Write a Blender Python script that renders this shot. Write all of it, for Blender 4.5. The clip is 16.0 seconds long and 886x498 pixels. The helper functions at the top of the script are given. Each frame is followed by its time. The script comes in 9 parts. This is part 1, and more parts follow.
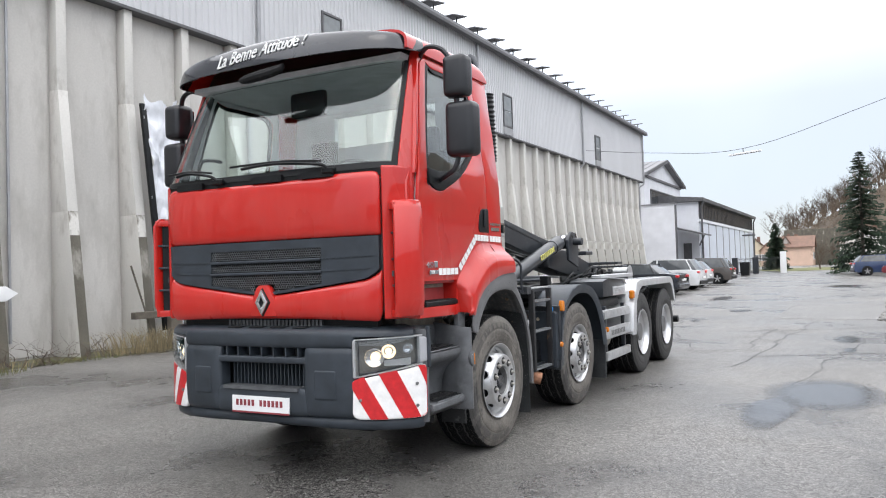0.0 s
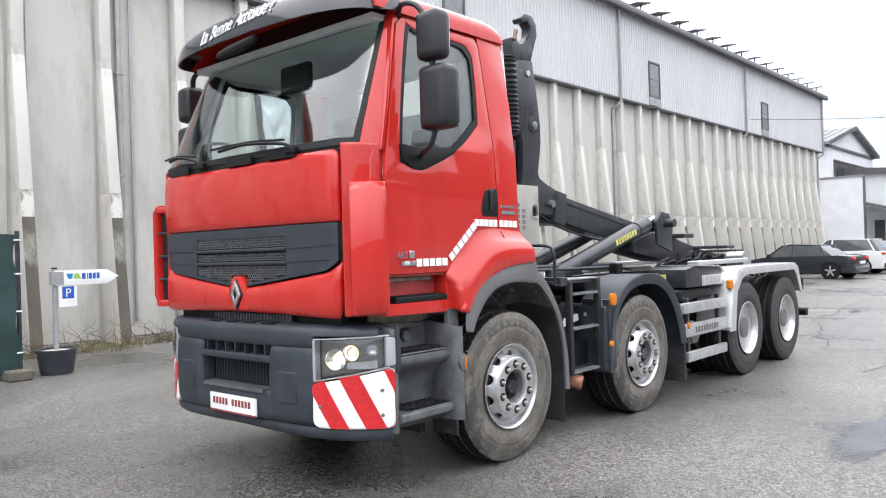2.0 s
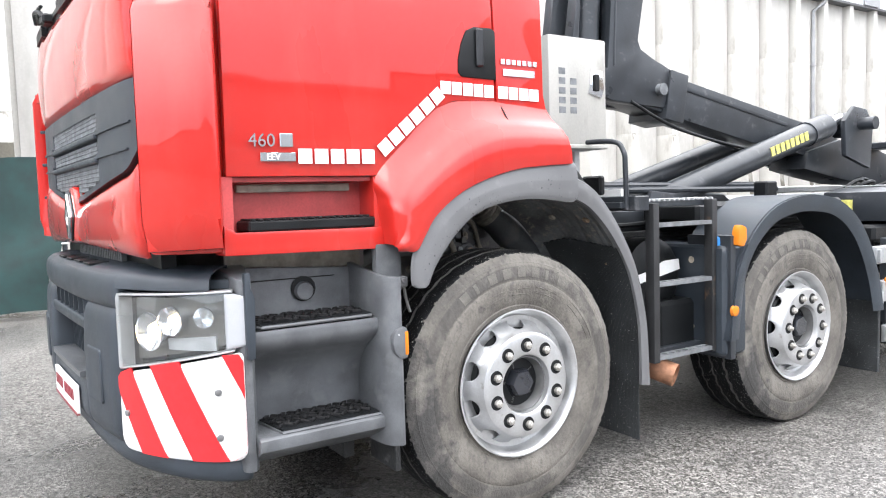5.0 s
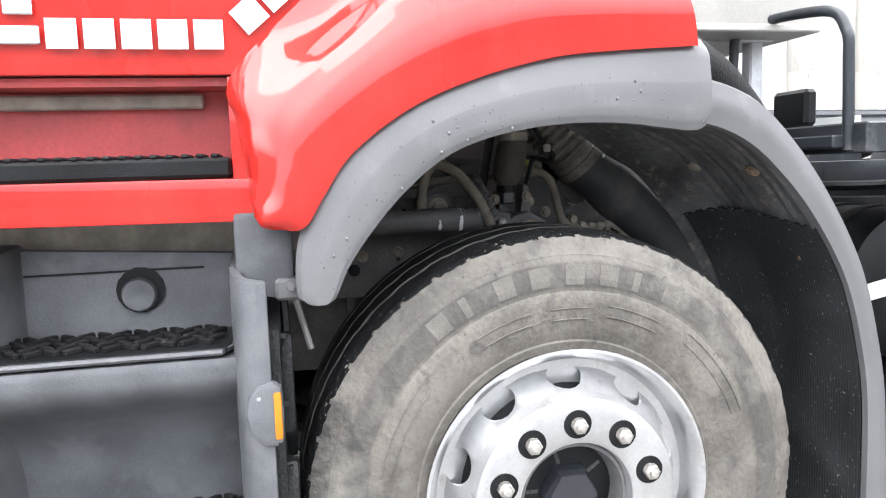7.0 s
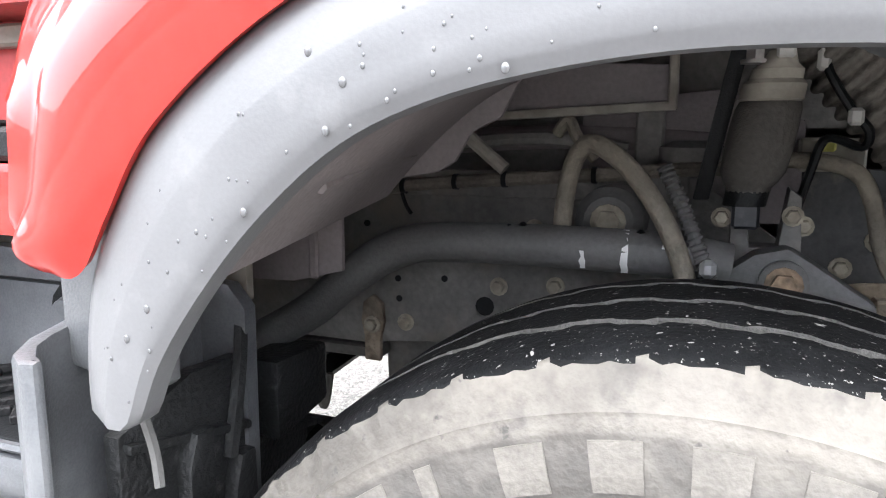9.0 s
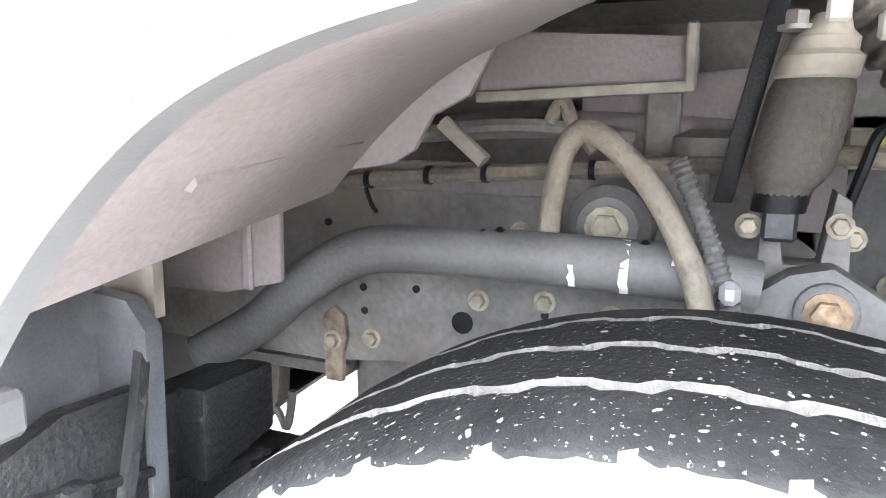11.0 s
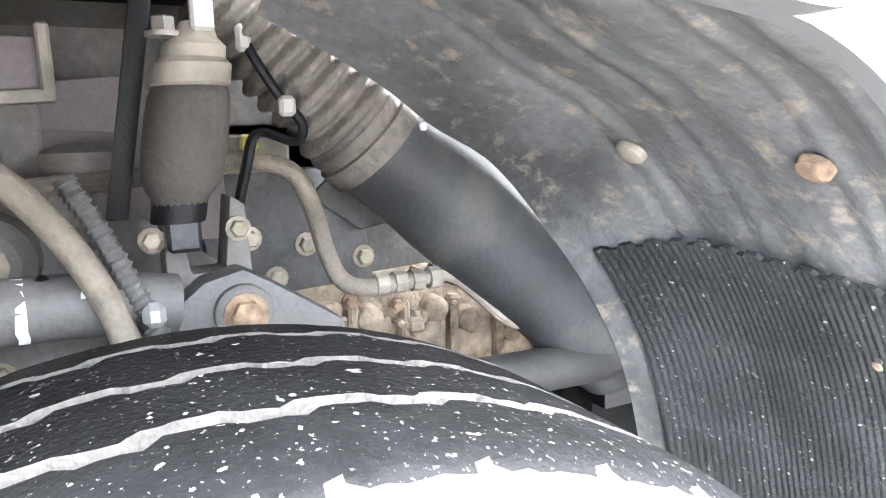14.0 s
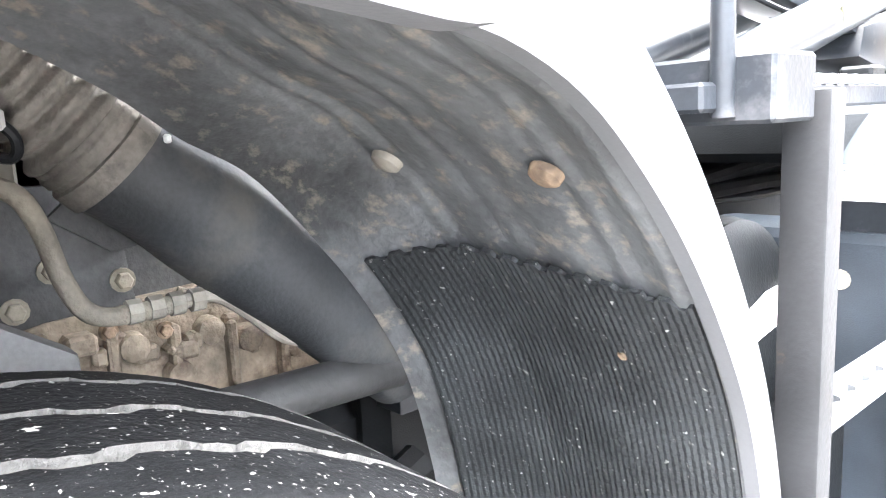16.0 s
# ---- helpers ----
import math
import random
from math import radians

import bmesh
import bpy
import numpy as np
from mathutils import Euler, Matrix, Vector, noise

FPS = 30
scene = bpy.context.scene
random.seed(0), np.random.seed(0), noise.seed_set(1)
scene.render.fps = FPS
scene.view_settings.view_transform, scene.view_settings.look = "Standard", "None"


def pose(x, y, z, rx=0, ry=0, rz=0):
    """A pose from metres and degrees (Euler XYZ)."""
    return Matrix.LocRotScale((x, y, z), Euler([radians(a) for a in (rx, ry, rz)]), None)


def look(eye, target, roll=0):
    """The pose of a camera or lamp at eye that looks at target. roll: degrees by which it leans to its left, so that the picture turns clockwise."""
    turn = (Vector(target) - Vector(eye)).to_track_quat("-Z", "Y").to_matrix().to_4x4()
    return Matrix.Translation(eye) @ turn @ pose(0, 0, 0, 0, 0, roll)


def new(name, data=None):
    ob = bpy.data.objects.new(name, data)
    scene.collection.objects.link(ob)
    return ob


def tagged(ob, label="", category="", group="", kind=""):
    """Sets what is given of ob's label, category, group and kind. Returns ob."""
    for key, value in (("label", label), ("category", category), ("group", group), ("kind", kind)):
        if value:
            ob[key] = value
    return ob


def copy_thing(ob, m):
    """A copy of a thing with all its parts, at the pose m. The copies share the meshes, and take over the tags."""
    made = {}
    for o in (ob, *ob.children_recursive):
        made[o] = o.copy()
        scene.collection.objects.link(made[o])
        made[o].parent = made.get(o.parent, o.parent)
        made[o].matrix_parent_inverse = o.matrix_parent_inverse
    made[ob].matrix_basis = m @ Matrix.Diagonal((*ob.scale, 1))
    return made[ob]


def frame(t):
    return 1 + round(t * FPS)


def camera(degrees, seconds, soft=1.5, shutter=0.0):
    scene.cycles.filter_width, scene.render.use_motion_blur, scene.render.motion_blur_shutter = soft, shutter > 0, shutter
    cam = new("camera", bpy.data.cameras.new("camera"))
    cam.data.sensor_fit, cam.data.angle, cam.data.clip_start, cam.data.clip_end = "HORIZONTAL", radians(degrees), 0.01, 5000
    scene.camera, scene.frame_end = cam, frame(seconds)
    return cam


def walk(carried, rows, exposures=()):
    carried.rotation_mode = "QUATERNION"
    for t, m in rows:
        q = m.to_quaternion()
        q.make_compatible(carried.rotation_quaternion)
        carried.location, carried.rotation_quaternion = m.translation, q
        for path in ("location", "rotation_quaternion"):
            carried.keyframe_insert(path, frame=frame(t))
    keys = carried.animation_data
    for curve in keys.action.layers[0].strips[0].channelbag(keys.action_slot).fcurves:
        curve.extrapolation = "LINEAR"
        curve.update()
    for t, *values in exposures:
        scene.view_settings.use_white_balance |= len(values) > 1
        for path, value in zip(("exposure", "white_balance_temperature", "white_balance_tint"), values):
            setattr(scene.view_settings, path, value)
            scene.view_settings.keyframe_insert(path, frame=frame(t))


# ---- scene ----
cam = camera(63.3, 16.0, soft=1.1)
PATH = [
    (0, (3.812, -5.425, 1.479), (2.809, -3.696, 1.535), -1.8),
    (0.5, (4.082, -5.207, 1.491), (2.983, -3.537, 1.507), -1.6),
    (1, (4.27, -4.834, 1.512), (3.108, -3.206, 1.5), -1.6),
    (1.5, (4.388, -4.499, 1.526), (3.152, -2.928, 1.515), -1.6),
    (2, (4.411, -4.123, 1.519), (3.038, -2.669, 1.53), -1.7),
    (2.5, (4.367, -3.671, 1.461), (2.936, -2.274, 1.478), -1.8),
    (3, (4.255, -3.277, 1.443), (2.801, -1.904, 1.418), -1.6),
    (3.5, (4.058, -2.869, 1.429), (2.549, -1.557, 1.373), -1.5),
    (4, (3.821, -2.449, 1.407), (2.246, -1.221, 1.301), -1.5),
    (4.2, (3.754, -2.344, 1.39), (2.165, -1.137, 1.265), -1.5),
    (6.3, (2.856, -0.887, 1.211), (0.975, -0.229, 1.042), -1.9),
    (6.5, (2.743, -0.776, 1.211), (0.84, -0.19, 1.015), -1.9),
    (7, (2.51, -0.553, 1.219), (0.567, -0.139, 0.994), -1.8),
    (7.5, (2.298, -0.366, 1.243), (0.325, -0.157, 0.995), -1.7),
    (8, (2.059, -0.213, 1.243), (0.082, -0.329, 0.965), -1.0),
    (8.5, (1.859, -0.108, 1.244), (-0.079, -0.502, 0.942), -0.6),
    (9, (1.698, -0.013, 1.246), (-0.141, -0.728, 0.92), -0.0),
    (9.2, (1.635, 0.04, 1.247), (-0.124, -0.848, 0.906), 0.3),
    (11.3, (1.486, -0.032, 1.236), (-0.361, -0.71, 0.88), 1.0),
    (11.5, (1.481, -0.039, 1.239), (-0.417, -0.561, 0.883), 0.8),
    (12, (1.484, -0.059, 1.249), (-0.478, -0.242, 0.906), 0.4),
    (12.5, (1.508, -0.075, 1.254), (-0.464, -0.001, 0.927), -0.1),
    (13, (1.523, -0.084, 1.257), (-0.417, 0.289, 0.944), -0.7),
    (13.5, (1.481, -0.08, 1.244), (-0.392, 0.548, 0.928), -1.2),
    (14, (1.442, -0.074, 1.229), (-0.321, 0.815, 0.909), -1.9),
    (14.5, (1.43, -0.072, 1.224), (-0.209, 1.026, 0.897), -2.3),
    (15, (1.431, -0.07, 1.223), (-0.105, 1.169, 0.892), -2.3),
    (15.5, (1.443, -0.064, 1.221), (-0.053, 1.222, 0.892), -2.5),
    (16, (1.46, 0.003, 1.234), (-0.037, 1.287, 0.901), -2.9),
]
SKY, SUN = 2.55, 0.35
EXPOSURES = [(0.0, 0.05), (1.5, 0.2), (2.5, 0.45), (4.0, 0.85), (6.5, 1.4), (7.5, 1.55), (8.5, 1.9), (9.0, 2.15), (11.5, 4.6), (12.5, 4.4), (13.2, 4.35), (14.0, 4.42), (15.0, 4.12), (16.0, 3.9)]
walk(cam, [(t, look(eye, target, roll)) for t, eye, target, roll in PATH], EXPOSURES)

# world and light: an even, bright overcast sky
world = bpy.data.worlds.new("overcast_sky")
scene.world = world
world.use_nodes = True
wn, wl = world.node_tree.nodes, world.node_tree.links
wn.clear()
w_out = wn.new("ShaderNodeOutputWorld")
w_bg = wn.new("ShaderNodeBackground")
w_sky = wn.new("ShaderNodeTexSky")
w_sky.sky_type = "NISHITA"
w_sky.sun_disc = False
w_sky.sun_elevation, w_sky.sun_rotation = radians(52), radians(150)
w_co = wn.new("ShaderNodeTexCoord")
w_sep = wn.new("ShaderNodeSeparateXYZ")
w_ramp = wn.new("ShaderNodeValToRGB")
w_ramp.color_ramp.elements[0].position = 0.48
w_ramp.color_ramp.elements[0].color = (0.185, 0.195, 0.225, 1)
w_ramp.color_ramp.elements[1].position = 0.80
w_ramp.color_ramp.elements[1].color = (1.0, 1.0, 1.02, 1)
w_mid = w_ramp.color_ramp.elements.new(0.60)
w_mid.color = (0.285, 0.296, 0.325, 1)
w_map = wn.new("ShaderNodeMapRange")
w_map.inputs["From Min"].default_value, w_map.inputs["From Max"].default_value = -1, 1
w_cloud = wn.new("ShaderNodeTexNoise")
w_cloud.inputs["Scale"].default_value, w_cloud.inputs["Detail"].default_value = 2.2, 4
w_cmap = wn.new("ShaderNodeMapRange")
w_cmap.inputs["From Min"].default_value, w_cmap.inputs["From Max"].default_value = 0.3, 0.7
w_cmap.inputs["To Min"].default_value, w_cmap.inputs["To Max"].default_value = 0.9, 1.08
w_mul = wn.new("ShaderNodeMix")
w_mul.data_type, w_mul.blend_type = "RGBA", "MULTIPLY"
w_mul.inputs[0].default_value = 1.0
w_mix = wn.new("ShaderNodeMix")
w_mix.data_type, w_mix.blend_type = "RGBA", "ADD"
w_mix.inputs[0].default_value = 0.02
wl.new(w_co.outputs["Generated"], w_sep.inputs[0])
wl.new(w_sep.outputs["Z"], w_map.inputs["Value"])
wl.new(w_map.outputs[0], w_ramp.inputs[0])
wl.new(w_co.outputs["Generated"], w_cloud.inputs["Vector"])
wl.new(w_cloud.outputs["Fac"], w_cmap.inputs["Value"])
wl.new(w_ramp.outputs[0], w_mul.inputs[6])
wl.new(w_cmap.outputs[0], w_mul.inputs[7])
wl.new(w_mul.outputs[2], w_mix.inputs[6])
wl.new(w_sky.outputs[0], w_mix.inputs[7])
wl.new(w_mix.outputs[2], w_bg.inputs["Color"])
w_bg.inputs["Strength"].default_value = SKY
wl.new(w_bg.outputs[0], w_out.inputs[0])
sun = new("sun", bpy.data.lights.new("sun", "SUN"))
sun.data.energy, sun.data.angle, sun.data.color = SUN, radians(25), (1.0, 0.97, 0.93)
sun.matrix_world = look((6, -8, 18), (0, 0, 0))


# ---- materials ----
def material(name, base, rough=0.5, metal=0.0, vary=0.25, scale=6.0, fine=60.0, bump=0.1, tint=None, coat=0.0, spots=None, spot_scale=8.0,
             spot_at=0.62, spot_soft=0.08, spot_rough=None, streak=0.0, bump_scale=None, spec=0.5, rand=0.0, island=False, alpha=None):
    """A procedural surface: base colour with broad and fine variation, relief, and optional shaped stains."""
    m = bpy.data.materials.new(name)
    m.use_nodes = True
    n, l = m.node_tree.nodes, m.node_tree.links
    b = n["Principled BSDF"]
    co = n.new("ShaderNodeTexCoord")
    mp = n.new("ShaderNodeMapping")
    l.new(co.outputs["Object"], mp.inputs["Vector"])
    if streak:
        mp.inputs["Scale"].default_value = (1, 1, streak)
    big = n.new("ShaderNodeTexNoise")
    big.inputs["Scale"].default_value, big.inputs["Detail"].default_value = scale, 5
    small = n.new("ShaderNodeTexNoise")
    small.inputs["Scale"].default_value, small.inputs["Detail"].default_value = fine, 3
    l.new(mp.outputs[0], big.inputs["Vector"])
    l.new(co.outputs["Object"], small.inputs["Vector"])
    dark = [c * (1 - vary) for c in base]
    light = [min(1, c * (1 + vary)) for c in (tint or base)]
    r1 = n.new("ShaderNodeValToRGB")
    r1.color_ramp.elements[0].position, r1.color_ramp.elements[1].position = 0.32, 0.68
    r1.color_ramp.elements[0].color, r1.color_ramp.elements[1].color = (*dark, 1), (*light, 1)
    l.new(big.outputs["Fac"], r1.inputs[0])
    r2 = n.new("ShaderNodeMapRange")
    r2.inputs["From Min"].default_value, r2.inputs["From Max"].default_value = 0.25, 0.75
    r2.inputs["To Min"].default_value, r2.inputs["To Max"].default_value = 1 - vary * 0.6, 1 + vary * 0.4
    l.new(small.outputs["Fac"], r2.inputs["Value"])
    mx = n.new("ShaderNodeMix")
    mx.data_type, mx.blend_type = "RGBA", "MULTIPLY"
    mx.inputs[0].default_value = 1
    l.new(r1.outputs[0], mx.inputs[6])
    l.new(r2.outputs[0], mx.inputs[7])
    colour = mx.outputs[2]
    if rand or island:
        src = n.new("ShaderNodeNewGeometry") if island else n.new("ShaderNodeObjectInfo")
        r3 = n.new("ShaderNodeMapRange")
        r3.inputs["To Min"].default_value, r3.inputs["To Max"].default_value = 1 - rand, 1 + rand
        l.new(src.outputs["Random Per Island" if island else "Random"], r3.inputs["Value"])
        m3 = n.new("ShaderNodeMix")
        m3.data_type, m3.blend_type = "RGBA", "MULTIPLY"
        m3.inputs[0].default_value = 1
        l.new(colour, m3.inputs[6])
        l.new(r3.outputs[0], m3.inputs[7])
        colour = m3.outputs[2]
    rough_socket = None
    if spots:
        sp = n.new("ShaderNodeTexNoise")
        sp.inputs["Scale"].default_value, sp.inputs["Detail"].default_value, sp.inputs["Roughness"].default_value = spot_scale, 6, 0.62
        l.new(mp.outputs[0], sp.inputs["Vector"])
        sr = n.new("ShaderNodeMapRange")
        sr.inputs["From Min"].default_value, sr.inputs["From Max"].default_value = spot_at - spot_soft, spot_at + spot_soft
        l.new(sp.outputs["Fac"], sr.inputs["Value"])
        m4 = n.new("ShaderNodeMix")
        m4.data_type = "RGBA"
        l.new(sr.outputs[0], m4.inputs[0])
        l.new(colour, m4.inputs[6])
        m4.inputs[7].default_value = (*spots, 1)
        colour = m4.outputs[2]
        if spot_rough is not None:
            m5 = n.new("ShaderNodeMapRange")
            m5.inputs["To Min"].default_value, m5.inputs["To Max"].default_value = rough, spot_rough
            l.new(sr.outputs[0], m5.inputs["Value"])
            rough_socket = m5.outputs[0]
    l.new(colour, b.inputs["Base Color"])
    if rough_socket is None:
        rr = n.new("ShaderNodeMapRange")
        rr.inputs["From Min"].default_value, rr.inputs["From Max"].default_value = 0.3, 0.7
        rr.inputs["To Min"].default_value, rr.inputs["To Max"].default_value = max(0.02, rough * 0.85), min(1, rough * 1.15)
        l.new(big.outputs["Fac"], rr.inputs["Value"])
        rough_socket = rr.outputs[0]
    l.new(rough_socket, b.inputs["Roughness"])
    b.inputs["Metallic"].default_value = metal
    b.inputs["Coat Weight"].default_value = coat
    b.inputs["Coat Roughness"].default_value = 0.04
    b.inputs["Specular IOR Level"].default_value = spec
    if alpha is not None:
        b.inputs["Alpha"].default_value = alpha
    if bump:
        bp = n.new("ShaderNodeBump")
        bp.inputs["Strength"].default_value, bp.inputs["Distance"].default_value = bump, 0.01
        if bump_scale:
            bn = n.new("ShaderNodeTexNoise")
            bn.inputs["Scale"].default_value, bn.inputs["Detail"].default_value = bump_scale, 4
            l.new(co.outputs["Object"], bn.inputs["Vector"])
            l.new(bn.outputs["Fac"], bp.inputs["Height"])
        else:
            l.new(small.outputs["Fac"], bp.inputs["Height"])
        l.new(bp.outputs[0], b.inputs["Normal"])
    return m


def glass_material(name, tint, rough=0.02, gloss=0.07):
    """Clear glass: a thin sheet that lets light through and mirrors the sky."""
    m = bpy.data.materials.new(name)
    m.use_nodes = True
    n, l = m.node_tree.nodes, m.node_tree.links
    b = n["Principled BSDF"]
    n.remove(b)
    tr = n.new("ShaderNodeBsdfTransparent")
    tr.inputs["Color"].default_value = (*tint, 1)
    gl = n.new("ShaderNodeBsdfGlossy")
    gl.inputs["Roughness"].default_value = rough
    lw = n.new("ShaderNodeLayerWeight")
    lw.inputs["Blend"].default_value = 0.5
    pw = n.new("ShaderNodeMath")
    pw.operation = "POWER"
    pw.inputs[1].default_value = 4.0
    l.new(lw.outputs["Facing"], pw.inputs[0])
    fr = n.new("ShaderNodeMapRange")
    fr.inputs["To Min"].default_value, fr.inputs["To Max"].default_value = gloss, 0.9
    l.new(pw.outputs[0], fr.inputs["Value"])
    ms = n.new("ShaderNodeMixShader")
    l.new(fr.outputs[0], ms.inputs[0])
    l.new(tr.outputs[0], ms.inputs[1])
    l.new(gl.outputs[0], ms.inputs[2])
    l.new(ms.outputs[0], n["Material Output"].inputs["Surface"])
    return m


def glow(name, colour, power):
    m = material(name, colour, 0.3, bump=0, vary=0.05)
    b = m.node_tree.nodes["Principled BSDF"]
    b.inputs["Emission Color"].default_value = (*colour, 1)
    b.inputs["Emission Strength"].default_value = power
    return m


RED = material("red_truck_paint", (0.52, 0.018, 0.013), 0.30, vary=0.06, scale=3, fine=200, bump=0.003, coat=1.0, streak=0.25, spots=(0.54, 0.032, 0.024), spot_scale=5, spot_at=0.60, spot_soft=0.14, spec=0.18)
RED_DUSTY = material("dusty_red_paint", (0.46, 0.060, 0.060), 0.45, vary=0.2, scale=9, fine=120, bump=0.05, spots=(0.5, 0.32, 0.28), spot_at=0.7)
GREY_PLASTIC = material("dark_grey_bumper_plastic", (0.034, 0.042, 0.052), 0.42, vary=0.2, scale=8, fine=400, bump=0.12, spots=(0.035, 0.04, 0.046), spot_scale=14, spot_at=0.66, spec=0.4)
FENDER = material("wet_grey_fender_plastic", (0.138, 0.139, 0.143), 0.34, vary=0.08, scale=4, fine=260, bump=0.03, spots=(0.175, 0.175, 0.178), spot_scale=16, spot_at=0.66, spot_soft=0.08)
DROP = material("rain_drop_water", (0.10, 0.101, 0.104), 0.03, vary=0.05, bump=0, spec=0.9)
STEP_PLASTIC = material("worn_grey_step_plastic", (0.104, 0.109, 0.116), 0.34, vary=0.3, scale=7, fine=300, bump=0.14, spots=(0.15, 0.155, 0.16), spot_scale=11, spot_at=0.64, spot_soft=0.10)
BLACK = material("black_plastic", (0.008, 0.009, 0.010), 0.42, vary=0.3, scale=9, fine=300, bump=0.15, spec=0.25)
MIRROR_SHELL = material("black_mirror_housing", (0.013, 0.014, 0.017), 0.34, vary=0.2, scale=9, fine=500, bump=0.08)
RUBBER = material("black_rubber", (0.012, 0.012, 0.013), 0.62, vary=0.3, scale=12, fine=220, bump=0.3, spots=(0.10, 0.095, 0.085), spot_scale=30, spot_at=0.70, spec=0.25)
TREAD = material("wet_tyre_tread", (0.0085, 0.0088, 0.0095), 0.55, vary=0.3, scale=18, fine=160, bump=0.2, spots=(0.26, 0.255, 0.24), spot_scale=230, spot_at=0.645, spot_soft=0.012, spot_rough=0.85, spec=0.10)
GROOVE = material("dusty_tread_groove", (0.070, 0.068, 0.064), 0.85, vary=0.35, scale=25, fine=200, bump=0.4)
def flecks(m, colour, scale, at, soft, grain=0.5):
    """A second, sparser layer of marks over a surface."""
    n, l = m.node_tree.nodes, m.node_tree.links
    b = n["Principled BSDF"]
    co = next(k for k in n if k.type == "TEX_COORD")
    no = n.new("ShaderNodeTexNoise")
    no.inputs["Scale"].default_value, no.inputs["Detail"].default_value, no.inputs["Roughness"].default_value = scale, 5, grain
    l.new(co.outputs["Object"], no.inputs["Vector"])
    mr = n.new("ShaderNodeMapRange")
    mr.inputs["From Min"].default_value, mr.inputs["From Max"].default_value = at - soft, at + soft
    l.new(no.outputs["Fac"], mr.inputs["Value"])
    mix = n.new("ShaderNodeMix")
    mix.data_type = "RGBA"
    l.new(mr.outputs[0], mix.inputs[0])
    l.new(b.inputs["Base Color"].links[0].from_socket, mix.inputs[6])
    mix.inputs[7].default_value = (*colour, 1)
    l.new(mix.outputs[2], b.inputs["Base Color"])


flecks(TREAD, (0.30, 0.295, 0.28), 120, 0.725, 0.010, 0.3)


def sidewall_material(name, dusty, wet, towards, ring=0.35):
    """Dusty rubber with a ragged wet area towards one direction and a slightly cleaner lettering ring."""
    m = material(name, dusty, 0.70, vary=0.36, scale=6, fine=90, bump=0.35, spots=[c * 0.55 for c in dusty], spot_scale=9, spot_at=0.61, spot_soft=0.09)
    n, l = m.node_tree.nodes, m.node_tree.links
    b = n["Principled BSDF"]
    co = next(k for k in n if k.type == "TEX_COORD")
    colour = b.inputs["Base Color"].links[0].from_socket

    def calc(op, a, c, clamp=False):
        k = n.new("ShaderNodeMath")
        k.operation, k.use_clamp = op, clamp
        for i, v in enumerate((a, c)):
            if isinstance(v, (int, float)):
                k.inputs[i].default_value = v
            else:
                l.new(v, k.inputs[i])
        return k.outputs[0]
    sep = n.new("ShaderNodeSeparateXYZ")
    l.new(co.outputs["Object"], sep.inputs[0])
    y, z = sep.outputs["Y"], sep.outputs["Z"]
    r = calc("SQRT", calc("ADD", calc("MULTIPLY", y, y), calc("MULTIPLY", z, z)), 0)
    way = calc("ADD", calc("MULTIPLY", y, towards[0]), calc("MULTIPLY", z, towards[1]))
    no = n.new("ShaderNodeTexNoise")
    no.inputs["Scale"].default_value, no.inputs["Detail"].default_value, no.inputs["Roughness"].default_value = 11, 8, 0.62
    l.new(co.outputs["Object"], no.inputs["Vector"])
    ragged = calc("MULTIPLY", calc("SUBTRACT", no.outputs["Fac"], 0.5), 0.30)
    zone = calc("MULTIPLY", calc("ADD", calc("SUBTRACT", way, 0.37), ragged), 26, True)
    inner = calc("MULTIPLY", calc("SUBTRACT", r, 0.427), 160, True)
    outer = calc("MULTIPLY", calc("SUBTRACT", 0.486, r), 160, True)
    letters = calc("MULTIPLY", calc("MULTIPLY", inner, outer), calc("MULTIPLY", calc("ADD", no.outputs["Fac"], -0.05), ring * 2), True)
    mix = n.new("ShaderNodeMix")
    mix.data_type = "RGBA"
    l.new(calc("MAXIMUM", zone, letters), mix.inputs[0])
    l.new(colour, mix.inputs[6])
    mix.inputs[7].default_value = (*wet, 1)
    l.new(mix.outputs[2], b.inputs["Base Color"])
    return m


SIDEWALL = sidewall_material("dusty_tyre_sidewall", (0.140, 0.128, 0.112), (0.050, 0.048, 0.046), (-0.97, -0.22), 0.6)
SIDEWALL_REAR = material("dark_tyre_sidewall", (0.045, 0.044, 0.043), 0.72, vary=0.25, scale=6, fine=110, bump=0.3, spots=(0.03, 0.03, 0.03), spot_scale=5, spot_at=0.6)
flecks(SIDEWALL, (0.185, 0.172, 0.152), 7, 0.60, 0.10, 0.6)
flecks(SIDEWALL, (0.075, 0.070, 0.064), 13, 0.62, 0.07, 0.65)
flecks(SIDEWALL, (0.055, 0.052, 0.048), 38, 0.70, 0.03, 0.6)
LETTERING = material("raised_tyre_lettering", (0.138, 0.128, 0.114), 0.7, vary=0.25, scale=20, fine=200, bump=0.2)
RIM = material("silver_wheel_rim", (0.58, 0.585, 0.59), 0.34, metal=0.8, vary=0.12, scale=10, fine=150, bump=0.05, spots=(0.30, 0.27, 0.24), spot_scale=16, spot_at=0.70)
RIM_DARK = material("rim_shadow_paint", (0.16, 0.16, 0.16), 0.5, metal=0.2, vary=0.2, scale=12, bump=0.1)
NUT = material("worn_steel_nut", (0.46, 0.44, 0.41), 0.38, metal=0.7, vary=0.2, scale=50, bump=0.1)
CHROME = material("chrome", (0.75, 0.76, 0.78), 0.12, metal=1.0, vary=0.05, bump=0)
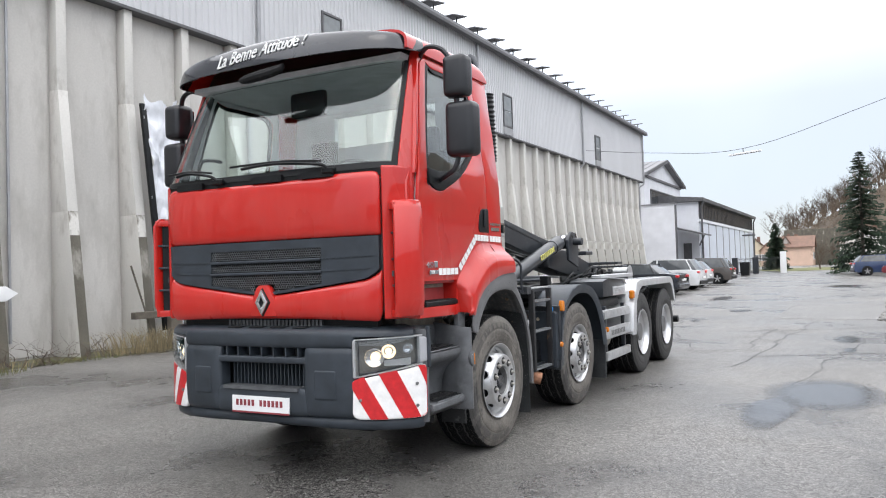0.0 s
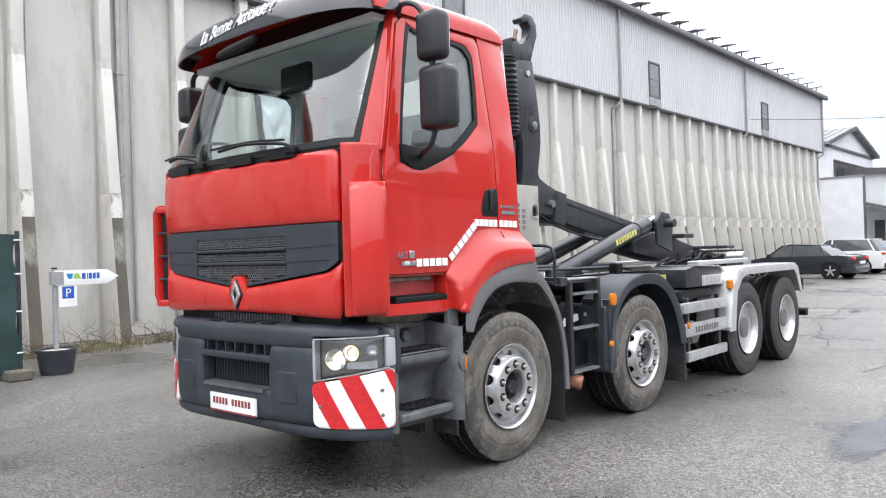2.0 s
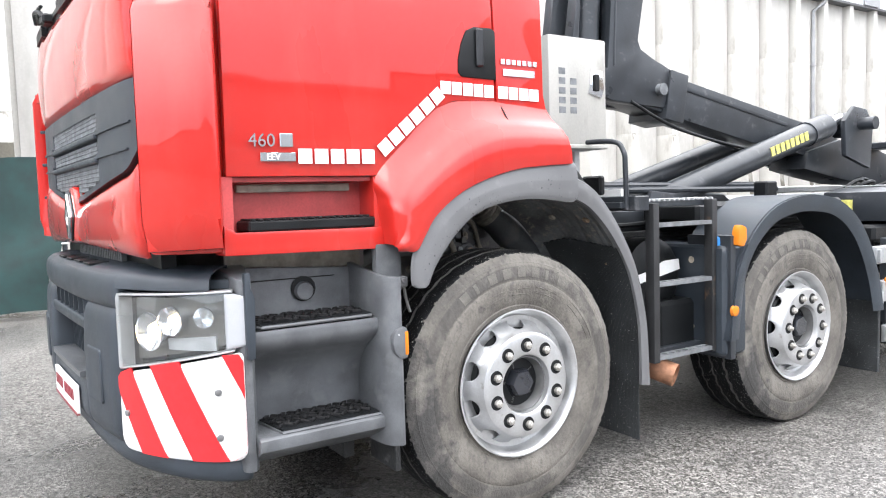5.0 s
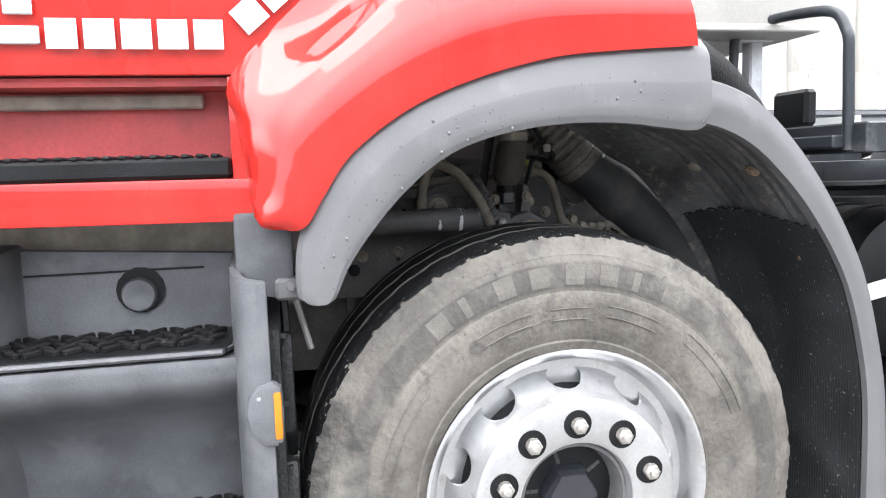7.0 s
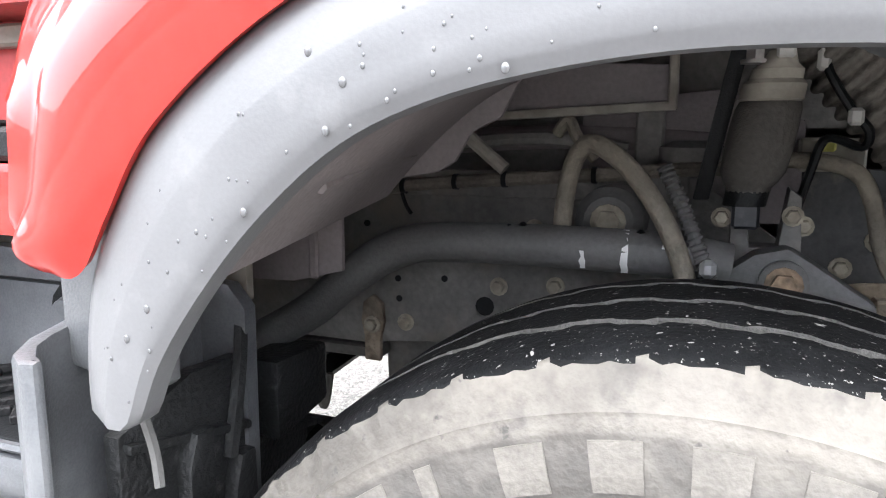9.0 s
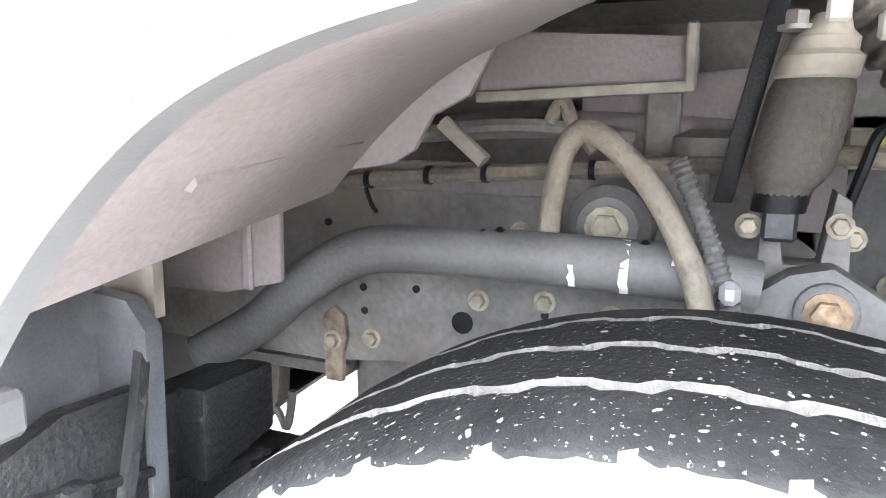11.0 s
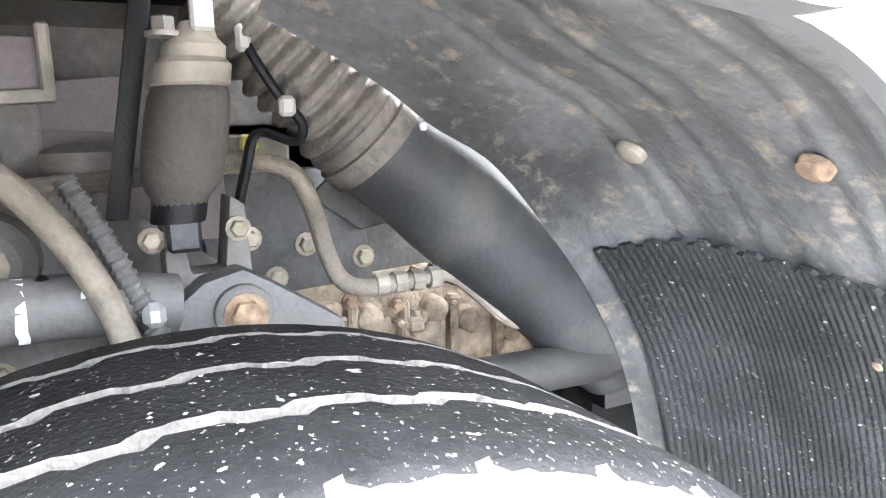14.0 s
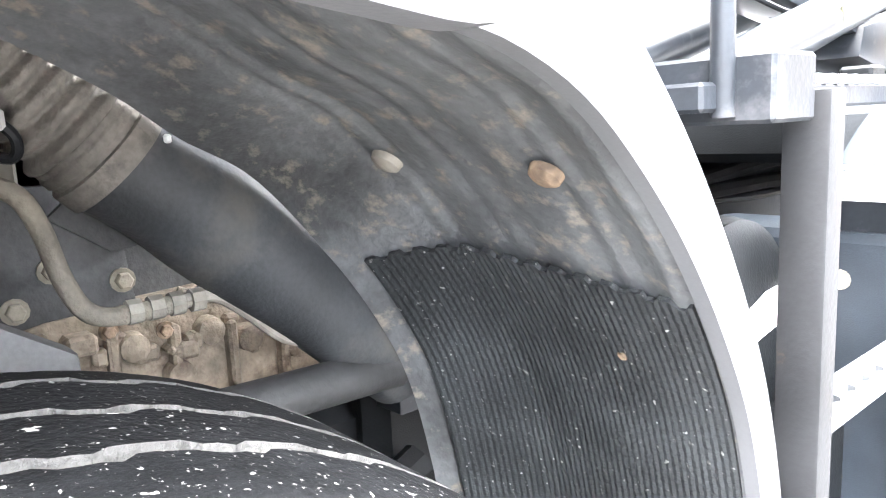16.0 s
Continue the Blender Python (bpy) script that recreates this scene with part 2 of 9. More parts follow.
STEEL_DARK = material("dark_grey_painted_steel", (0.028, 0.032, 0.038), 0.32, vary=0.22, scale=6, fine=120, bump=0.06, spots=(0.10, 0.10, 0.105), spot_scale=12, spot_at=0.68)
STEEL_LIGHT = material("galvanised_steel", (0.50, 0.51, 0.52), 0.38, metal=0.55, vary=0.15, scale=12, fine=90, bump=0.06, spots=(0.34, 0.33, 0.31), spot_scale=9, spot_at=0.64)
BOX_GREY = material("warm_grey_sheet_metal", (0.43, 0.42, 0.39), 0.42, metal=0.25, vary=0.1, scale=6, fine=120, bump=0.05, streak=0.3, spots=(0.30, 0.285, 0.26), spot_scale=7, spot_at=0.66)
LADDER_STEEL = material("scuffed_dark_steel", (0.020, 0.0205, 0.022), 0.5, vary=0.25, scale=8, fine=120, bump=0.08, spots=(0.11, 0.07, 0.045), spot_scale=13, spot_at=0.66, spot_soft=0.05)
RUNG_STEEL = material("worn_grey_steel", (0.20, 0.21, 0.22), 0.42, metal=0.3, vary=0.25, scale=20, fine=90, bump=0.06)
ALU = material("aluminium_sheet", (0.62, 0.63, 0.64), 0.36, metal=0.5, vary=0.1, scale=9, fine=120, bump=0.05)
FRAME = material("dusty_chassis_steel", (0.19, 0.182, 0.17), 0.62, vary=0.35, scale=7, fine=90, bump=0.2, spots=(0.22, 0.19, 0.155), spot_scale=8, spot_at=0.64, spot_soft=0.1)
FRAME_BROWN = material("muddy_gearbox_casting", (0.30, 0.245, 0.185), 0.8, vary=0.4, scale=14, fine=80, bump=0.5, spots=(0.10, 0.07, 0.05), spot_scale=16, spot_at=0.6)
DUSTY_HOSE = material("dusty_hose", (0.225, 0.20, 0.16), 0.75, vary=0.25, scale=16, fine=120, bump=0.3, spots=(0.08, 0.07, 0.06), spot_scale=24, spot_at=0.66)
DUSTY_CONDUIT = material("dusty_grey_conduit", (0.17, 0.15, 0.125), 0.8, vary=0.35, scale=18, fine=150, bump=0.3)
BOLT = material("dusty_bolt", (0.36, 0.32, 0.25), 0.7, vary=0.3, scale=40, bump=0.3)
RUSTY_BOLT = material("rusty_bolt", (0.26, 0.185, 0.125), 0.8, vary=0.4, scale=60, bump=0.4)
ABSORBER = material("dusty_bellow_rubber", (0.085, 0.078, 0.07), 0.72, vary=0.3, scale=10, fine=140, bump=0.25)
AIR_PIPE = material("dusty_black_air_pipe", (0.044, 0.047, 0.05), 0.62, vary=0.3, scale=7, fine=150, bump=0.12, spots=(0.10, 0.095, 0.085), spot_scale=7, spot_at=0.66, spot_soft=0.1)
HOSE_CORR = material("dusty_corrugated_hose", (0.17, 0.155, 0.135), 0.7, vary=0.35, scale=16, fine=120, bump=0.3, spots=(0.06, 0.055, 0.05), spot_scale=18, spot_at=0.60)
PLATE_DARK = material("dark_oily_plate", (0.085, 0.085, 0.085), 0.55, vary=0.35, scale=9, fine=100, bump=0.2, spots=(0.20, 0.18, 0.15), spot_scale=14, spot_at=0.66)
CREAM = material("dusty_cream_metal", (0.31, 0.285, 0.24), 0.6, vary=0.25, scale=18, bump=0.2)
LINER = material("dirty_mudguard_liner", (0.125, 0.129, 0.132), 0.6, vary=0.38, scale=8, fine=70, bump=0.3, spots=(0.27, 0.24, 0.20), spot_scale=34, spot_at=0.615, spot_soft=0.07)
FLAP = material("ribbed_rubber_flap", (0.028, 0.031, 0.033), 0.58, vary=0.35, scale=9, fine=160, bump=0.3, spots=(0.20, 0.20, 0.19), spot_scale=95, spot_at=0.665, spot_soft=0.03)
flecks(FLAP, (0.36, 0.36, 0.34), 150, 0.73, 0.012, 0.3)
PIPE_BLACK = material("dusty_black_pipe", (0.115, 0.113, 0.110), 0.55, vary=0.25, scale=7, fine=150, bump=0.12, spots=(0.13, 0.115, 0.095), spot_scale=6, spot_at=0.66, spot_soft=0.12)
UNDERCAB = material("dusty_purple_grey_shield", (0.225, 0.197, 0.198), 0.7, vary=0.2, scale=5, fine=130, bump=0.12)
RUST_TIP = material("rusty_exhaust_pipe", (0.34, 0.17, 0.10), 0.6, metal=0.4, vary=0.35, scale=14, bump=0.3)
WHITE = material("white_plastic", (0.80, 0.80, 0.79), 0.45, vary=0.06, bump=0.03)
CONNECTOR = material("off_white_connector", (0.48, 0.47, 0.44), 0.5, vary=0.1, bump=0.05)
WHITE_TAPE = material("white_reflective_tape", (0.86, 0.86, 0.85), 0.35, vary=0.06, scale=20, bump=0.02)
RED_TAPE = material("red_reflective_tape", (0.58, 0.02, 0.025), 0.35, vary=0.12, scale=20, bump=0.02)
AMBER = material("amber_lens", (0.62, 0.19, 0.015), 0.2, vary=0.1, bump=0.03)
BLUE = material("blue_plastic_cap", (0.03, 0.22, 0.55), 0.4, vary=0.1, bump=0.05)
YELLOW = material("yellow_lettering", (0.62, 0.58, 0.16), 0.5, vary=0.2, scale=30, bump=0.02)
GREEN = material("green_lettering", (0.28, 0.48, 0.10), 0.5, vary=0.1, bump=0)
VISOR = material("smoked_visor", (0.022, 0.024, 0.03), 0.22, vary=0.1, bump=0.01, coat=0.5)
INTERIOR = material("grey_cab_interior", (0.62, 0.64, 0.66), 0.7, vary=0.15, scale=8, bump=0.1)
INTERIOR_DARK = material("dark_cab_interior", (0.05, 0.052, 0.058), 0.7, vary=0.2, bump=0.1)
GLASS = glass_material("clear_windscreen_glass", (0.93, 0.97, 0.955))
LENS = glass_material("clear_lamp_glass", (0.96, 0.97, 0.97), gloss=0.07)
LAMP_LIT = glow("lit_headlamp_bulb", (1.0, 0.76, 0.44), 2.4)
SIGN_WHITE = material("white_sign_paint", (0.82, 0.83, 0.83), 0.4, vary=0.04, bump=0.02)
SIGN_BLUE = material("blue_sign_paint", (0.02, 0.10, 0.42), 0.4, vary=0.05, bump=0.02)
PLATE_RED = material("dark_red_print", (0.25, 0.04, 0.05), 0.5, vary=0.1, bump=0)


# ---- mesh helpers ----
def part(name, bm, mat, parent=None, label="", smooth=True, limit=35):
    """Links a bmesh as one mesh object under a thing or a part."""
    bmesh.ops.recalc_face_normals(bm, faces=bm.faces)
    me = bpy.data.meshes.new(name)
    bm.to_mesh(me)
    bm.free()
    for one in (mat if isinstance(mat, (list, tuple)) else [mat]):
        me.materials.append(one)
    if smooth:
        me.shade_smooth()
        me.set_sharp_from_angle(angle=radians(limit))
    ob = new(name, me)
    ob.parent = parent
    if label:
        tagged(ob, label=label)
    return ob


def thing(name, label, category, group="", at=None, kind=""):
    ob = new(name)
    ob.empty_display_size = 0.2
    if at is not None:
        ob.matrix_basis = at
    return tagged(ob, label, category, group, kind)


def box(x0, x1, y0, y1, z0, z1, bevel=0.0, bm=None, m=None, seg=1):
    own = bmesh.new()
    bmesh.ops.create_cube(own, size=1)
    for v in own.verts:
        v.co = Vector((x0 + (v.co.x + 0.5) * (x1 - x0), y0 + (v.co.y + 0.5) * (y1 - y0), z0 + (v.co.z + 0.5) * (z1 - z0)))
    if bevel:
        bmesh.ops.bevel(own, geom=own.edges[:], offset=bevel, segments=seg, affect="EDGES", profile=0.6)
    return merge(bm, own, m)


def merge(bm, own, m=None):
    if m is not None:
        bmesh.ops.transform(own, matrix=m, verts=own.verts)
    if bm is None:
        return own
    tmp = bpy.data.meshes.new("tmp")
    own.to_mesh(tmp)
    own.free()
    bm.from_mesh(tmp)
    bpy.data.meshes.remove(tmp)
    return bm


def prism(outline, a0, a1, axis="x", bevel=0.0, holes=(), bm=None, m=None, shape=None, cuts=()):
    """A plate: an outline (and holes) in the two other axes, drawn out from a0 to a1 along axis."""
    own = bmesh.new()

    def place(p, a):
        return {"x": (a, p[0], p[1]), "y": (p[0], a, p[1]), "z": (p[0], p[1], a)}[axis]
    edges = []
    for ring in (outline, *holes):
        vs = [own.verts.new(place(p, a0)) for p in ring]
        edges += [own.edges.new((vs[i], vs[(i + 1) % len(vs)])) for i in range(len(vs))]
    bmesh.ops.triangle_fill(own, edges=edges, use_beauty=True, use_dissolve=False)
    faces = own.faces[:]
    grown = bmesh.ops.extrude_face_region(own, geom=faces)
    d = Vector(place((0, 0), a1 - a0)) - Vector(place((0, 0), 0))
    bmesh.ops.translate(own, vec=d, verts=[g for g in grown["geom"] if isinstance(g, bmesh.types.BMVert)])
    for co, no in cuts:
        bmesh.ops.bisect_plane(own, geom=own.verts[:] + own.edges[:] + own.faces[:], plane_co=co, plane_no=no)
    if bevel:
        bmesh.ops.recalc_face_normals(own, faces=own.faces)
        sharp = [e for e in own.edges if len(e.link_faces) == 2 and e.calc_face_angle(0) > 0.6]
        bmesh.ops.bevel(own, geom=sharp, offset=bevel, segments=2, affect="EDGES", profile=0.6)
    if shape:
        for v in own.verts:
            v.co = shape(v.co)
    return merge(bm, own, m)


def spline(pts, res=6, closed=False):
    """Points of a smooth curve through pts."""
    pts = [Vector(p) for p in pts]
    n, out = len(pts), []
    for i in range(n if closed else n - 1):
        if closed:
            a, b, c, d = pts[i - 1], pts[i], pts[(i + 1) % n], pts[(i + 2) % n]
        else:
            a, b, c, d = pts[max(i - 1, 0)], pts[i], pts[i + 1], pts[min(i + 2, n - 1)]
        for k in range(res):
            t = k / res
            out.append(0.5 * (2 * b + (c - a) * t + (2 * a - 5 * b + 4 * c - d) * t * t + (3 * b - a - 3 * c + d) * t ** 3))
    if not closed:
        out.append(pts[-1])
    return out


def tube(pts, r, seg=10, res=6, bm=None, smooth=True, cap=True, wave=None):
    """A pipe along pts; r is a radius or a function of the way along it (0 to 1)."""
    bm = bm or bmesh.new()
    line = spline(pts, res) if smooth and len(pts) > 2 else [Vector(p) for p in pts]
    rings, up = [], None
    for i, p in enumerate(line):
        d = (line[min(i + 1, len(line) - 1)] - line[max(i - 1, 0)]).normalized()
        if up is None:
            up = d.orthogonal().normalized()
        up = (up - d * up.dot(d)).normalized()
        side = d.cross(up)
        rad = r(i / (len(line) - 1)) if callable(r) else r
        rings.append([bm.verts.new(p + rad * (math.cos(a) * up + math.sin(a) * side)) for a in (2 * math.pi * k / seg for k in range(seg))])
    for a, b in zip(rings, rings[1:]):
        for k in range(seg):
            bm.faces.new((a[k], a[(k + 1) % seg], b[(k + 1) % seg], b[k]))
    if cap:
        bm.faces.new(rings[0][::-1])
        bm.faces.new(rings[-1])
    return bm


def lathe(prof, seg=48, bm=None, m=None, closed=False, axis="x"):
    """A turned body: prof holds (along the axis, radius)."""
    own = bmesh.new()
    rings = []
    for a, r in prof:
        ring = []
        for k in range(seg):
            c, s = math.cos(2 * math.pi * k / seg), math.sin(2 * math.pi * k / seg)
            ring.append(own.verts.new({"x": (a, r * c, r * s), "y": (r * c, a, r * s), "z": (r * c, r * s, a)}[axis]))
        rings.append(ring)
    pairs = list(zip(rings, rings[1:])) + ([(rings[-1], rings[0])] if closed else [])
    for a, b in pairs:
        for k in range(seg):
            own.faces.new((a[k], a[(k + 1) % seg], b[(k + 1) % seg], b[k]))
    if not closed:
        own.faces.new(rings[0])
        own.faces.new(rings[-1])
    return merge(bm, own, m)


class Plan:
    """A curve in plan, symmetric about x = 0, met by its length from the middle."""

    def __init__(self, pts):
        half = spline([(x, y, 0) for x, y in pts], 10)
        self.p, self.s = half, [0.0]
        for a, b in zip(half, half[1:]):
            self.s.append(self.s[-1] + (b - a).length)
        self.end = self.s[-1]

    def at(self, s):
        k, s = (-1 if s < 0 else 1), min(abs(s), self.end)
        i = min(max(int(np.searchsorted(self.s, s)), 1), len(self.p) - 1)
        a, b = self.p[i - 1], self.p[i]
        t = (s - self.s[i - 1]) / max(1e-9, self.s[i] - self.s[i - 1])
        q, d = a.lerp(b, t), (b - a).normalized()
        return Vector((k * q.x, q.y, 0)), Vector((k * d.y, -d.x, 0))

    def where(self, x):
        for i, q in enumerate(self.p):
            if q.x >= abs(x):
                return math.copysign(self.s[i], x)
        return math.copysign(self.end, x)


def skin(plan, s0, s1, z0, z1, off=0.0, th=0.01, ns=12, nz=2, warp=None, bm=None, crown=0.0):
    """A curved plate that follows a plan curve, from s0 to s1 along it and z0 to z1 in height (numbers or functions of 0..1)."""
    bm = bm or bmesh.new()
    f0 = z0 if callable(z0) else (lambda u: z0)
    f1 = z1 if callable(z1) else (lambda u: z1)
    g0 = s0 if callable(s0) else (lambda v: s0)
    g1 = s1 if callable(s1) else (lambda v: s1)
    grid = []
    for side in (0, 1):
        rows = []
        for j in range(nz + 1):
            v = j / nz
            row = []
            for i in range(ns + 1):
                u = i / ns
                q, nrm = plan.at(g0(v) + (g1(v) - g0(v)) * u)
                z = f0(u) + (f1(u) - f0(u)) * v
                o = off + (crown * (1 - (2 * v - 1) ** 2) if crown else 0) - (th if side else 0)
                p = q + nrm * o
                p.z = z
                row.append(bm.verts.new(warp(p) if warp else p))
            rows.append(row)
        grid.append(rows)
    for side in (0, 1):
        for j in range(nz):
            for i in range(ns):
                q = [grid[side][j][i], grid[side][j][i + 1], grid[side][j + 1][i + 1], grid[side][j + 1][i]]
                bm.faces.new(q if side == 0 else q[::-1])
    rim = [(0, i) for i in range(ns)] + [(j, ns) for j in range(nz)] + [(nz, i) for i in range(ns, 0, -1)] + [(j, 0) for j in range(nz, 0, -1)]
    for k in range(len(rim)):
        a, b = rim[k], rim[(k + 1) % len(rim)]
        bm.faces.new((grid[0][a[0]][a[1]], grid[1][a[0]][a[1]], grid[1][b[0]][b[1]], grid[0][b[0]][b[1]]))
    return bm


def corner_inset(d, r):
    return 0.0 if d >= r or r <= 0 else r - math.sqrt(max(0.0, r * r - (r - d) ** 2))


def panel(plan, s0, s1, z0, z1, off=0.0, th=0.02, n=20, m=4, roll=0.008, edge=0.02, corner=(0, 0, 0, 0), crown=0.0, warp=None, bm=None):
    """A moulded plate on a plan curve with rolled edges and rounded corners (lower left, lower right, upper right, upper left)."""
    bm = bm or bmesh.new()
    f0 = z0 if callable(z0) else (lambda u: z0)
    f1 = z1 if callable(z1) else (lambda u: z1)
    wide, high = s1 - s0, f1(0.5) - f0(0.5)

    def steps(length, k, reach):
        e = [x * reach / abs(length) for x in (0, 0.04, 0.15, 0.35, 0.65, 1.0)]
        e = [x for x in e if x < 0.45]
        inner = [e[-1] + (1 - 2 * e[-1]) * i / k for i in range(1, k)]
        return e + inner + [1 - x for x in reversed(e)]
    us, vs = steps(wide, n, edge), steps(high, m, max(edge, *corner))
    front, back = [], []
    for v in vs:
        lo, d = v < 0.5, min(v, 1 - v) * high
        a = s0 + math.copysign(corner_inset(d, corner[0] if lo else corner[3]), wide)
        b = s1 - math.copysign(corner_inset(d, corner[1] if lo else corner[2]), wide)
        rows = ([], [])
        for u in us:
            q, nrm = plan.at(a + (b - a) * u)
            z = f0(u) + (f1(u) - f0(u)) * v
            o = off + crown * (1 - (2 * v - 1) ** 2)
            for e in (min(u, 1 - u) * abs(wide), d):
                if e < edge:
                    o -= roll * (1 - math.sqrt(max(0.0, 1 - (1 - e / edge) ** 2)))
            for row, w in zip(rows, (o, off - max(th, roll * 1.2))):
                c = q + nrm * w
                c.z = z
                row.append(bm.verts.new(warp(c) if warp else c))
        front.append(rows[0])
        back.append(rows[1])
    nv, nu = len(vs) - 1, len(us) - 1
    for g, turned in ((front, False), (back, True)):
        for j in range(nv):
            for i in range(nu):
                q = [g[j][i], g[j][i + 1], g[j + 1][i + 1], g[j + 1][i]]
                bm.faces.new(q[::-1] if turned else q)
    rim = [(0, i) for i in range(nu)] + [(j, nu) for j in range(nv)] + [(nv, i) for i in range(nu, 0, -1)] + [(j, 0) for j in range(nv, 0, -1)]
    for k in range(len(rim)):
        (a, i), (b, j) = rim[k], rim[(k + 1) % len(rim)]
        bm.faces.new((front[a][i], back[a][i], back[b][j], front[b][j]))
    return bm


def sheet(f, nu, nv, th=0.0, bm=None):
    """A surface f(u, v) with u, v from 0 to 1; with th it is drawn out along its normals into a plate."""
    own = bmesh.new()
    g = [[own.verts.new(f(i / nu, j / nv)) for i in range(nu + 1)] for j in range(nv + 1)]
    for j in range(nv):
        for i in range(nu):
            own.faces.new((g[j][i], g[j][i + 1], g[j + 1][i + 1], g[j + 1][i]))
    if th:
        own.normal_update()
        bmesh.ops.solidify(own, geom=own.faces[:], thickness=th)
    return merge(bm, own)


def hexbolt(p, r, h, axis="x", bm=None, washer=True):
    own = bmesh.new()
    lathe([(0, r * 1.45), (h * 0.25, r * 1.45)] if washer else [(0, r * 0.9), (h * 0.2, r * 0.9)], 12, own, axis=axis)
    lathe([(h * 0.2, r), (h * 0.9, r), (h, r * 0.82)], 6, own, axis=axis)
    return merge(bm, own, Matrix.Translation(p))


def mirrored(bm):
    """The same shape on the other side of the truck."""
    own = bm.copy()
    for v in own.verts:
        v.co.x = -v.co.x
    bmesh.ops.reverse_faces(own, faces=own.faces)
    return own


def words(text, size, mat, parent, m, name="lettering", depth=0.002, shear=0.0, align="CENTER", label="", wrap=None):
    cu = bpy.data.curves.new(name, "FONT")
    cu.body, cu.size, cu.extrude, cu.shear, cu.align_x, cu.resolution_u = text, size, depth, shear, align, 3
    tmp = bpy.data.objects.new("tmp", cu)
    scene.collection.objects.link(tmp)
    bpy.context.view_layer.update()
    me = bpy.data.meshes.new_from_object(tmp.evaluated_get(bpy.context.evaluated_depsgraph_get()))
    bpy.data.objects.remove(tmp)
    bpy.data.curves.remove(cu)
    me.materials.clear()
    me.materials.append(mat)
    me.transform(m)
    if wrap:
        for v in me.vertices:
            v.co = wrap(v.co)
    ob = new(name, me)
    ob.parent = parent
    if label:
        tagged(ob, label=label)
    return ob

# ---- the yard and its buildings ----
def asphalt(name, base, wet_base, wet_at=0.52, wet_rough=0.24):
    """Worn asphalt: small stones of different greys in a dark binder, with broad wet and dry areas."""
    m = material(name, base, 0.50, vary=0.16, scale=0.7, fine=9, bump=0, spots=wet_base, spot_scale=0.34, spot_at=wet_at, spot_soft=0.10, spot_rough=wet_rough, spec=0.5)
    n, l = m.node_tree.nodes, m.node_tree.links
    b = n["Principled BSDF"]
    co = next(k for k in n if k.type == "TEX_COORD")
    colour = b.inputs["Base Color"].links[0].from_socket
    height = None
    for scale, lo, hi in ((150, 0.12, 2.0), (60, 0.48, 1.55)):
        vor = n.new("ShaderNodeTexVoronoi")
        vor.inputs["Scale"].default_value = scale
        l.new(co.outputs["Object"], vor.inputs["Vector"])
        bw = n.new("ShaderNodeSeparateColor")
        l.new(vor.outputs["Color"], bw.inputs[0])
        rg = n.new("ShaderNodeMapRange")
        rg.inputs["To Min"].default_value, rg.inputs["To Max"].default_value = lo, hi
        l.new(bw.outputs[0], rg.inputs["Value"])
        mu = n.new("ShaderNodeMix")
        mu.data_type, mu.blend_type = "RGBA", "MULTIPLY"
        mu.inputs[0].default_value = 1
        l.new(colour, mu.inputs[6])
        l.new(rg.outputs[0], mu.inputs[7])
        colour = mu.outputs[2]
        height = height or vor
    l.new(colour, b.inputs["Base Color"])
    bp = n.new("ShaderNodeBump")
    bp.inputs["Strength"].default_value, bp.inputs["Distance"].default_value = 0.5, 0.005
    l.new(height.outputs["Distance"], bp.inputs["Height"])
    l.new(bp.outputs[0], b.inputs["Normal"])
    return m


ASPHALT = asphalt("wet_worn_asphalt", (0.160, 0.153, 0.143), (0.084, 0.081, 0.077), 0.50)
CRACK = material("wet_dark_crack", (0.045, 0.044, 0.042), 0.5, vary=0.3, scale=8, bump=0.2)
PUDDLE = material("shallow_rain_puddle", (0.070, 0.070, 0.073), 0.13, vary=0.25, scale=3, bump=0.01, bump_scale=5)
def thin_out(m):
    """The film of water thins out raggedly towards its rim and lets the asphalt show."""
    n, l = m.node_tree.nodes, m.node_tree.links
    co = next(k for k in n if k.type == "TEX_COORD")
    dist = n.new("ShaderNodeVectorMath")
    dist.operation = "DISTANCE"
    dist.inputs[1].default_value = (0.5, 0.5, 0.0)
    flat = n.new("ShaderNodeVectorMath")
    flat.operation = "MULTIPLY"
    flat.inputs[1].default_value = (1, 1, 0)
    l.new(co.outputs["Generated"], flat.inputs[0])
    l.new(flat.outputs[0], dist.inputs[0])
    no = n.new("ShaderNodeTexNoise")
    no.inputs["Scale"].default_value, no.inputs["Detail"].default_value, no.inputs["Roughness"].default_value = 9, 9, 0.75
    l.new(co.outputs["Object"], no.inputs["Vector"])
    add = n.new("ShaderNodeMath")
    add.operation = "MULTIPLY_ADD"
    add.inputs[1].default_value = 0.45
    l.new(no.outputs["Fac"], add.inputs[0])
    l.new(dist.outputs["Value"], add.inputs[2])
    mr = n.new("ShaderNodeMapRange")
    mr.inputs["From Min"].default_value, mr.inputs["From Max"].default_value = 0.46, 0.66
    mr.inputs["To Min"].default_value, mr.inputs["To Max"].default_value = 0.85, 0.0
    l.new(add.outputs[0], mr.inputs["Value"])
    l.new(mr.outputs[0], n["Principled BSDF"].inputs["Alpha"])


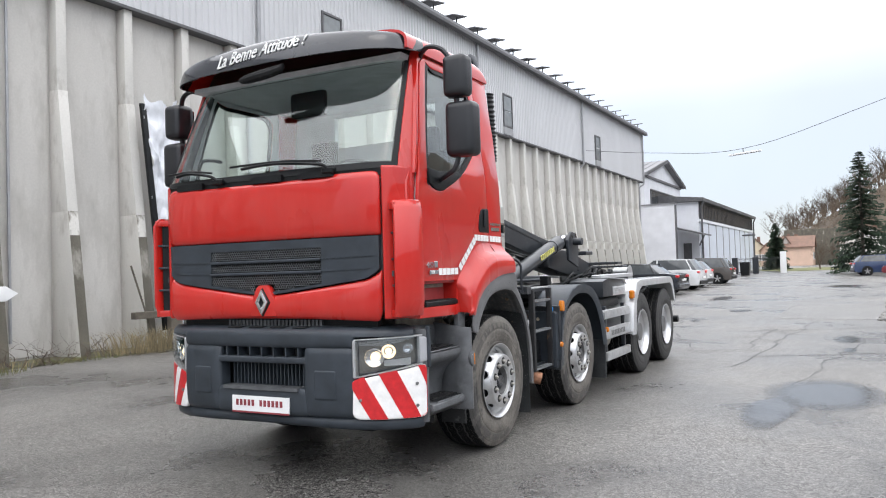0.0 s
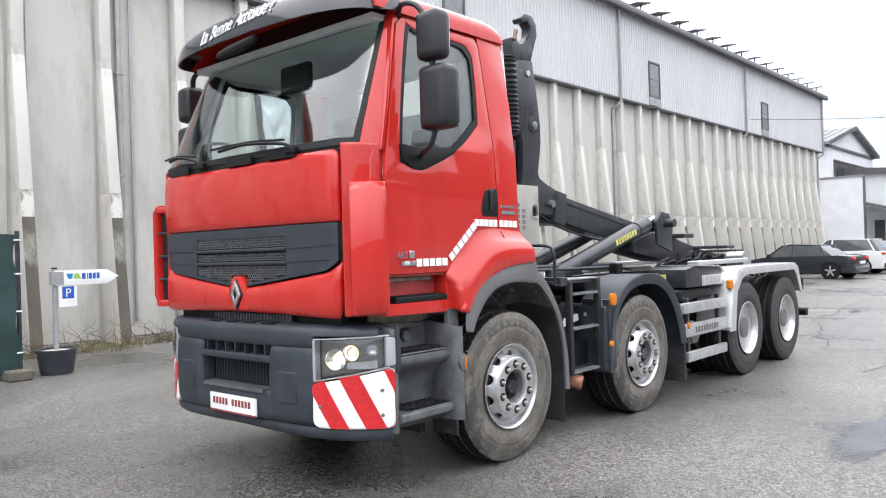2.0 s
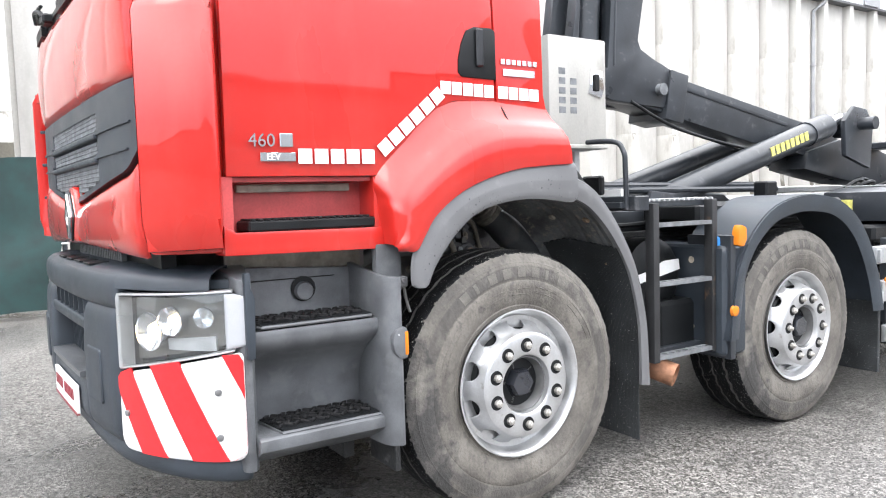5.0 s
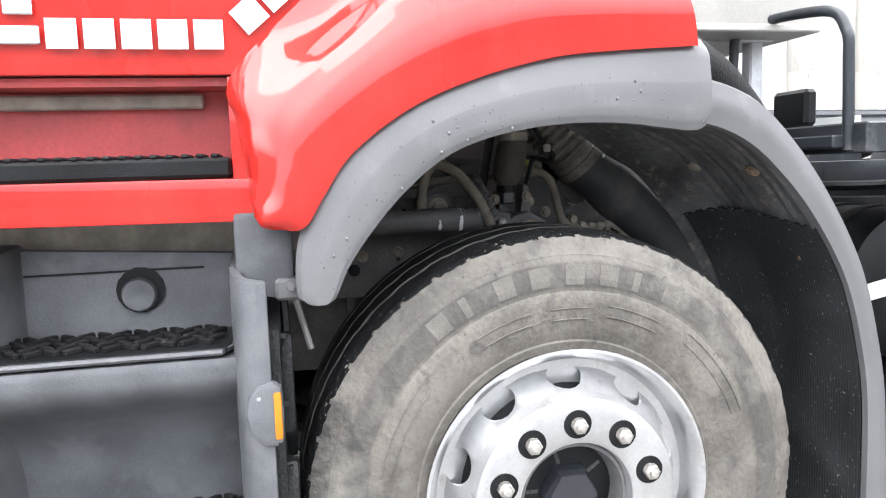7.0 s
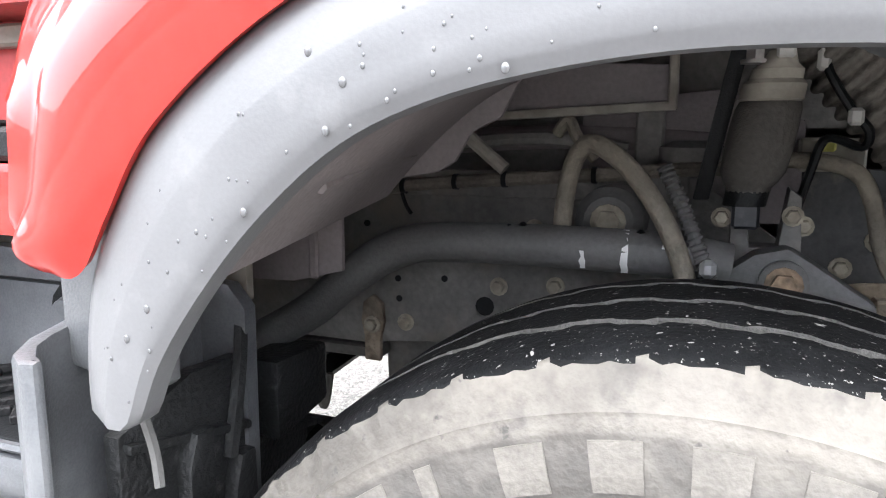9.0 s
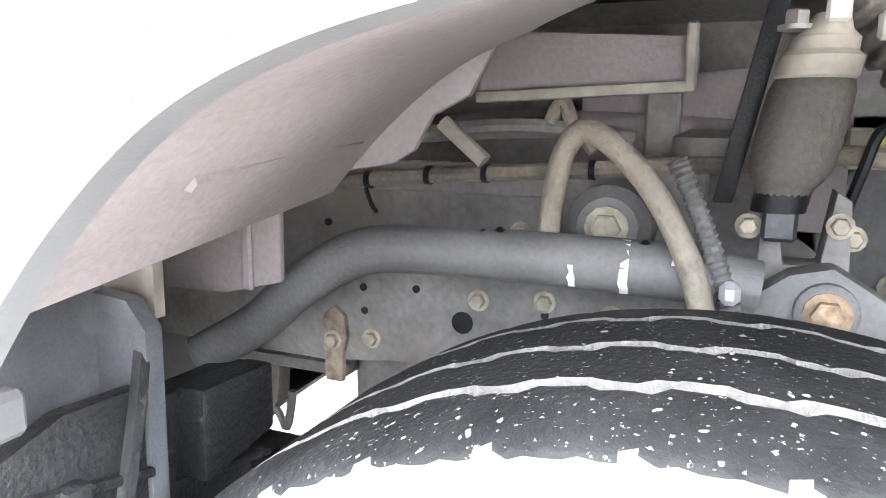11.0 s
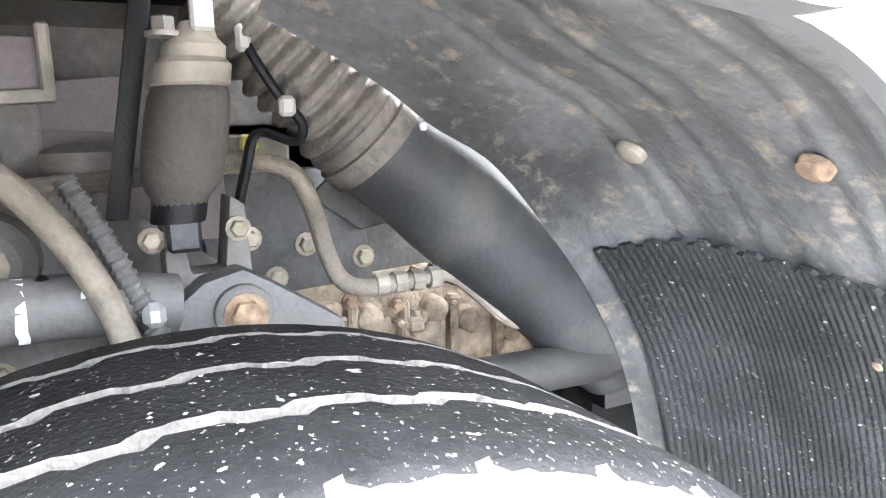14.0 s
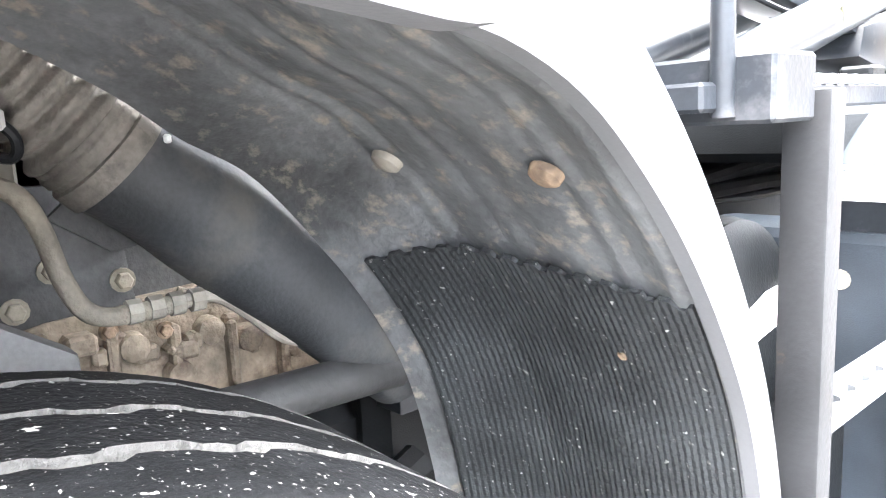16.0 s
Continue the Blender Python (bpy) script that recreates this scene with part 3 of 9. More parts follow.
thin_out(PUDDLE)
PATCH = asphalt("old_asphalt_patch", (0.15, 0.145, 0.138), (0.11, 0.107, 0.103), 0.6, 0.4)
CONCRETE = material("weathered_concrete", (0.53, 0.515, 0.485), 0.85, vary=0.10, scale=0.9, fine=25, bump=0.12, streak=0.35, spots=(0.41, 0.395, 0.365), spot_scale=1.6, spot_at=0.60, spot_soft=0.10)
CONCRETE_LIGHT = material("pale_concrete_pilaster", (0.60, 0.585, 0.55), 0.85, vary=0.09, scale=1.5, fine=30, bump=0.12, streak=0.4, spots=(0.43, 0.41, 0.375), spot_scale=2.4, spot_at=0.62)
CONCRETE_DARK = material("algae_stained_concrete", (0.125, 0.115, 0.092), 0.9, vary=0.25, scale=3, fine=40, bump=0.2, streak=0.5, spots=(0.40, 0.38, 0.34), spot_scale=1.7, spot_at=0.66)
CLOSING_WALL = material("dark_grey_render", (0.30, 0.30, 0.305), 0.8, vary=0.15, scale=0.8, fine=20, bump=0.1)
CLADDING = material("grey_corrugated_cladding", (0.55, 0.555, 0.57), 0.5, vary=0.05, scale=0.6, fine=40, bump=0.03, streak=0.3)
ROOF_EDGE = material("dark_roof_edge", (0.10, 0.10, 0.105), 0.6, vary=0.2, scale=4, bump=0.1)
PIPE_GREY = material("grey_zinc_downpipe", (0.36, 0.365, 0.375), 0.45, metal=0.3, vary=0.1, scale=4, bump=0.03)
WINDOW_DARK = material("dusty_window_pane", (0.20, 0.215, 0.22), 0.12, vary=0.12, scale=4, bump=0.01)
GLAZING = material("dark_glazing", (0.05, 0.055, 0.06), 0.2, vary=0.3, scale=1.5, bump=0.0)
PLASTER = material("white_plaster", (0.70, 0.71, 0.74), 0.85, vary=0.06, scale=1.2, fine=30, bump=0.08)
PANEL_BLUE = material("pale_panel_wall", (0.62, 0.66, 0.72), 0.6, vary=0.05, scale=1.5, bump=0.03)
DARK_BAND = material("dark_sheet_metal_band", (0.085, 0.085, 0.09), 0.6, vary=0.2, scale=3, bump=0.05)
ROOF_GREY = material("grey_sheet_roof", (0.22, 0.22, 0.23), 0.6, vary=0.12, scale=2, bump=0.1)
GRASS = material("winter_grass", (0.17, 0.16, 0.06), 0.9, vary=0.35, scale=3, fine=40, bump=0.4, spots=(0.10, 0.12, 0.04), spot_scale=2, spot_at=0.5)
STRAW = material("dry_straw", (0.27, 0.22, 0.13), 0.9, vary=0.3, scale=30, bump=0.1, island=True, rand=0.35)
SCRUB = material("brown_scrub_twigs", (0.16, 0.12, 0.085), 0.9, vary=0.3, scale=3, bump=0.1, island=True, rand=0.35)
TWIG = material("brown_twigs", (0.095, 0.07, 0.05), 0.9, vary=0.3, scale=20, bump=0.1)
SOIL = material("mossy_soil", (0.085, 0.075, 0.055), 0.95, vary=0.35, scale=4, fine=40, bump=0.6, spots=(0.13, 0.14, 0.05), spot_scale=5, spot_at=0.56)
TARP = material("silver_tarpaulin", (0.70, 0.72, 0.76), 0.32, vary=0.1, scale=5, bump=0.25, bump_scale=9)
WOOD = material("weathered_timber", (0.11, 0.095, 0.075), 0.85, vary=0.3, scale=6, fine=60, bump=0.3)
GREEN_MESH = material("dark_green_fence_netting", (0.012, 0.040, 0.038), 0.65, vary=0.3, scale=5, fine=200, bump=0.3)
PLANTER = material("dark_plastic_tub", (0.035, 0.04, 0.05), 0.5, vary=0.2, scale=6, bump=0.05)
GRAVEL = material("grey_gravel", (0.22, 0.215, 0.205), 0.9, vary=0.3, scale=20, bump=0.4, island=True, rand=0.3)
BARK = material("grey_brown_bark", (0.11, 0.095, 0.08), 0.9, vary=0.25, scale=6, bump=0.3)
NEEDLES = material("dark_spruce_needles", (0.022, 0.042, 0.022), 0.8, vary=0.35, scale=4, bump=0.1, island=True, rand=0.4)
HILL = material("leafless_wooded_hill", (0.15, 0.125, 0.10), 0.95, vary=0.3, scale=0.1, fine=0.8, bump=0.3)
HOUSE_WALLS = [material("pale_house_plaster", (0.66, 0.63, 0.58), 0.9, vary=0.06, scale=1, bump=0.05), material("salmon_house_plaster", (0.62, 0.44, 0.34), 0.9, vary=0.06, scale=1, bump=0.05),
               material("cream_house_plaster", (0.68, 0.60, 0.44), 0.9, vary=0.06, scale=1, bump=0.05)]
ROOF_TILE = material("brown_tile_roof", (0.19, 0.115, 0.085), 0.85, vary=0.2, scale=1.5, bump=0.2)


def flat_patch(name, mat, cx, cy, rx, ry, seed, z=0.004, turn=0.0, n=120, label="", category="puddle"):
    rnd = random.Random(seed)
    ph = [rnd.uniform(0, 6.28) for _ in range(5)]
    bm = bmesh.new()
    vs = []
    for k in range(n):
        a = 2 * math.pi * k / n
        r = 1 + sum(0.16 / (j + 1) * math.sin((j + 2) * a + ph[j]) for j in range(5)) + 0.05 * noise.noise(Vector((6 * math.cos(a), 6 * math.sin(a), seed))) + 0.05 * noise.noise(Vector((17 * math.cos(a), 17 * math.sin(a), seed)))
        x, y = rx * r * math.cos(a), ry * r * math.sin(a)
        vs.append(bm.verts.new((cx + x * math.cos(turn) - y * math.sin(turn), cy + x * math.sin(turn) + y * math.cos(turn), z)))
    bm.faces.new(vs)
    return tagged(part(name, bm, mat, smooth=False), label, category, kind="structure")


# one ground sheet to the horizon
bm = bmesh.new()
bmesh.ops.create_grid(bm, x_segments=2, y_segments=2, size=1)
for v in bm.verts:
    v.co = Vector((v.co.x * 900, 300 + v.co.y * 900, 0))
tagged(part("ground", bm, ASPHALT, smooth=False), "wet worn grey asphalt of an open yard", "asphalt ground", kind="structure")
flat_patch("puddle", PUDDLE, 3.42, 3.35, 0.60, 1.35, 3, label="shallow rain puddle on grey asphalt")
flat_patch("puddle", PUDDLE, 2.98, 2.2, 0.24, 1.15, 14, z=0.008, turn=-0.12, label="narrow tongue of rain water on grey asphalt")
flat_patch("puddle", PUDDLE, 3.55, 9.3, 0.28, 0.7, 5, label="small dark puddle on grey asphalt")
flat_patch("puddle", PUDDLE, 3.60, 7.6, 0.13, 0.4, 15, label="small dark puddle on grey asphalt")
flat_patch("puddle", PUDDLE, 4.9, 11.5, 0.7, 1.0, 6, label="small dark puddle on grey asphalt")
flat_patch("puddle", PUDDLE, 0.75, 16.9, 0.35, 0.9, 7, label="thin rain puddle on grey asphalt")
flat_patch("puddle", PUDDLE, 0.2, 13.2, 0.10, 0.8, 16, turn=0.25, label="thin rain puddle along an asphalt joint")
flat_patch("puddle", PUDDLE, 3.1, 36, 0.9, 2.2, 8, label="thin rain puddle on grey asphalt")
flat_patch("puddle", PUDDLE, -0.9, 24.0, 0.5, 2.2, 9, label="thin rain puddle on grey asphalt")
tagged(part("asphalt_patch", box(1.9, 4.6, 14, 20, 0.002, 0.005), PATCH, smooth=False), "paler repaired rectangle in the asphalt", "asphalt patch", kind="structure")

# thin cracks and joints in the asphalt
rnd = random.Random(21)
for x0, y0, x1, y1, wd in ((2.2, 6.4, 6.5, 8.6, 0.02), (1.7, 10.5, 5.5, 12.6, 0.025), (3.0, 3.6, 3.9, 9.8, 0.018), (2.6, 14.0, 6.0, 15.0, 0.03), (-3.5, -4.2, -2.4, -8.0, 0.02), (2.2, 5.2, 2.9, 13.5, 0.02), (-6.5, -2.0, -2.0, -3.1, 0.02), (1.9, 20.0, 4.6, 20.2, 0.035), (1.33, 6.84, 0.06, 11.04, 0.02), (1.33, 6.84, 2.12, 7.38, 0.015), (2.12, 7.38, 2.16, 11.19, 0.02), (2.16, 11.19, 2.6, 10.1, 0.015), (0.06, 11.04, -0.4, 16.5, 0.025)):
    n = 14
    pts = []
    for k in range(n + 1):
        t = k / n
        pts.append((x0 + (x1 - x0) * t + rnd.uniform(-0.09, 0.09), y0 + (y1 - y0) * t + rnd.uniform(-0.09, 0.09), wd * rnd.uniform(0.35, 1.0)))
    d = Vector((y0 - y1, x1 - x0)).normalized()
    bm = bmesh.new()
    a = [bm.verts.new((x + d.x * w, y + d.y * w, 0.003)) for x, y, w in pts]
    b = [bm.verts.new((x - d.x * w, y - d.y * w, 0.003)) for x, y, w in pts]
    for k in range(n):
        bm.faces.new((a[k], a[k + 1], b[k + 1], b[k]))
    tagged(part("asphalt_crack", bm, CRACK, smooth=False), "thin dark crack in the grey asphalt", "crack", kind="structure")

# the strip of soil along the hall's foot
bm = bmesh.new()
rnd = random.Random(11)
strip = [(-9.9, -14), (-9.9, 12)] + [(-8.55 + rnd.uniform(-0.25, 0.25), 12 - k * 0.9) for k in range(30)]
bm.faces.new([bm.verts.new((x, y, 0.012)) for x, y in strip])
tagged(part("soil_strip", bm, SOIL, smooth=False), "mossy soil strip along the concrete wall", "soil", kind="structure")

# ---- the big hall ----
WALL_X, CLAD_Z, ROOF_Z, HALL_Y0, HALL_Y1 = -9.95, 7.36, 10.85, -22.0, 47.2
hall = thing("hall", "long concrete hall with grey corrugated cladding above", "hall", kind="structure")
part("wall", box(WALL_X - 0.3, WALL_X, HALL_Y0, HALL_Y1, -0.2, CLAD_Z), CONCRETE, hall, smooth=False)
part("end_wall", box(WALL_X - 30, WALL_X - 0.3, HALL_Y1 - 0.3, HALL_Y1, -0.2, ROOF_Z - 0.1), CONCRETE, hall, smooth=False)
PITCH, FIRST = 1.52, 3.05
TAPER_Z, FOOT = 5.25, 0.62
upright = prism([(WALL_X - 0.01, TAPER_Z), (WALL_X + 0.26, TAPER_Z), (WALL_X + 0.26, CLAD_Z - 0.02), (WALL_X - 0.01, CLAD_Z - 0.02)], -0.105, 0.105, "y", 0.012)
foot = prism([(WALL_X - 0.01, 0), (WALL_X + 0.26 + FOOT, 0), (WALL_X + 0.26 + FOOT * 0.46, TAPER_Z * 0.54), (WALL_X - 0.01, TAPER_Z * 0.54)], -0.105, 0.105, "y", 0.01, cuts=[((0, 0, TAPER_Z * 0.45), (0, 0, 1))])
mid = prism([(WALL_X - 0.01, TAPER_Z * 0.54), (WALL_X + 0.26 + FOOT * 0.46, TAPER_Z * 0.54), (WALL_X + 0.28, TAPER_Z), (WALL_X - 0.01, TAPER_Z)], -0.105, 0.105, "y", 0.01)
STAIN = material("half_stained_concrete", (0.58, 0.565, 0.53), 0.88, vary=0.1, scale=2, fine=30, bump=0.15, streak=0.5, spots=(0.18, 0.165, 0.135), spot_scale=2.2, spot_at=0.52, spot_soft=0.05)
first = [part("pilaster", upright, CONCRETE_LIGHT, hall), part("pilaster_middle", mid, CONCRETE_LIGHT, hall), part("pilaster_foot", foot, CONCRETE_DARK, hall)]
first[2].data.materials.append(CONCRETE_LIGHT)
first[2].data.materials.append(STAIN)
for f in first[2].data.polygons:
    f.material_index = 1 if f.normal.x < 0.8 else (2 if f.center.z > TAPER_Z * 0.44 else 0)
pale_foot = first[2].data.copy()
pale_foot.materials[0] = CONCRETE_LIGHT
rnd = random.Random(4)
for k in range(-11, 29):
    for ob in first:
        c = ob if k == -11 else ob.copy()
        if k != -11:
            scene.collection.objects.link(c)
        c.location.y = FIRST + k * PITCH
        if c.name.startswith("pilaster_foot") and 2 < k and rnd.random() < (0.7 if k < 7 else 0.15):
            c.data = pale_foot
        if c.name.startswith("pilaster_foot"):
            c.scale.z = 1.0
# wall panels between the pilasters, each with a joint
tops = part("wall_panel", box(WALL_X, WALL_X + 0.035, -PITCH / 2 + 0.20, PITCH / 2 - 0.16, 0.05, CLAD_Z - 0.06, 0.008), CONCRETE, hall)
for k in range(-12, 29):
    for ob in (tops,):
        c = ob if k == -12 else ob.copy()
        if k != -12:
            scene.collection.objects.link(c)
        c.location.y = FIRST + (k + 0.5) * PITCH
# corrugated cladding
for z0, z1, push in ((CLAD_Z, CLAD_Z + 1.95, 0.30), (CLAD_Z + 1.95, ROOF_Z, 0.28)):
    bm = bmesh.new()
    lo, hi, pitch = HALL_Y0, HALL_Y1, 0.19
    prof = []
    y = lo
    while y < hi:
        prof += [(y, 0), (y + pitch * 0.3, 0), (y + pitch * 0.45, 0.035), (y + pitch * 0.85, 0.035)]
        y += pitch
    va = [bm.verts.new((WALL_X + push + d, yy, z0)) for yy, d in prof]
    vb = [bm.verts.new((WALL_X + push + d, yy, z1)) for yy, d in prof]
    for i in range(len(prof) - 1):
        bm.faces.new((va[i], va[i + 1], vb[i + 1], vb[i]))
    part("cladding", bm, CLADDING, hall, smooth=False)
part("cladding_core", box(WALL_X - 0.3, WALL_X + 0.27, HALL_Y0, HALL_Y1 - 0.05, CLAD_Z + 0.02, ROOF_Z), ROOF_EDGE, hall, smooth=False)
part("corner_trim", box(WALL_X + 0.24, WALL_X + 0.36, HALL_Y1 - 0.06, HALL_Y1 + 0.06, CLAD_Z, ROOF_Z), PIPE_GREY, hall)
part("cladding_edge", box(WALL_X + 0.0, WALL_X + 0.345, HALL_Y0, HALL_Y1, CLAD_Z - 0.06, CLAD_Z + 0.004), ROOF_EDGE, hall)
part("roof", prism([(WALL_X + 0.65, ROOF_Z - 0.02), (WALL_X + 0.65, ROOF_Z + 0.14), (WALL_X - 16, ROOF_Z + 3.2), (WALL_X - 31, ROOF_Z + 0.14), (WALL_X - 31, ROOF_Z - 0.02)], HALL_Y0, HALL_Y1 + 0.3, "y"), ROOF_GREY, hall, smooth=False)
part("gutter", box(WALL_X + 0.45, WALL_X + 0.66, HALL_Y0, HALL_Y1 + 0.3, ROOF_Z - 0.1, ROOF_Z + 0.05, 0.02), ROOF_EDGE, hall)
# slanting panel supports along the roof's edge
bm = bmesh.new()
tube([(0, 0, 0), (0, 0.12, 0.42)], 0.03, 6, bm=bm)
tube([(-0.9, 0.1, 0.1), (-0.9, 0.3, 0.5)], 0.03, 6, bm=bm)
box(-1.0, 0.25, -0.55, 0.62, 0.40, 0.45, 0.008, bm, Matrix.Rotation(radians(12), 4, "X"))
rack = part("roof_rack", bm, ROOF_EDGE, hall, smooth=False)
for k in range(24):
    c = rack if k == 0 else rack.copy()
    if k:
        scene.collection.objects.link(c)
    c.location = (WALL_X + 0.35, 5.0 + k * 1.78, ROOF_Z + 0.12)
# windows in the cladding
for y in (11.0, 23.4, 36.2):
    win = part("window", prism([(y, 7.72), (y + 0.95, 7.72), (y + 0.95, 9.2), (y, 9.2)], WALL_X + 0.30, WALL_X + 0.38, "x", holes=[[(y + 0.07, 7.8), (y + 0.88, 7.8), (y + 0.88, 9.13), (y + 0.07, 9.13)]]), ROOF_EDGE, hall)
    for a, b in ((7.8, 8.44), (8.48, 9.13)):
        part("pane", box(WALL_X + 0.33, WALL_X + 0.35, y + 0.07, y + 0.88, a, b), WINDOW_DARK, win)
    part("sill_panel", box(WALL_X + 0.30, WALL_X + 0.375, y, y + 0.95, 7.38, 7.715), PIPE_GREY, win)
# downpipes
for y, full in ((1.95, True), (8.35, True), (20.95, True), (33.8, True), (46.9, True), (-4.5, True)):
    bm = tube([(WALL_X + 0.42, y, ROOF_Z - 0.05), (WALL_X + 0.42, y, CLAD_Z - 0.05), (WALL_X + 0.40, y, CLAD_Z - 0.2), (WALL_X + 0.1, y - 0.12, CLAD_Z - 0.42), (WALL_X + 0.1, y - 0.12, CLAD_Z - 0.7), (WALL_X + 0.1, y - 0.12, 0.35)], 0.055, 10, bm=bmesh.new(), smooth=False)
    if y == 1.95:
        tube([(WALL_X + 0.1, y + 0.12, CLAD_Z), (WALL_X + 0.1, y + 0.12, 0.35)], 0.03, 8, bm=bm)
    for z in (1.2, 3.2, 5.2):
        box(WALL_X, WALL_X + 0.17, y - 0.19, y - 0.05, z, z + 0.05, 0.005, bm)
    part("downpipe", bm, PIPE_GREY, hall)

# ---- the white gabled building and the shed behind the hall ----
gable = thing("gabled_building", "white plastered building with a grey gable roof", "building", kind="structure")
GX, GA, GP, GB, GE, GT = -11.9, 56.2, 63.3, 70.4, 9.05, 10.75
part("wall", prism([(GA, 0), (GB, 0), (GB, GE), (GP, GT), (GA, GE)], GX - 14, GX, "x"), PLASTER, gable, smooth=False)
part("roof", prism([(GA - 0.5, GE - 0.12), (GP, GT + 0.05), (GB + 0.5, GE - 0.12), (GB + 0.5, GE + 0.10), (GP, GT + 0.28), (GA - 0.5, GE + 0.10)], GX - 14, GX + 0.45, "x"), ROOF_GREY, gable, smooth=False)
for k in range(14):
    part("roof_seam", tube([(GX + 0.4 - k * 0.7, GP - 0.05, GT + 0.28), (GX + 0.4 - k * 0.7, GA - 0.5, GE + 0.12)], 0.035, 4, smooth=False), ROOF_EDGE, gable)
for a, b, za, zb in ((GA - 0.5, GP, GE - 0.02, GT + 0.16), (GP, GB + 0.5, GT + 0.16, GE - 0.02)):
    part("barge_board", prism([(a, za - 0.14), (b, zb - 0.14), (b, zb + 0.14), (a, za + 0.14)], GX + 0.45, GX + 0.50, "x"), ROOF_EDGE, gable, smooth=False)
part("cornice", box(GX, GX + 0.14, GA, GB, GE - 0.22, GE - 0.02), ROOF_EDGE, gable)
w = part("window", prism([(58.1, 6.5), (68.2, 6.5), (68.2, 7.95), (58.1, 7.95)], GX, GX + 0.10, "x", holes=[[(58.2, 6.6), (68.1, 6.6), (68.1, 7.85), (58.2, 7.85)]]), ROOF_EDGE, gable)
for k in range(12):
    part("pane", box(GX + 0.02, GX + 0.05, 58.2 + k * 0.825, 58.98 + k * 0.825, 6.6, 7.85), GLAZING, w)
part("annex_wall", box(GX - 3, -9.45, 56.0, 56.75, 0, 6.3), PLASTER, gable, smooth=False)
part("annex_return", box(-9.45, -9.41, 56.1, 56.75, 0, 6.25), ROOF_EDGE, gable, smooth=False)
part("annex_coping", box(GX - 3, -9.37, 55.92, 56.8, 6.3, 6.42), ROOF_GREY, gable)
part("door", box(-9.85, -9.15, 61.10, 61.18, 0, 3.1), DARK_BAND, gable)
part("canopy", prism([(-10.9, 4.6), (-7.45, 3.65), (-7.45, 3.78), (-10.9, 4.75)], 57.2, 61.1, "y"), ROOF_EDGE, gable, smooth=False)
part("canopy_brace", tube([(-7.5, 58.2, 3.66), (-8.0, 59.6, 3.25), (-8.45, 61.1, 2.9)], 0.06, 6, smooth=False), ROOF_EDGE, gable)
shed = thing("long_shed", "long shed with a dark upper band and pale wall panels", "shed", kind="structure")
SX, SY0, SY1, ST = -8.5, 61.2, 97.5, 6.8
part("wall", box(SX - 12, SX, SY0, SY1, 0, ST), PLASTER, shed, smooth=False)
part("upper_band", box(SX, SX + 0.06, SY0 + 0.3, SY1 - 0.2, 5.25, ST - 0.02), DARK_BAND, shed)
bm = bmesh.new()
for k in range(44):
    box(SX + 0.06, SX + 0.12, SY0 + 0.4 + k * 0.82, SY0 + 0.82 + k * 0.82, 5.3, ST - 0.08, bm=bm)
tagged(part("band_ribs", bm, GLAZING, shed, smooth=False), kind="stuff")
for k in range(9):
    part("wall_panel", box(SX, SX + 0.1, SY0 + 0.4 + k * 4.0, SY0 + 4.1 + k * 4.0, 0.3, 4.9, 0.02), PANEL_BLUE, shed)
    part("panel_joint", box(SX, SX + 0.14, SY0 + 4.15 + k * 4.0, SY0 + 4.33 + k * 4.0, 0.0, 4.95), PIPE_GREY, shed)
part("ledge", box(SX, SX + 0.18, SY0, SY1, 4.98, 5.22), PLASTER, shed)
part("roof", prism([(SX + 0.5, ST), (SX + 0.5, ST + 0.30), (SX - 4, ST + 0.75), (SX - 12.5, ST + 0.4), (SX - 12.5, ST)], SY0 - 0.4, SY1 + 0.4, "y"), ROOF_EDGE, shed, smooth=False)
part("downpipe", tube([(SX + 0.45, SY0 + 0.1, ST), (SX + 0.25, SY0 + 0.2, ST - 0.5), (SX + 0.25, SY0 + 0.2, 0)], 0.09, 8, smooth=False), ROOF_EDGE, shed)
part("downpipe", tube([(SX + 0.45, SY1 - 0.2, ST), (SX + 0.25, SY1 - 0.2, ST - 0.5), (SX + 0.25, SY1 - 0.2, 0)], 0.09, 8, smooth=False), ROOF_EDGE, shed)
part("wall_lamp", box(SX + 0.1, SX + 1.5, SY1 - 10, SY1 - 9.4, 4.3, 4.5, 0.03), DARK_BAND, shed)

# unseen walls, added to block low sky and darken reflections in the paint
closing = thing("opposite_hall", "plain dark grey walls added out of view to shape the light", "hall", kind="structure")
part("wall", box(25.0, 25.4, -40, 46, 0, 5.0), CLOSING_WALL, closing, smooth=False)
part("end_wall", box(-9.0, 25.0, -40.4, -40, 0, 5.0), CLOSING_WALL, closing, smooth=False)
part("eaves", box(24.7, 25.6, -40, 46, 5.0, 5.25), ROOF_EDGE, closing, smooth=False)

# ---- the truck: front axle at y = 0, front towards -y ----
truck = thing("hook_lift_truck", "red four-axle hook-lift truck, headlamps lit, parked on wet asphalt", "truck")
CAB = Plan([(0, -1.436), (0.3, -1.435), (0.6, -1.430), (0.85, -1.418), (0.985, -1.396), (1.06, -1.345), (1.105, -1.26), (1.135, -1.16), (1.15, -1.0), (1.15, 0.0), (1.15, 0.17)])
BUMP = Plan([(0, -1.495), (0.35, -1.492), (0.6, -1.478), (0.78, -1.448), (0.95, -1.380), (1.08, -1.29), (1.15, -1.20), (1.175, -1.1), (1.175, -0.9)])


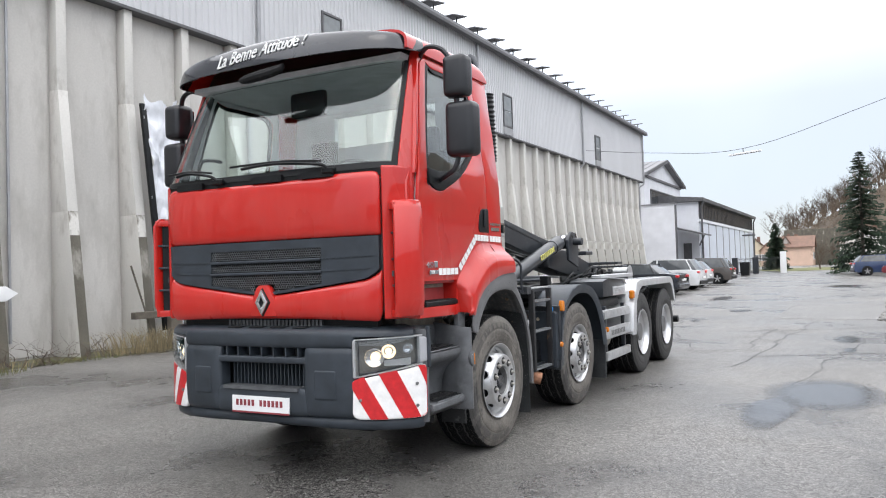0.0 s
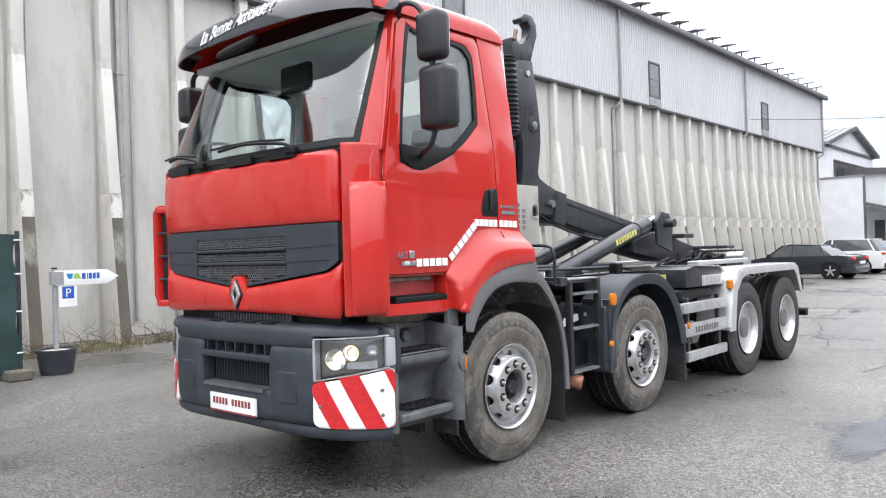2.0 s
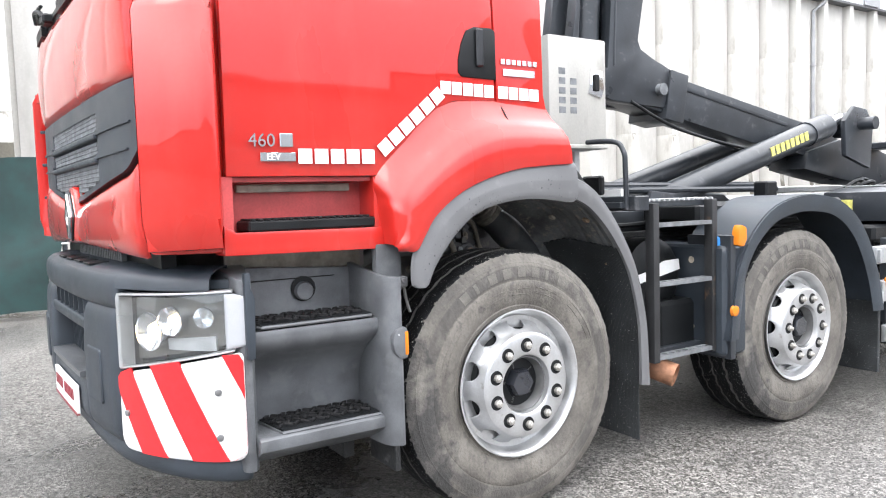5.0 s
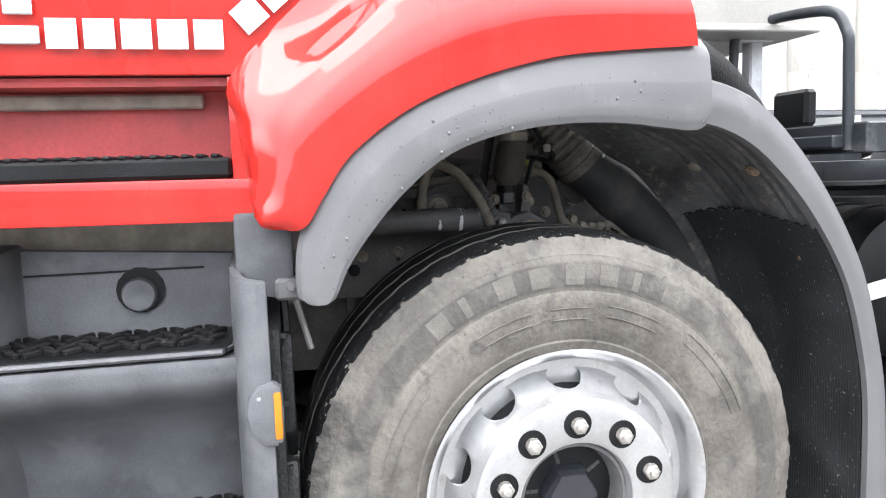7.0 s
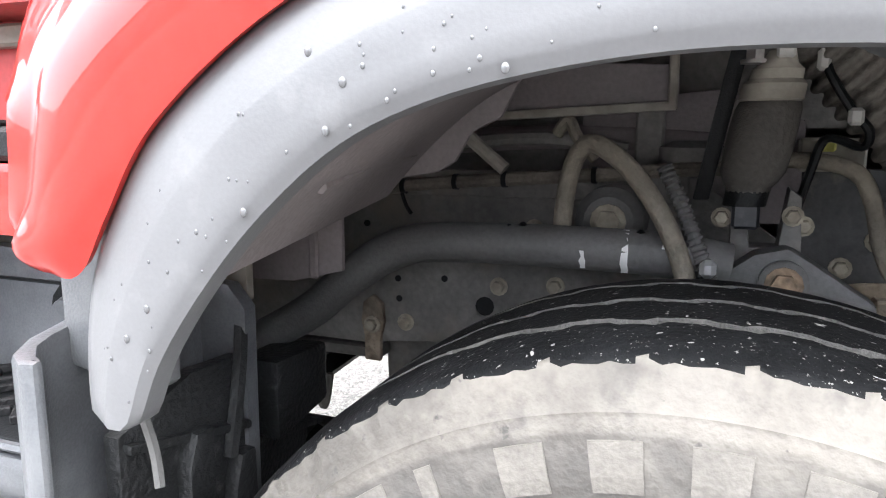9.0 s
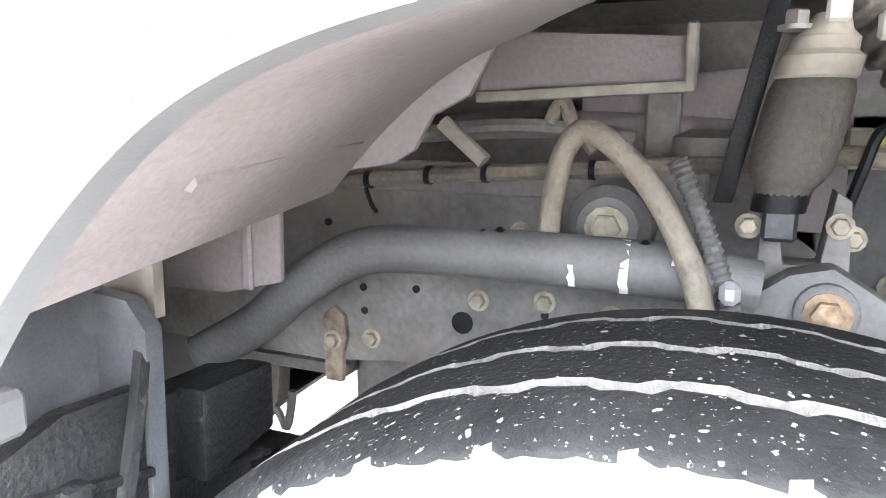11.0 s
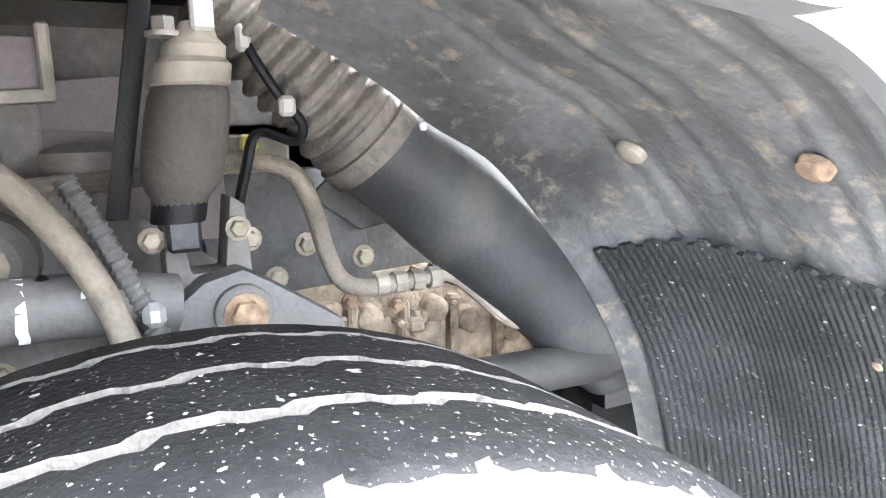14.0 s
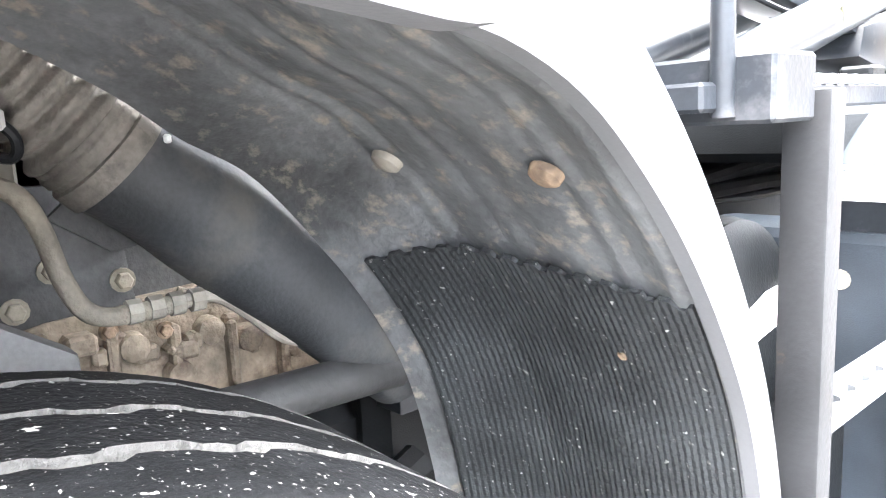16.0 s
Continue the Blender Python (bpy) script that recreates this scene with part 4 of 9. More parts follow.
def rake(p):
    """The cab leans in above the belt line: the screen backwards, the sides inwards."""
    if p.z > 2.2:
        h = p.z - 2.2
        f = min(1.0, max(0.0, (-0.75 - p.y) / 0.6))
        p = Vector((p.x * (1 - 0.075 * h), p.y + 0.40 * h * f, p.z))
    return p


S_PANEL = CAB.where(0.985)
# floor and dark core that close the cab inside
part("cab_floor", box(-1.06, 1.06, -1.36, 0.12, 1.44, 1.48), INTERIOR_DARK, truck)
part("cab_rear_wall", prism([(-1.12, 1.46), (1.12, 1.46), (1.12, 2.2), (1.06, 3.02), (-1.06, 3.02), (-1.12, 2.2)], 0.10, 0.15, "y", holes=[[(-0.57, 2.68), (0.57, 2.68), (0.57, 2.98), (-0.57, 2.98)]]), INTERIOR, truck, smooth=False)
part("rear_window", box(-0.57, 0.57, 0.12, 0.13, 2.68, 2.98), GLASS, truck)
part("firewall", box(-0.98, 0.98, -1.36, -1.30, 1.2, 2.12), INTERIOR_DARK, truck)
# front panel in one piece with the valley for the badge
part("front_panel", panel(CAB, -S_PANEL, S_PANEL, 1.728, lambda u: 2.172 - 0.016 * (abs(2 * u - 1) < 0.62), 0.004, 0.03, 44, 8, 0.020, 0.045, (0.012, 0.012, 0.05, 0.05), 0.016), RED, truck, "glossy red upper front panel with rain streaks", limit=50)
V_END = S_PANEL * 0.985


def valley(q):
    """Height of the grille's lower edge, a shallow V with rounded ends."""
    k = min(1.0, abs(q) / V_END)
    return 1.325 + 0.12 * k ** 1.1 + 0.05 * max(0.0, (k - 0.86) / 0.14) ** 2


part("lower_front_panel", panel(CAB, -S_PANEL, S_PANEL, lambda u: 1.155 - 0.02 * (2 * u - 1) ** 2, lambda u: valley((2 * u - 1) * V_END) - 0.008, 0.004, 0.03, 44, 6, 0.024, 0.045, (0.05, 0.05, 0.004, 0.004), 0.012), RED, truck, "glossy red lower front panel", limit=50)
# dark grille between them: a surround with three open slots and hexagon mesh behind them
SLOT = 0.515
surround = part("grille_recess", skin(CAB, -SLOT - 0.02, SLOT + 0.02, lambda u: valley((2 * u - 1) * (SLOT + 0.02)) + 0.004, 1.706, -0.055, 0.02, 30, 2), BLACK, truck)
for a, b in ((-V_END, -SLOT), (SLOT, V_END)):
    part("grille_side", skin(CAB, a, b, lambda u, a=a, b=b: valley(a + (b - a) * u), 1.724, 0.000, 0.05, 16, 4), GREY_PLASTIC, surround)
    for z, k in ((1.588, 0.96), (1.500, 0.93)):
        e = max(abs(a), abs(b)) * k
        part("grille_crease", skin(CAB, math.copysign(SLOT, a), math.copysign(e, a), lambda u, z=z: z - 0.010 + 0.008 * u, lambda u, z=z: z + 0.010 - 0.006 * u, 0.007, 0.012, 12, 1), GREY_PLASTIC, surround)
part("grille_lintel", skin(CAB, -SLOT, SLOT, 1.660, 1.724, 0.0, 0.05, 30, 2), GREY_PLASTIC, surround)
part("grille_foot", skin(CAB, -SLOT, SLOT, lambda u: valley((2 * u - 1) * SLOT), lambda u: valley((2 * u - 1) * SLOT) + 0.020, 0.0, 0.05, 30, 2), GREY_PLASTIC, surround)
for z in (1.576, 1.488):
    part("grille_bar", panel(CAB, -SLOT, SLOT, z - 0.011, z + 0.011, 0.012, 0.05, 30, 2, 0.006, 0.008), GREY_PLASTIC, surround, limit=60)
for z0, z1 in ((1.588, 1.660), (1.500, 1.565), (0.0, 1.477)):
    bm = bmesh.new()
    for row in range(9):
        for j in range(-24, 25):
            q = (j + 0.5 * (row % 2)) * SLOT / 24.5
            low = z0 or valley(q) + 0.02
            zz = low + 0.006 + row * 0.0165 if z0 else 1.325 + row * 0.0165
            if zz < low or zz + 0.016 > z1 or (not z0 and abs(q) < 0.085 and zz < 1.405):
                continue
            c, nrm = CAB.at(q)
            c = c - nrm * 0.006
            side = Vector((nrm.y, -nrm.x, 0)) * 0.0105
            a, t, b = c + side, c, c - side
            tube([(a.x, a.y, zz), (t.x, t.y, zz + 0.006), (b.x, b.y, zz)], 0.0033, 3, bm=bm, smooth=False, cap=False)
            tube([(t.x, t.y, zz + 0.006), (t.x, t.y, zz + 0.0165)], 0.0033, 3, bm=bm, smooth=False, cap=False)
    tagged(part("grille_mesh", bm, RUNG_STEEL, surround, smooth=False), kind="stuff")
# badge: a plain upright lozenge on a red shield
bm = prism([(-0.12, 1.17), (0.12, 1.17), (0.10, 1.31), (0.06, 1.385), (0.035, 1.403), (-0.035, 1.403), (-0.06, 1.385), (-0.10, 1.31)], -1.452, -1.40, "y", 0.016)
shield = part("badge_shield", bm, RED, truck)
part("badge_hole", prism([(0, 1.170), (0.070, 1.275), (0, 1.383), (-0.070, 1.275)], -1.457, -1.450, "y", 0.002), BLACK, shield)
part("badge", prism([(0, 1.180), (0.056, 1.275), (0, 1.372), (-0.056, 1.275)], -1.473, -1.455, "y", 0.005, holes=[[(0, 1.235), (0.022, 1.275), (0, 1.315), (-0.022, 1.275)]]), CHROME, shield, "plain chrome lozenge badge")

def deflect(c):
    """Its top slopes back into the cab as a ledge, its foot tucks in under the corner."""
    k = max(0.0, (c.z - 1.905) / 0.06) + 0.8 * max(0.0, (1.25 - c.z) / 0.095)
    return Vector((c.x - 0.030 * k * (c.x > 1.04), c.y + 0.028 * k * (c.y < -1.23), c.z + (0.06 * (c.x - 1.0) if c.z < 1.4 else 0.08 * (c.x - 1.2))))


for s in (1, -1):
    flip = (lambda b: b) if s > 0 else mirrored
    # corner panel with an upright air slot
    corner = part("corner_panel", flip(panel(CAB, S_PANEL + 0.012, CAB.where(1.128), 1.15, 2.205, -0.002, 0.03, 14, 8, 0.010, 0.02)), RED, truck, limit=50)
    pl = [(1.100, -1.395), (1.108, -1.434), (1.125, -1.438), (1.19, -1.36), (1.213, -1.28), (1.213, -1.225), (1.15, -1.195), (1.145, -1.25)]
    blade = part("air_deflector", flip(prism(pl, 1.155, 1.965, "z", 0.012, shape=deflect, cuts=[((0, 0, 1.905), (0, 0, 1)), ((0, 0, 1.25), (0, 0, 1))])), RED, corner)
    cap = [(1.02, -1.352), (1.06, -1.395), (1.115, -1.425), (1.15, -1.24), (1.08, -1.26)]
    for z0, z1 in ((1.165, 1.215), (1.895, 1.945)):
        part("deflector_cap", flip(prism(cap, z0, z1, "z", 0.008)), RED, blade)
    part("air_slot", flip(prism([(1.03, -1.335), (1.095, -1.375), (1.14, -1.25), (1.09, -1.26)], 1.20, 1.91, "z")), BLACK, blade)
    for z in (1.37, 1.55, 1.73):
        part("slot_rib", flip(prism([(1.025, -1.345), (1.105, -1.412), (1.125, -1.30), (1.08, -1.29)], z, z + 0.016, "z", 0.003)), GREY_PLASTIC, blade)

# ---- cab sides: door, rear panel, flare over the wheel ----
WIN = [(-1.055, 2.18), (-1.02, 2.085), (-0.93, 2.06), (-0.82, 2.065), (-0.52, 2.20), (-0.29, 2.385), (-0.255, 2.46), (-0.24, 2.86), (-0.275, 2.945), (-0.36, 2.985), (-0.80, 2.99), (-0.90, 2.96)]
DOOR = [(-1.185, 1.395), (-0.64, 1.395), (-0.51, 1.525), (-0.385, 1.64), (-0.30, 1.675), (-0.105, 1.685), (-0.12, 2.3), (-0.165, 3.0), (-0.20, 3.055), (-0.90, 3.055), (-0.965, 3.0), (-1.165, 2.16), (-1.185, 2.0)]


def lean(c):
    return Vector((c.x - math.copysign(0.10 * max(0.0, c.z - 2.2) ** 1.15, c.x), c.y, c.z))


def side_shape(c):
    """The cab's side bows out a little between sill and belt."""
    c = lean(c)
    return Vector((c.x + math.copysign(0.012 * math.sin(math.pi * min(1, max(0, (c.z - 1.3) / 1.1))), c.x), c.y, c.z))


CUTS = [((0, 0, z), (0, 0, 1)) for z in (1.6, 1.8, 2.0, 2.2, 2.4, 2.6, 2.8)]


def inset(ring, d):
    cy, cz = sum(p[0] for p in ring) / len(ring), sum(p[1] for p in ring) / len(ring)
    return [(y + (d if y < cy else -d), z + (d if z < cz else -d)) for y, z in ring]


for s in (1, -1):
    flip = (lambda b: b) if s > 0 else mirrored
    win = [(p.y, p.z) for p in spline([(0, y, z) for y, z in WIN], 3, True)]
    door = part("door", flip(prism(DOOR, 1.125, 1.152, "x", 0.004, holes=[win], shape=side_shape, cuts=CUTS)), RED, truck, "glossy red cab door")
    seal = [(p.y, p.z) for p in spline([(0, y, z) for y, z in inset(WIN, 0.03)], 3, True)]
    part("window_seal", flip(prism(win, 1.128, 1.148, "x", holes=[seal], shape=side_shape, cuts=CUTS)), BLACK, door)
    part("window_glass", flip(prism(seal, 1.130, 1.135, "x", shape=side_shape, cuts=CUTS)), GLASS, door)
    part("mirror_base", flip(prism([(-1.06, 2.21), (-1.035, 2.10), (-0.94, 2.055), (-0.83, 2.06), (-0.53, 2.195), (-0.60, 2.225), (-0.9, 2.2)], 1.135, 1.172, "x", 0.012)), BLACK, door)
    part("handle_recess", flip(prism([(-0.28, 1.785), (-0.262, 1.768), (-0.10, 1.765), (-0.10, 1.955), (-0.125, 1.965), (-0.20, 1.962), (-0.238, 1.945), (-0.262, 1.895), (-0.278, 1.83)], 1.150, 1.170, "x", 0.008)), BLACK, door)
    part("handle", flip(box(1.17, 1.185, -0.20, -0.165, 1.81, 1.955, 0.006)), MIRROR_SHELL, door)
    rear = part("rear_panel", flip(prism([(-0.095, 1.42), (0.19, 1.42), (0.19, 1.55), (0.145, 1.72), (0.13, 2.6), (0.10, 3.08), (-0.17, 3.08), (-0.155, 3.0), (-0.11, 2.3), (-0.095, 1.7)], 1.125, 1.150, "x", 0.004, shape=side_shape, cuts=CUTS)), RED, truck)
    part("pillar", flip(prism([(-1.175, 2.16), (-0.975, 3.0), (-0.90, 3.065), (0.10, 3.09), (0.10, 3.14), (-0.93, 3.12), (-0.99, 3.03), (-1.20, 2.16)], 1.09, 1.146, "x", 0.004, shape=lean, cuts=CUTS)), RED, truck)
    part("door_trim", flip(prism(inset(DOOR, 0.012), 1.112, 1.122, "x", holes=[win], shape=side_shape, cuts=CUTS)), INTERIOR, door)
    part("door_inner", flip(box(1.085, 1.118, -1.17, -0.1, 1.46, 2.03)), INTERIOR_DARK, truck)
    part("door_post", flip(prism([(-1.26, 1.42), (-1.14, 1.42), (-1.14, 2.22), (-1.20, 2.22), (-1.26, 2.1)], 1.085, 1.118, "x", 0.004)), RED, truck)
    # step recess and sill below the door
    part("sill", flip(prism([(-1.20, 1.14), (-0.50, 1.13), (-0.505, 1.205), (-0.65, 1.212), (-1.16, 1.215), (-1.20, 1.24)], 1.06, 1.156, "x", 0.006)), RED, truck)
    part("step_recess", flip(box(1.02, 1.035, -1.17, -0.63, 1.2, 1.40)), RED_DUSTY, truck)
    part("recess_end", flip(prism([(-0.650, 1.15), (-0.59, 1.15), (-0.59, 1.395), (-0.650, 1.395)], 1.03, 1.150, "x", 0.006)), RED, truck)
    part("recess_front", flip(box(1.03, 1.15, -1.20, -1.165, 1.2, 1.395)), RED_DUSTY, truck)
    part("recess_roof", flip(box(1.03, 1.13, -1.19, -0.63, 1.378, 1.393)), RED_DUSTY, truck)
    part("recess_trim", flip(box(1.034, 1.06, -1.12, -0.70, 1.345, 1.372, 0.004)), CREAM, truck)
    part("sill_tread", flip(box(1.04, 1.160, -1.12, -0.650, 1.214, 1.250, 0.006)), BLACK, truck)
    bm = bmesh.new()
    for k in range(17):
        box(1.05, 1.157, -1.11 + k * 0.0265, -1.095 + k * 0.0265, 1.249, 1.257, 0.003, bm)
    tagged(part("sill_tread_ribs", flip(bm), RUBBER, truck), kind="stuff")

    def flare(u, v, s=s):
        """The swelling over the front wheel: u along it, v from the wheel's edge up to the door."""
        lo = spline([(0, -0.592, 1.133), (0, -0.565, 1.130), (0, -0.530, 1.127), (0, -0.497, 1.175), (0, -0.44, 1.252), (0, -0.33, 1.33), (0, -0.20, 1.382), (0, -0.06, 1.416), (0, 0.06, 1.428), (0, 0.225, 1.438)], 8)
        hi = spline([(0, -0.603, 1.15), (0, -0.610, 1.20), (0, -0.618, 1.26), (0, -0.626, 1.32), (0, -0.634, 1.388), (0, -0.515, 1.517), (0, -0.41, 1.62), (0, -0.29, 1.672), (0, -0.10, 1.68), (0, 0.16, 1.66)], 8)
        i = u * (len(lo) - 1)
        k = min(int(i), len(lo) - 2)
        a, b = lo[k].lerp(lo[k + 1], i - k), hi[k].lerp(hi[k + 1], i - k)
        p = b.lerp(a, v)
        far = min(1.0, max(0.0, (u - 0.30) / 0.25))
        swell = 0.085 * (far * min(1, v / 0.55) ** 1.4 + (1 - far) * math.sin(math.pi / 2 * min(1, v / 0.30)) ** 0.8) + 0.012 * math.sin(math.pi * min(1, max(0, (v - 0.5) * 2)))
        crease = 0.010 * far * math.exp(-((v - 0.42) / 0.09) ** 2)
        p.x = s * (1.148 + (swell + crease) * min(1, 0.85 + u * 2))
        return p
    fl = part("wheel_flare", sheet(flare, 56, 18, 0.012 * s), RED, truck)
    bm = bmesh.new()
    tube([(s * 1.236, -0.052, 1.43), (s * 1.236, -0.056, 1.50), (s * 1.20, -0.068, 1.60), (s * 1.158, -0.078, 1.67)], 0.004, 5, bm=bm)
    part("flare_seam", bm, BLACK, fl)

# roof
def roof(u, v):
    a = math.pi * (1 - u)
    c, h = math.cos(a), math.sin(a)
    end = math.sqrt(max(0.0, 1 - max(0.0, (v - 0.86) / 0.14) ** 2)) * 0.75 + 0.25
    return Vector((1.072 * math.copysign(abs(c) ** 0.28, c) * (1 - 0.01 * v), -1.16 + v * 1.28, 3.065 + (0.145 + 0.03 * min(1, 2 * v)) * abs(h) ** 0.42 * end))
part("roof", sheet(roof, 64, 24, -0.02), RED, truck, "glossy red cab roof with rounded shoulders", limit=60)
part("roof_lining", box(-1.0, 1.0, -1.10, 0.1, 3.02, 3.06), INTERIOR, truck)
part("header_trim", skin(CAB, -S_PANEL, S_PANEL, 3.02, 3.20, -0.05, 0.02, 30, 1, warp=rake), INTERIOR_DARK, truck)
part("roof_rear", box(-1.06, 1.06, 0.10, 0.145, 3.0, 3.15, 0.02), RED, truck)
# windscreen
S_SCREEN = CAB.where(1.085)
part("windscreen", skin(CAB, -S_SCREEN, S_SCREEN, 2.22, 3.075, -0.02, 0.006, 36, 10, warp=rake), GLASS, truck, "clear raked windscreen")
bm = skin(CAB, -S_SCREEN, S_SCREEN, 2.19, 2.236, -0.008, 0.03, 36, 1, warp=rake)
for a, b in ((-S_SCREEN, -S_SCREEN + 0.05), (S_SCREEN - 0.05, S_SCREEN)):
    skin(CAB, a, b, 2.2, 3.08, -0.012, 0.012, 3, 10, warp=rake, bm=bm)
skin(CAB, -S_SCREEN, S_SCREEN, 3.035, 3.085, -0.014, 0.01, 36, 1, warp=rake, bm=bm)
part("windscreen_frame", bm, BLACK, truck)
part("windscreen_header", skin(CAB, -S_SCREEN, S_SCREEN, 3.08, 3.22, -0.004, 0.03, 36, 2, warp=rake), BLACK, truck)
part("scuttle", skin(CAB, -S_SCREEN, S_SCREEN, 2.14, 2.212, -0.016, 0.04, 36, 1), BLACK, truck)
for s in (1, -1):
    part("pillar_trim", skin(CAB, s * (S_SCREEN - 0.03), s * CAB.where(1.132), 2.19, 3.10, -0.058, 0.02, 6, 8, warp=rake), INTERIOR_DARK, truck)
    part("screen_pillar", skin(CAB, s * (S_SCREEN - 0.005), s * CAB.where(1.132), 2.19, 3.12, -0.004, 0.05, 6, 10, warp=rake), RED, truck)
# sun visor across the top of the screen
VIS = Plan([(0, -1.405), (0.4, -1.40), (0.75, -1.36), (0.98, -1.26), (1.07, -1.12), (1.10, -0.96)])


def visor(u, v):
    q, nrm = VIS.at((2 * u - 1) * VIS.end)
    e = abs(2 * u - 1)
    t = min(1.0, v / 0.5)
    t2 = max(0.0, v / 0.5 - 1)
    back = 0.085 * t ** 1.6 + 0.36 * t2
    up = 0.74 * math.sin(t * math.pi / 2) + 0.26 * math.sin(t2 * math.pi / 2)
    p = Vector((q.x * (1 - 0.02 * t - 0.03 * t2), q.y + back * (1 - 0.75 * e ** 3), 3.008 + 0.045 * (1 - e ** 2) + (0.250 - 0.14 * e ** 2) * up + (0.06 * e ** 4)))
    return p
vis = part("sun_visor", sheet(visor, 48, 10, -0.012), VISOR, truck, "dark smoked sun visor with white script")


def on_visor(c):
    """Lays flat lettering on the visor's curved face: x along it, y up it, z off it."""
    u, v = 0.5 + (c.x - 0.02) / (2 * VIS.end), 0.10 + c.y / 0.36
    a, du, dv = visor(u, v), visor(u + 0.01, v) - visor(u, v), visor(u, v + 0.01) - visor(u, v)
    nrm = du.cross(dv).normalized()
    return a + (nrm if nrm.y < 0 else -nrm) * (0.0175 + c.z)
words("La Benne Attitude !", 0.105, WHITE, vis, Matrix.Rotation(radians(3), 4, "Z"), depth=0.004, shear=0.3, wrap=on_visor)
bm = bmesh.new()
tube([(0.16, -1.36, 3.04), (0.14, -1.40, 2.99), (-0.12, -1.42, 2.955), (-0.2, -1.42, 2.95)], lambda t: 0.010 + 0.028 * math.sin(math.pi * t), 10, bm=bm)
part("front_mirror", bm, RUBBER, truck)
bm = lathe([(0, 0.02), (0.03, 0.03), (0.05, 0.02)], 12, axis="z", m=Matrix.Translation((1.0, -0.86, 3.16)))
part("roof_marker", bm, AMBER, truck)

# wipers
for x0, x1 in ((0.60, -0.30), (-0.42, -0.98)):
    bm = bmesh.new()
    yy = lambda x: CAB.at(CAB.where(x))[0].y
    tube([(x0, yy(x0) - 0.02, 2.21), (x0 - 0.06, yy(x0 - 0.06) - 0.03, 2.245), ((x0 + x1) / 2, yy((x0 + x1) / 2) - 0.025, 2.285), (x1 + 0.12, yy(x1 + 0.12) - 0.01, 2.275)], 0.012, 6, bm=bm)
    tube([(x0 - 0.05, yy(x0 - 0.05) - 0.02, 2.27), ((x0 + x1) / 2, yy((x0 + x1) / 2) - 0.01, 2.30), (x1, yy(x1) + 0.0, 2.30)], 0.009, 5, bm=bm)
    box(x0 - 0.05, x0 + 0.05, yy(x0) - 0.03, yy(x0) + 0.03, 2.175, 2.22, 0.01, bm)
    part("wiper", bm, BLACK, truck)
for x in (-0.72, 0.05, 0.5):
    part("wiper_cowl", skin(CAB, x - 0.14, x + 0.14, 2.155, 2.205, 0.012, 0.04, 8, 1), BLACK, truck)

# cab interior seen through the glass
def seat(x):
    st = part("seat", box(x - 0.24, x + 0.24, -0.72, -0.2, 1.62, 1.78, 0.05, seg=2), INTERIOR_DARK, truck)
    part("seat_back", prism([(-0.28, 1.75), (-0.16, 1.75), (-0.02, 2.42), (-0.05, 2.5), (-0.13, 2.5)], x - 0.23, x + 0.23, "x", 0.04), INTERIOR_DARK, st)
    part("headrest", box(x - 0.14, x + 0.14, -0.12, -0.03, 2.48, 2.72, 0.035, seg=2), INTERIOR_DARK, st)
seat(0.56)
seat(-0.56)
bm = lathe([(-0.014, 0.23), (0, 0.244), (0.014, 0.23), (0, 0.216)], 32, closed=True, axis="z", m=Matrix.Translation((0.56, -0.93, 2.2)) @ Matrix.Rotation(radians(-28), 4, "X"))
tube([(0.56, -0.93, 2.2), (0.56, -1.1, 1.9)], 0.03, 8, bm=bm)
part("steering_wheel", bm, INTERIOR_DARK, truck)
part("dashboard", prism([(-1.34, 1.75), (-1.0, 1.75), (-0.98, 2.08), (-1.08, 2.19), (-1.34, 2.20)], -1.02, 1.02, "x", 0.03), INTERIOR, truck)
part("interior_mirror", box(-0.10, 0.24, -1.0, -0.96, 2.72, 2.92, 0.03, seg=2), BLACK, truck)
bm = tube([(-1.0, -1.1, 2.15), (-0.985, -1.08, 2.42), (-0.97, -1.0, 2.47), (-0.98, -0.9, 2.47)], 0.014, 6)
part("grab_handle", bm, INTERIOR_DARK, truck)

# outside mirrors
for s in (1, -1):
    flip = (lambda b: b) if s > 0 else mirrored
    bm = bmesh.new()
    tube([(1.05, -0.93, 3.05), (1.16, -1.0, 3.09), (1.27, -1.0, 3.06), (1.33, -0.98, 2.98)], 0.018, 8, bm=bm)
    tube([(1.14, -0.86, 2.13), (1.24, -0.93, 2.15), (1.33, -0.95, 2.20), (1.36, -0.94, 2.30)], 0.018, 8, bm=bm)
    tube([(1.34, -0.97, 3.0), (1.365, -0.95, 2.6), (1.365, -0.94, 2.28)], 0.02, 8, bm=bm)
    mir = part("mirror_arm", flip(bm), MIRROR_SHELL, truck)
    up = box(1.28, 1.475, -1.04, -0.90, 2.70, 3.0, 0.05, seg=3)
    lowr = box(1.285, 1.515, -1.03, -0.875, 2.275, 2.665, 0.05, seg=3)
    for b in (up, lowr):
        for v in b.verts:
            if v.co.y < -0.97:
                v.co.x = 1.385 + (v.co.x - 1.385) * 0.93
    u = part("upper_mirror", flip(up), MIRROR_SHELL, mir, limit=80)
    part("mirror_glass", flip(box(1.30, 1.455, -0.899, -0.895, 2.74, 2.96)), CHROME, mir)
    part("lower_mirror", flip(lowr), MIRROR_SHELL, mir, limit=80)
    part("mirror_glass", flip(box(1.305, 1.495, -0.874, -0.870, 2.31, 2.63)), CHROME, mir)

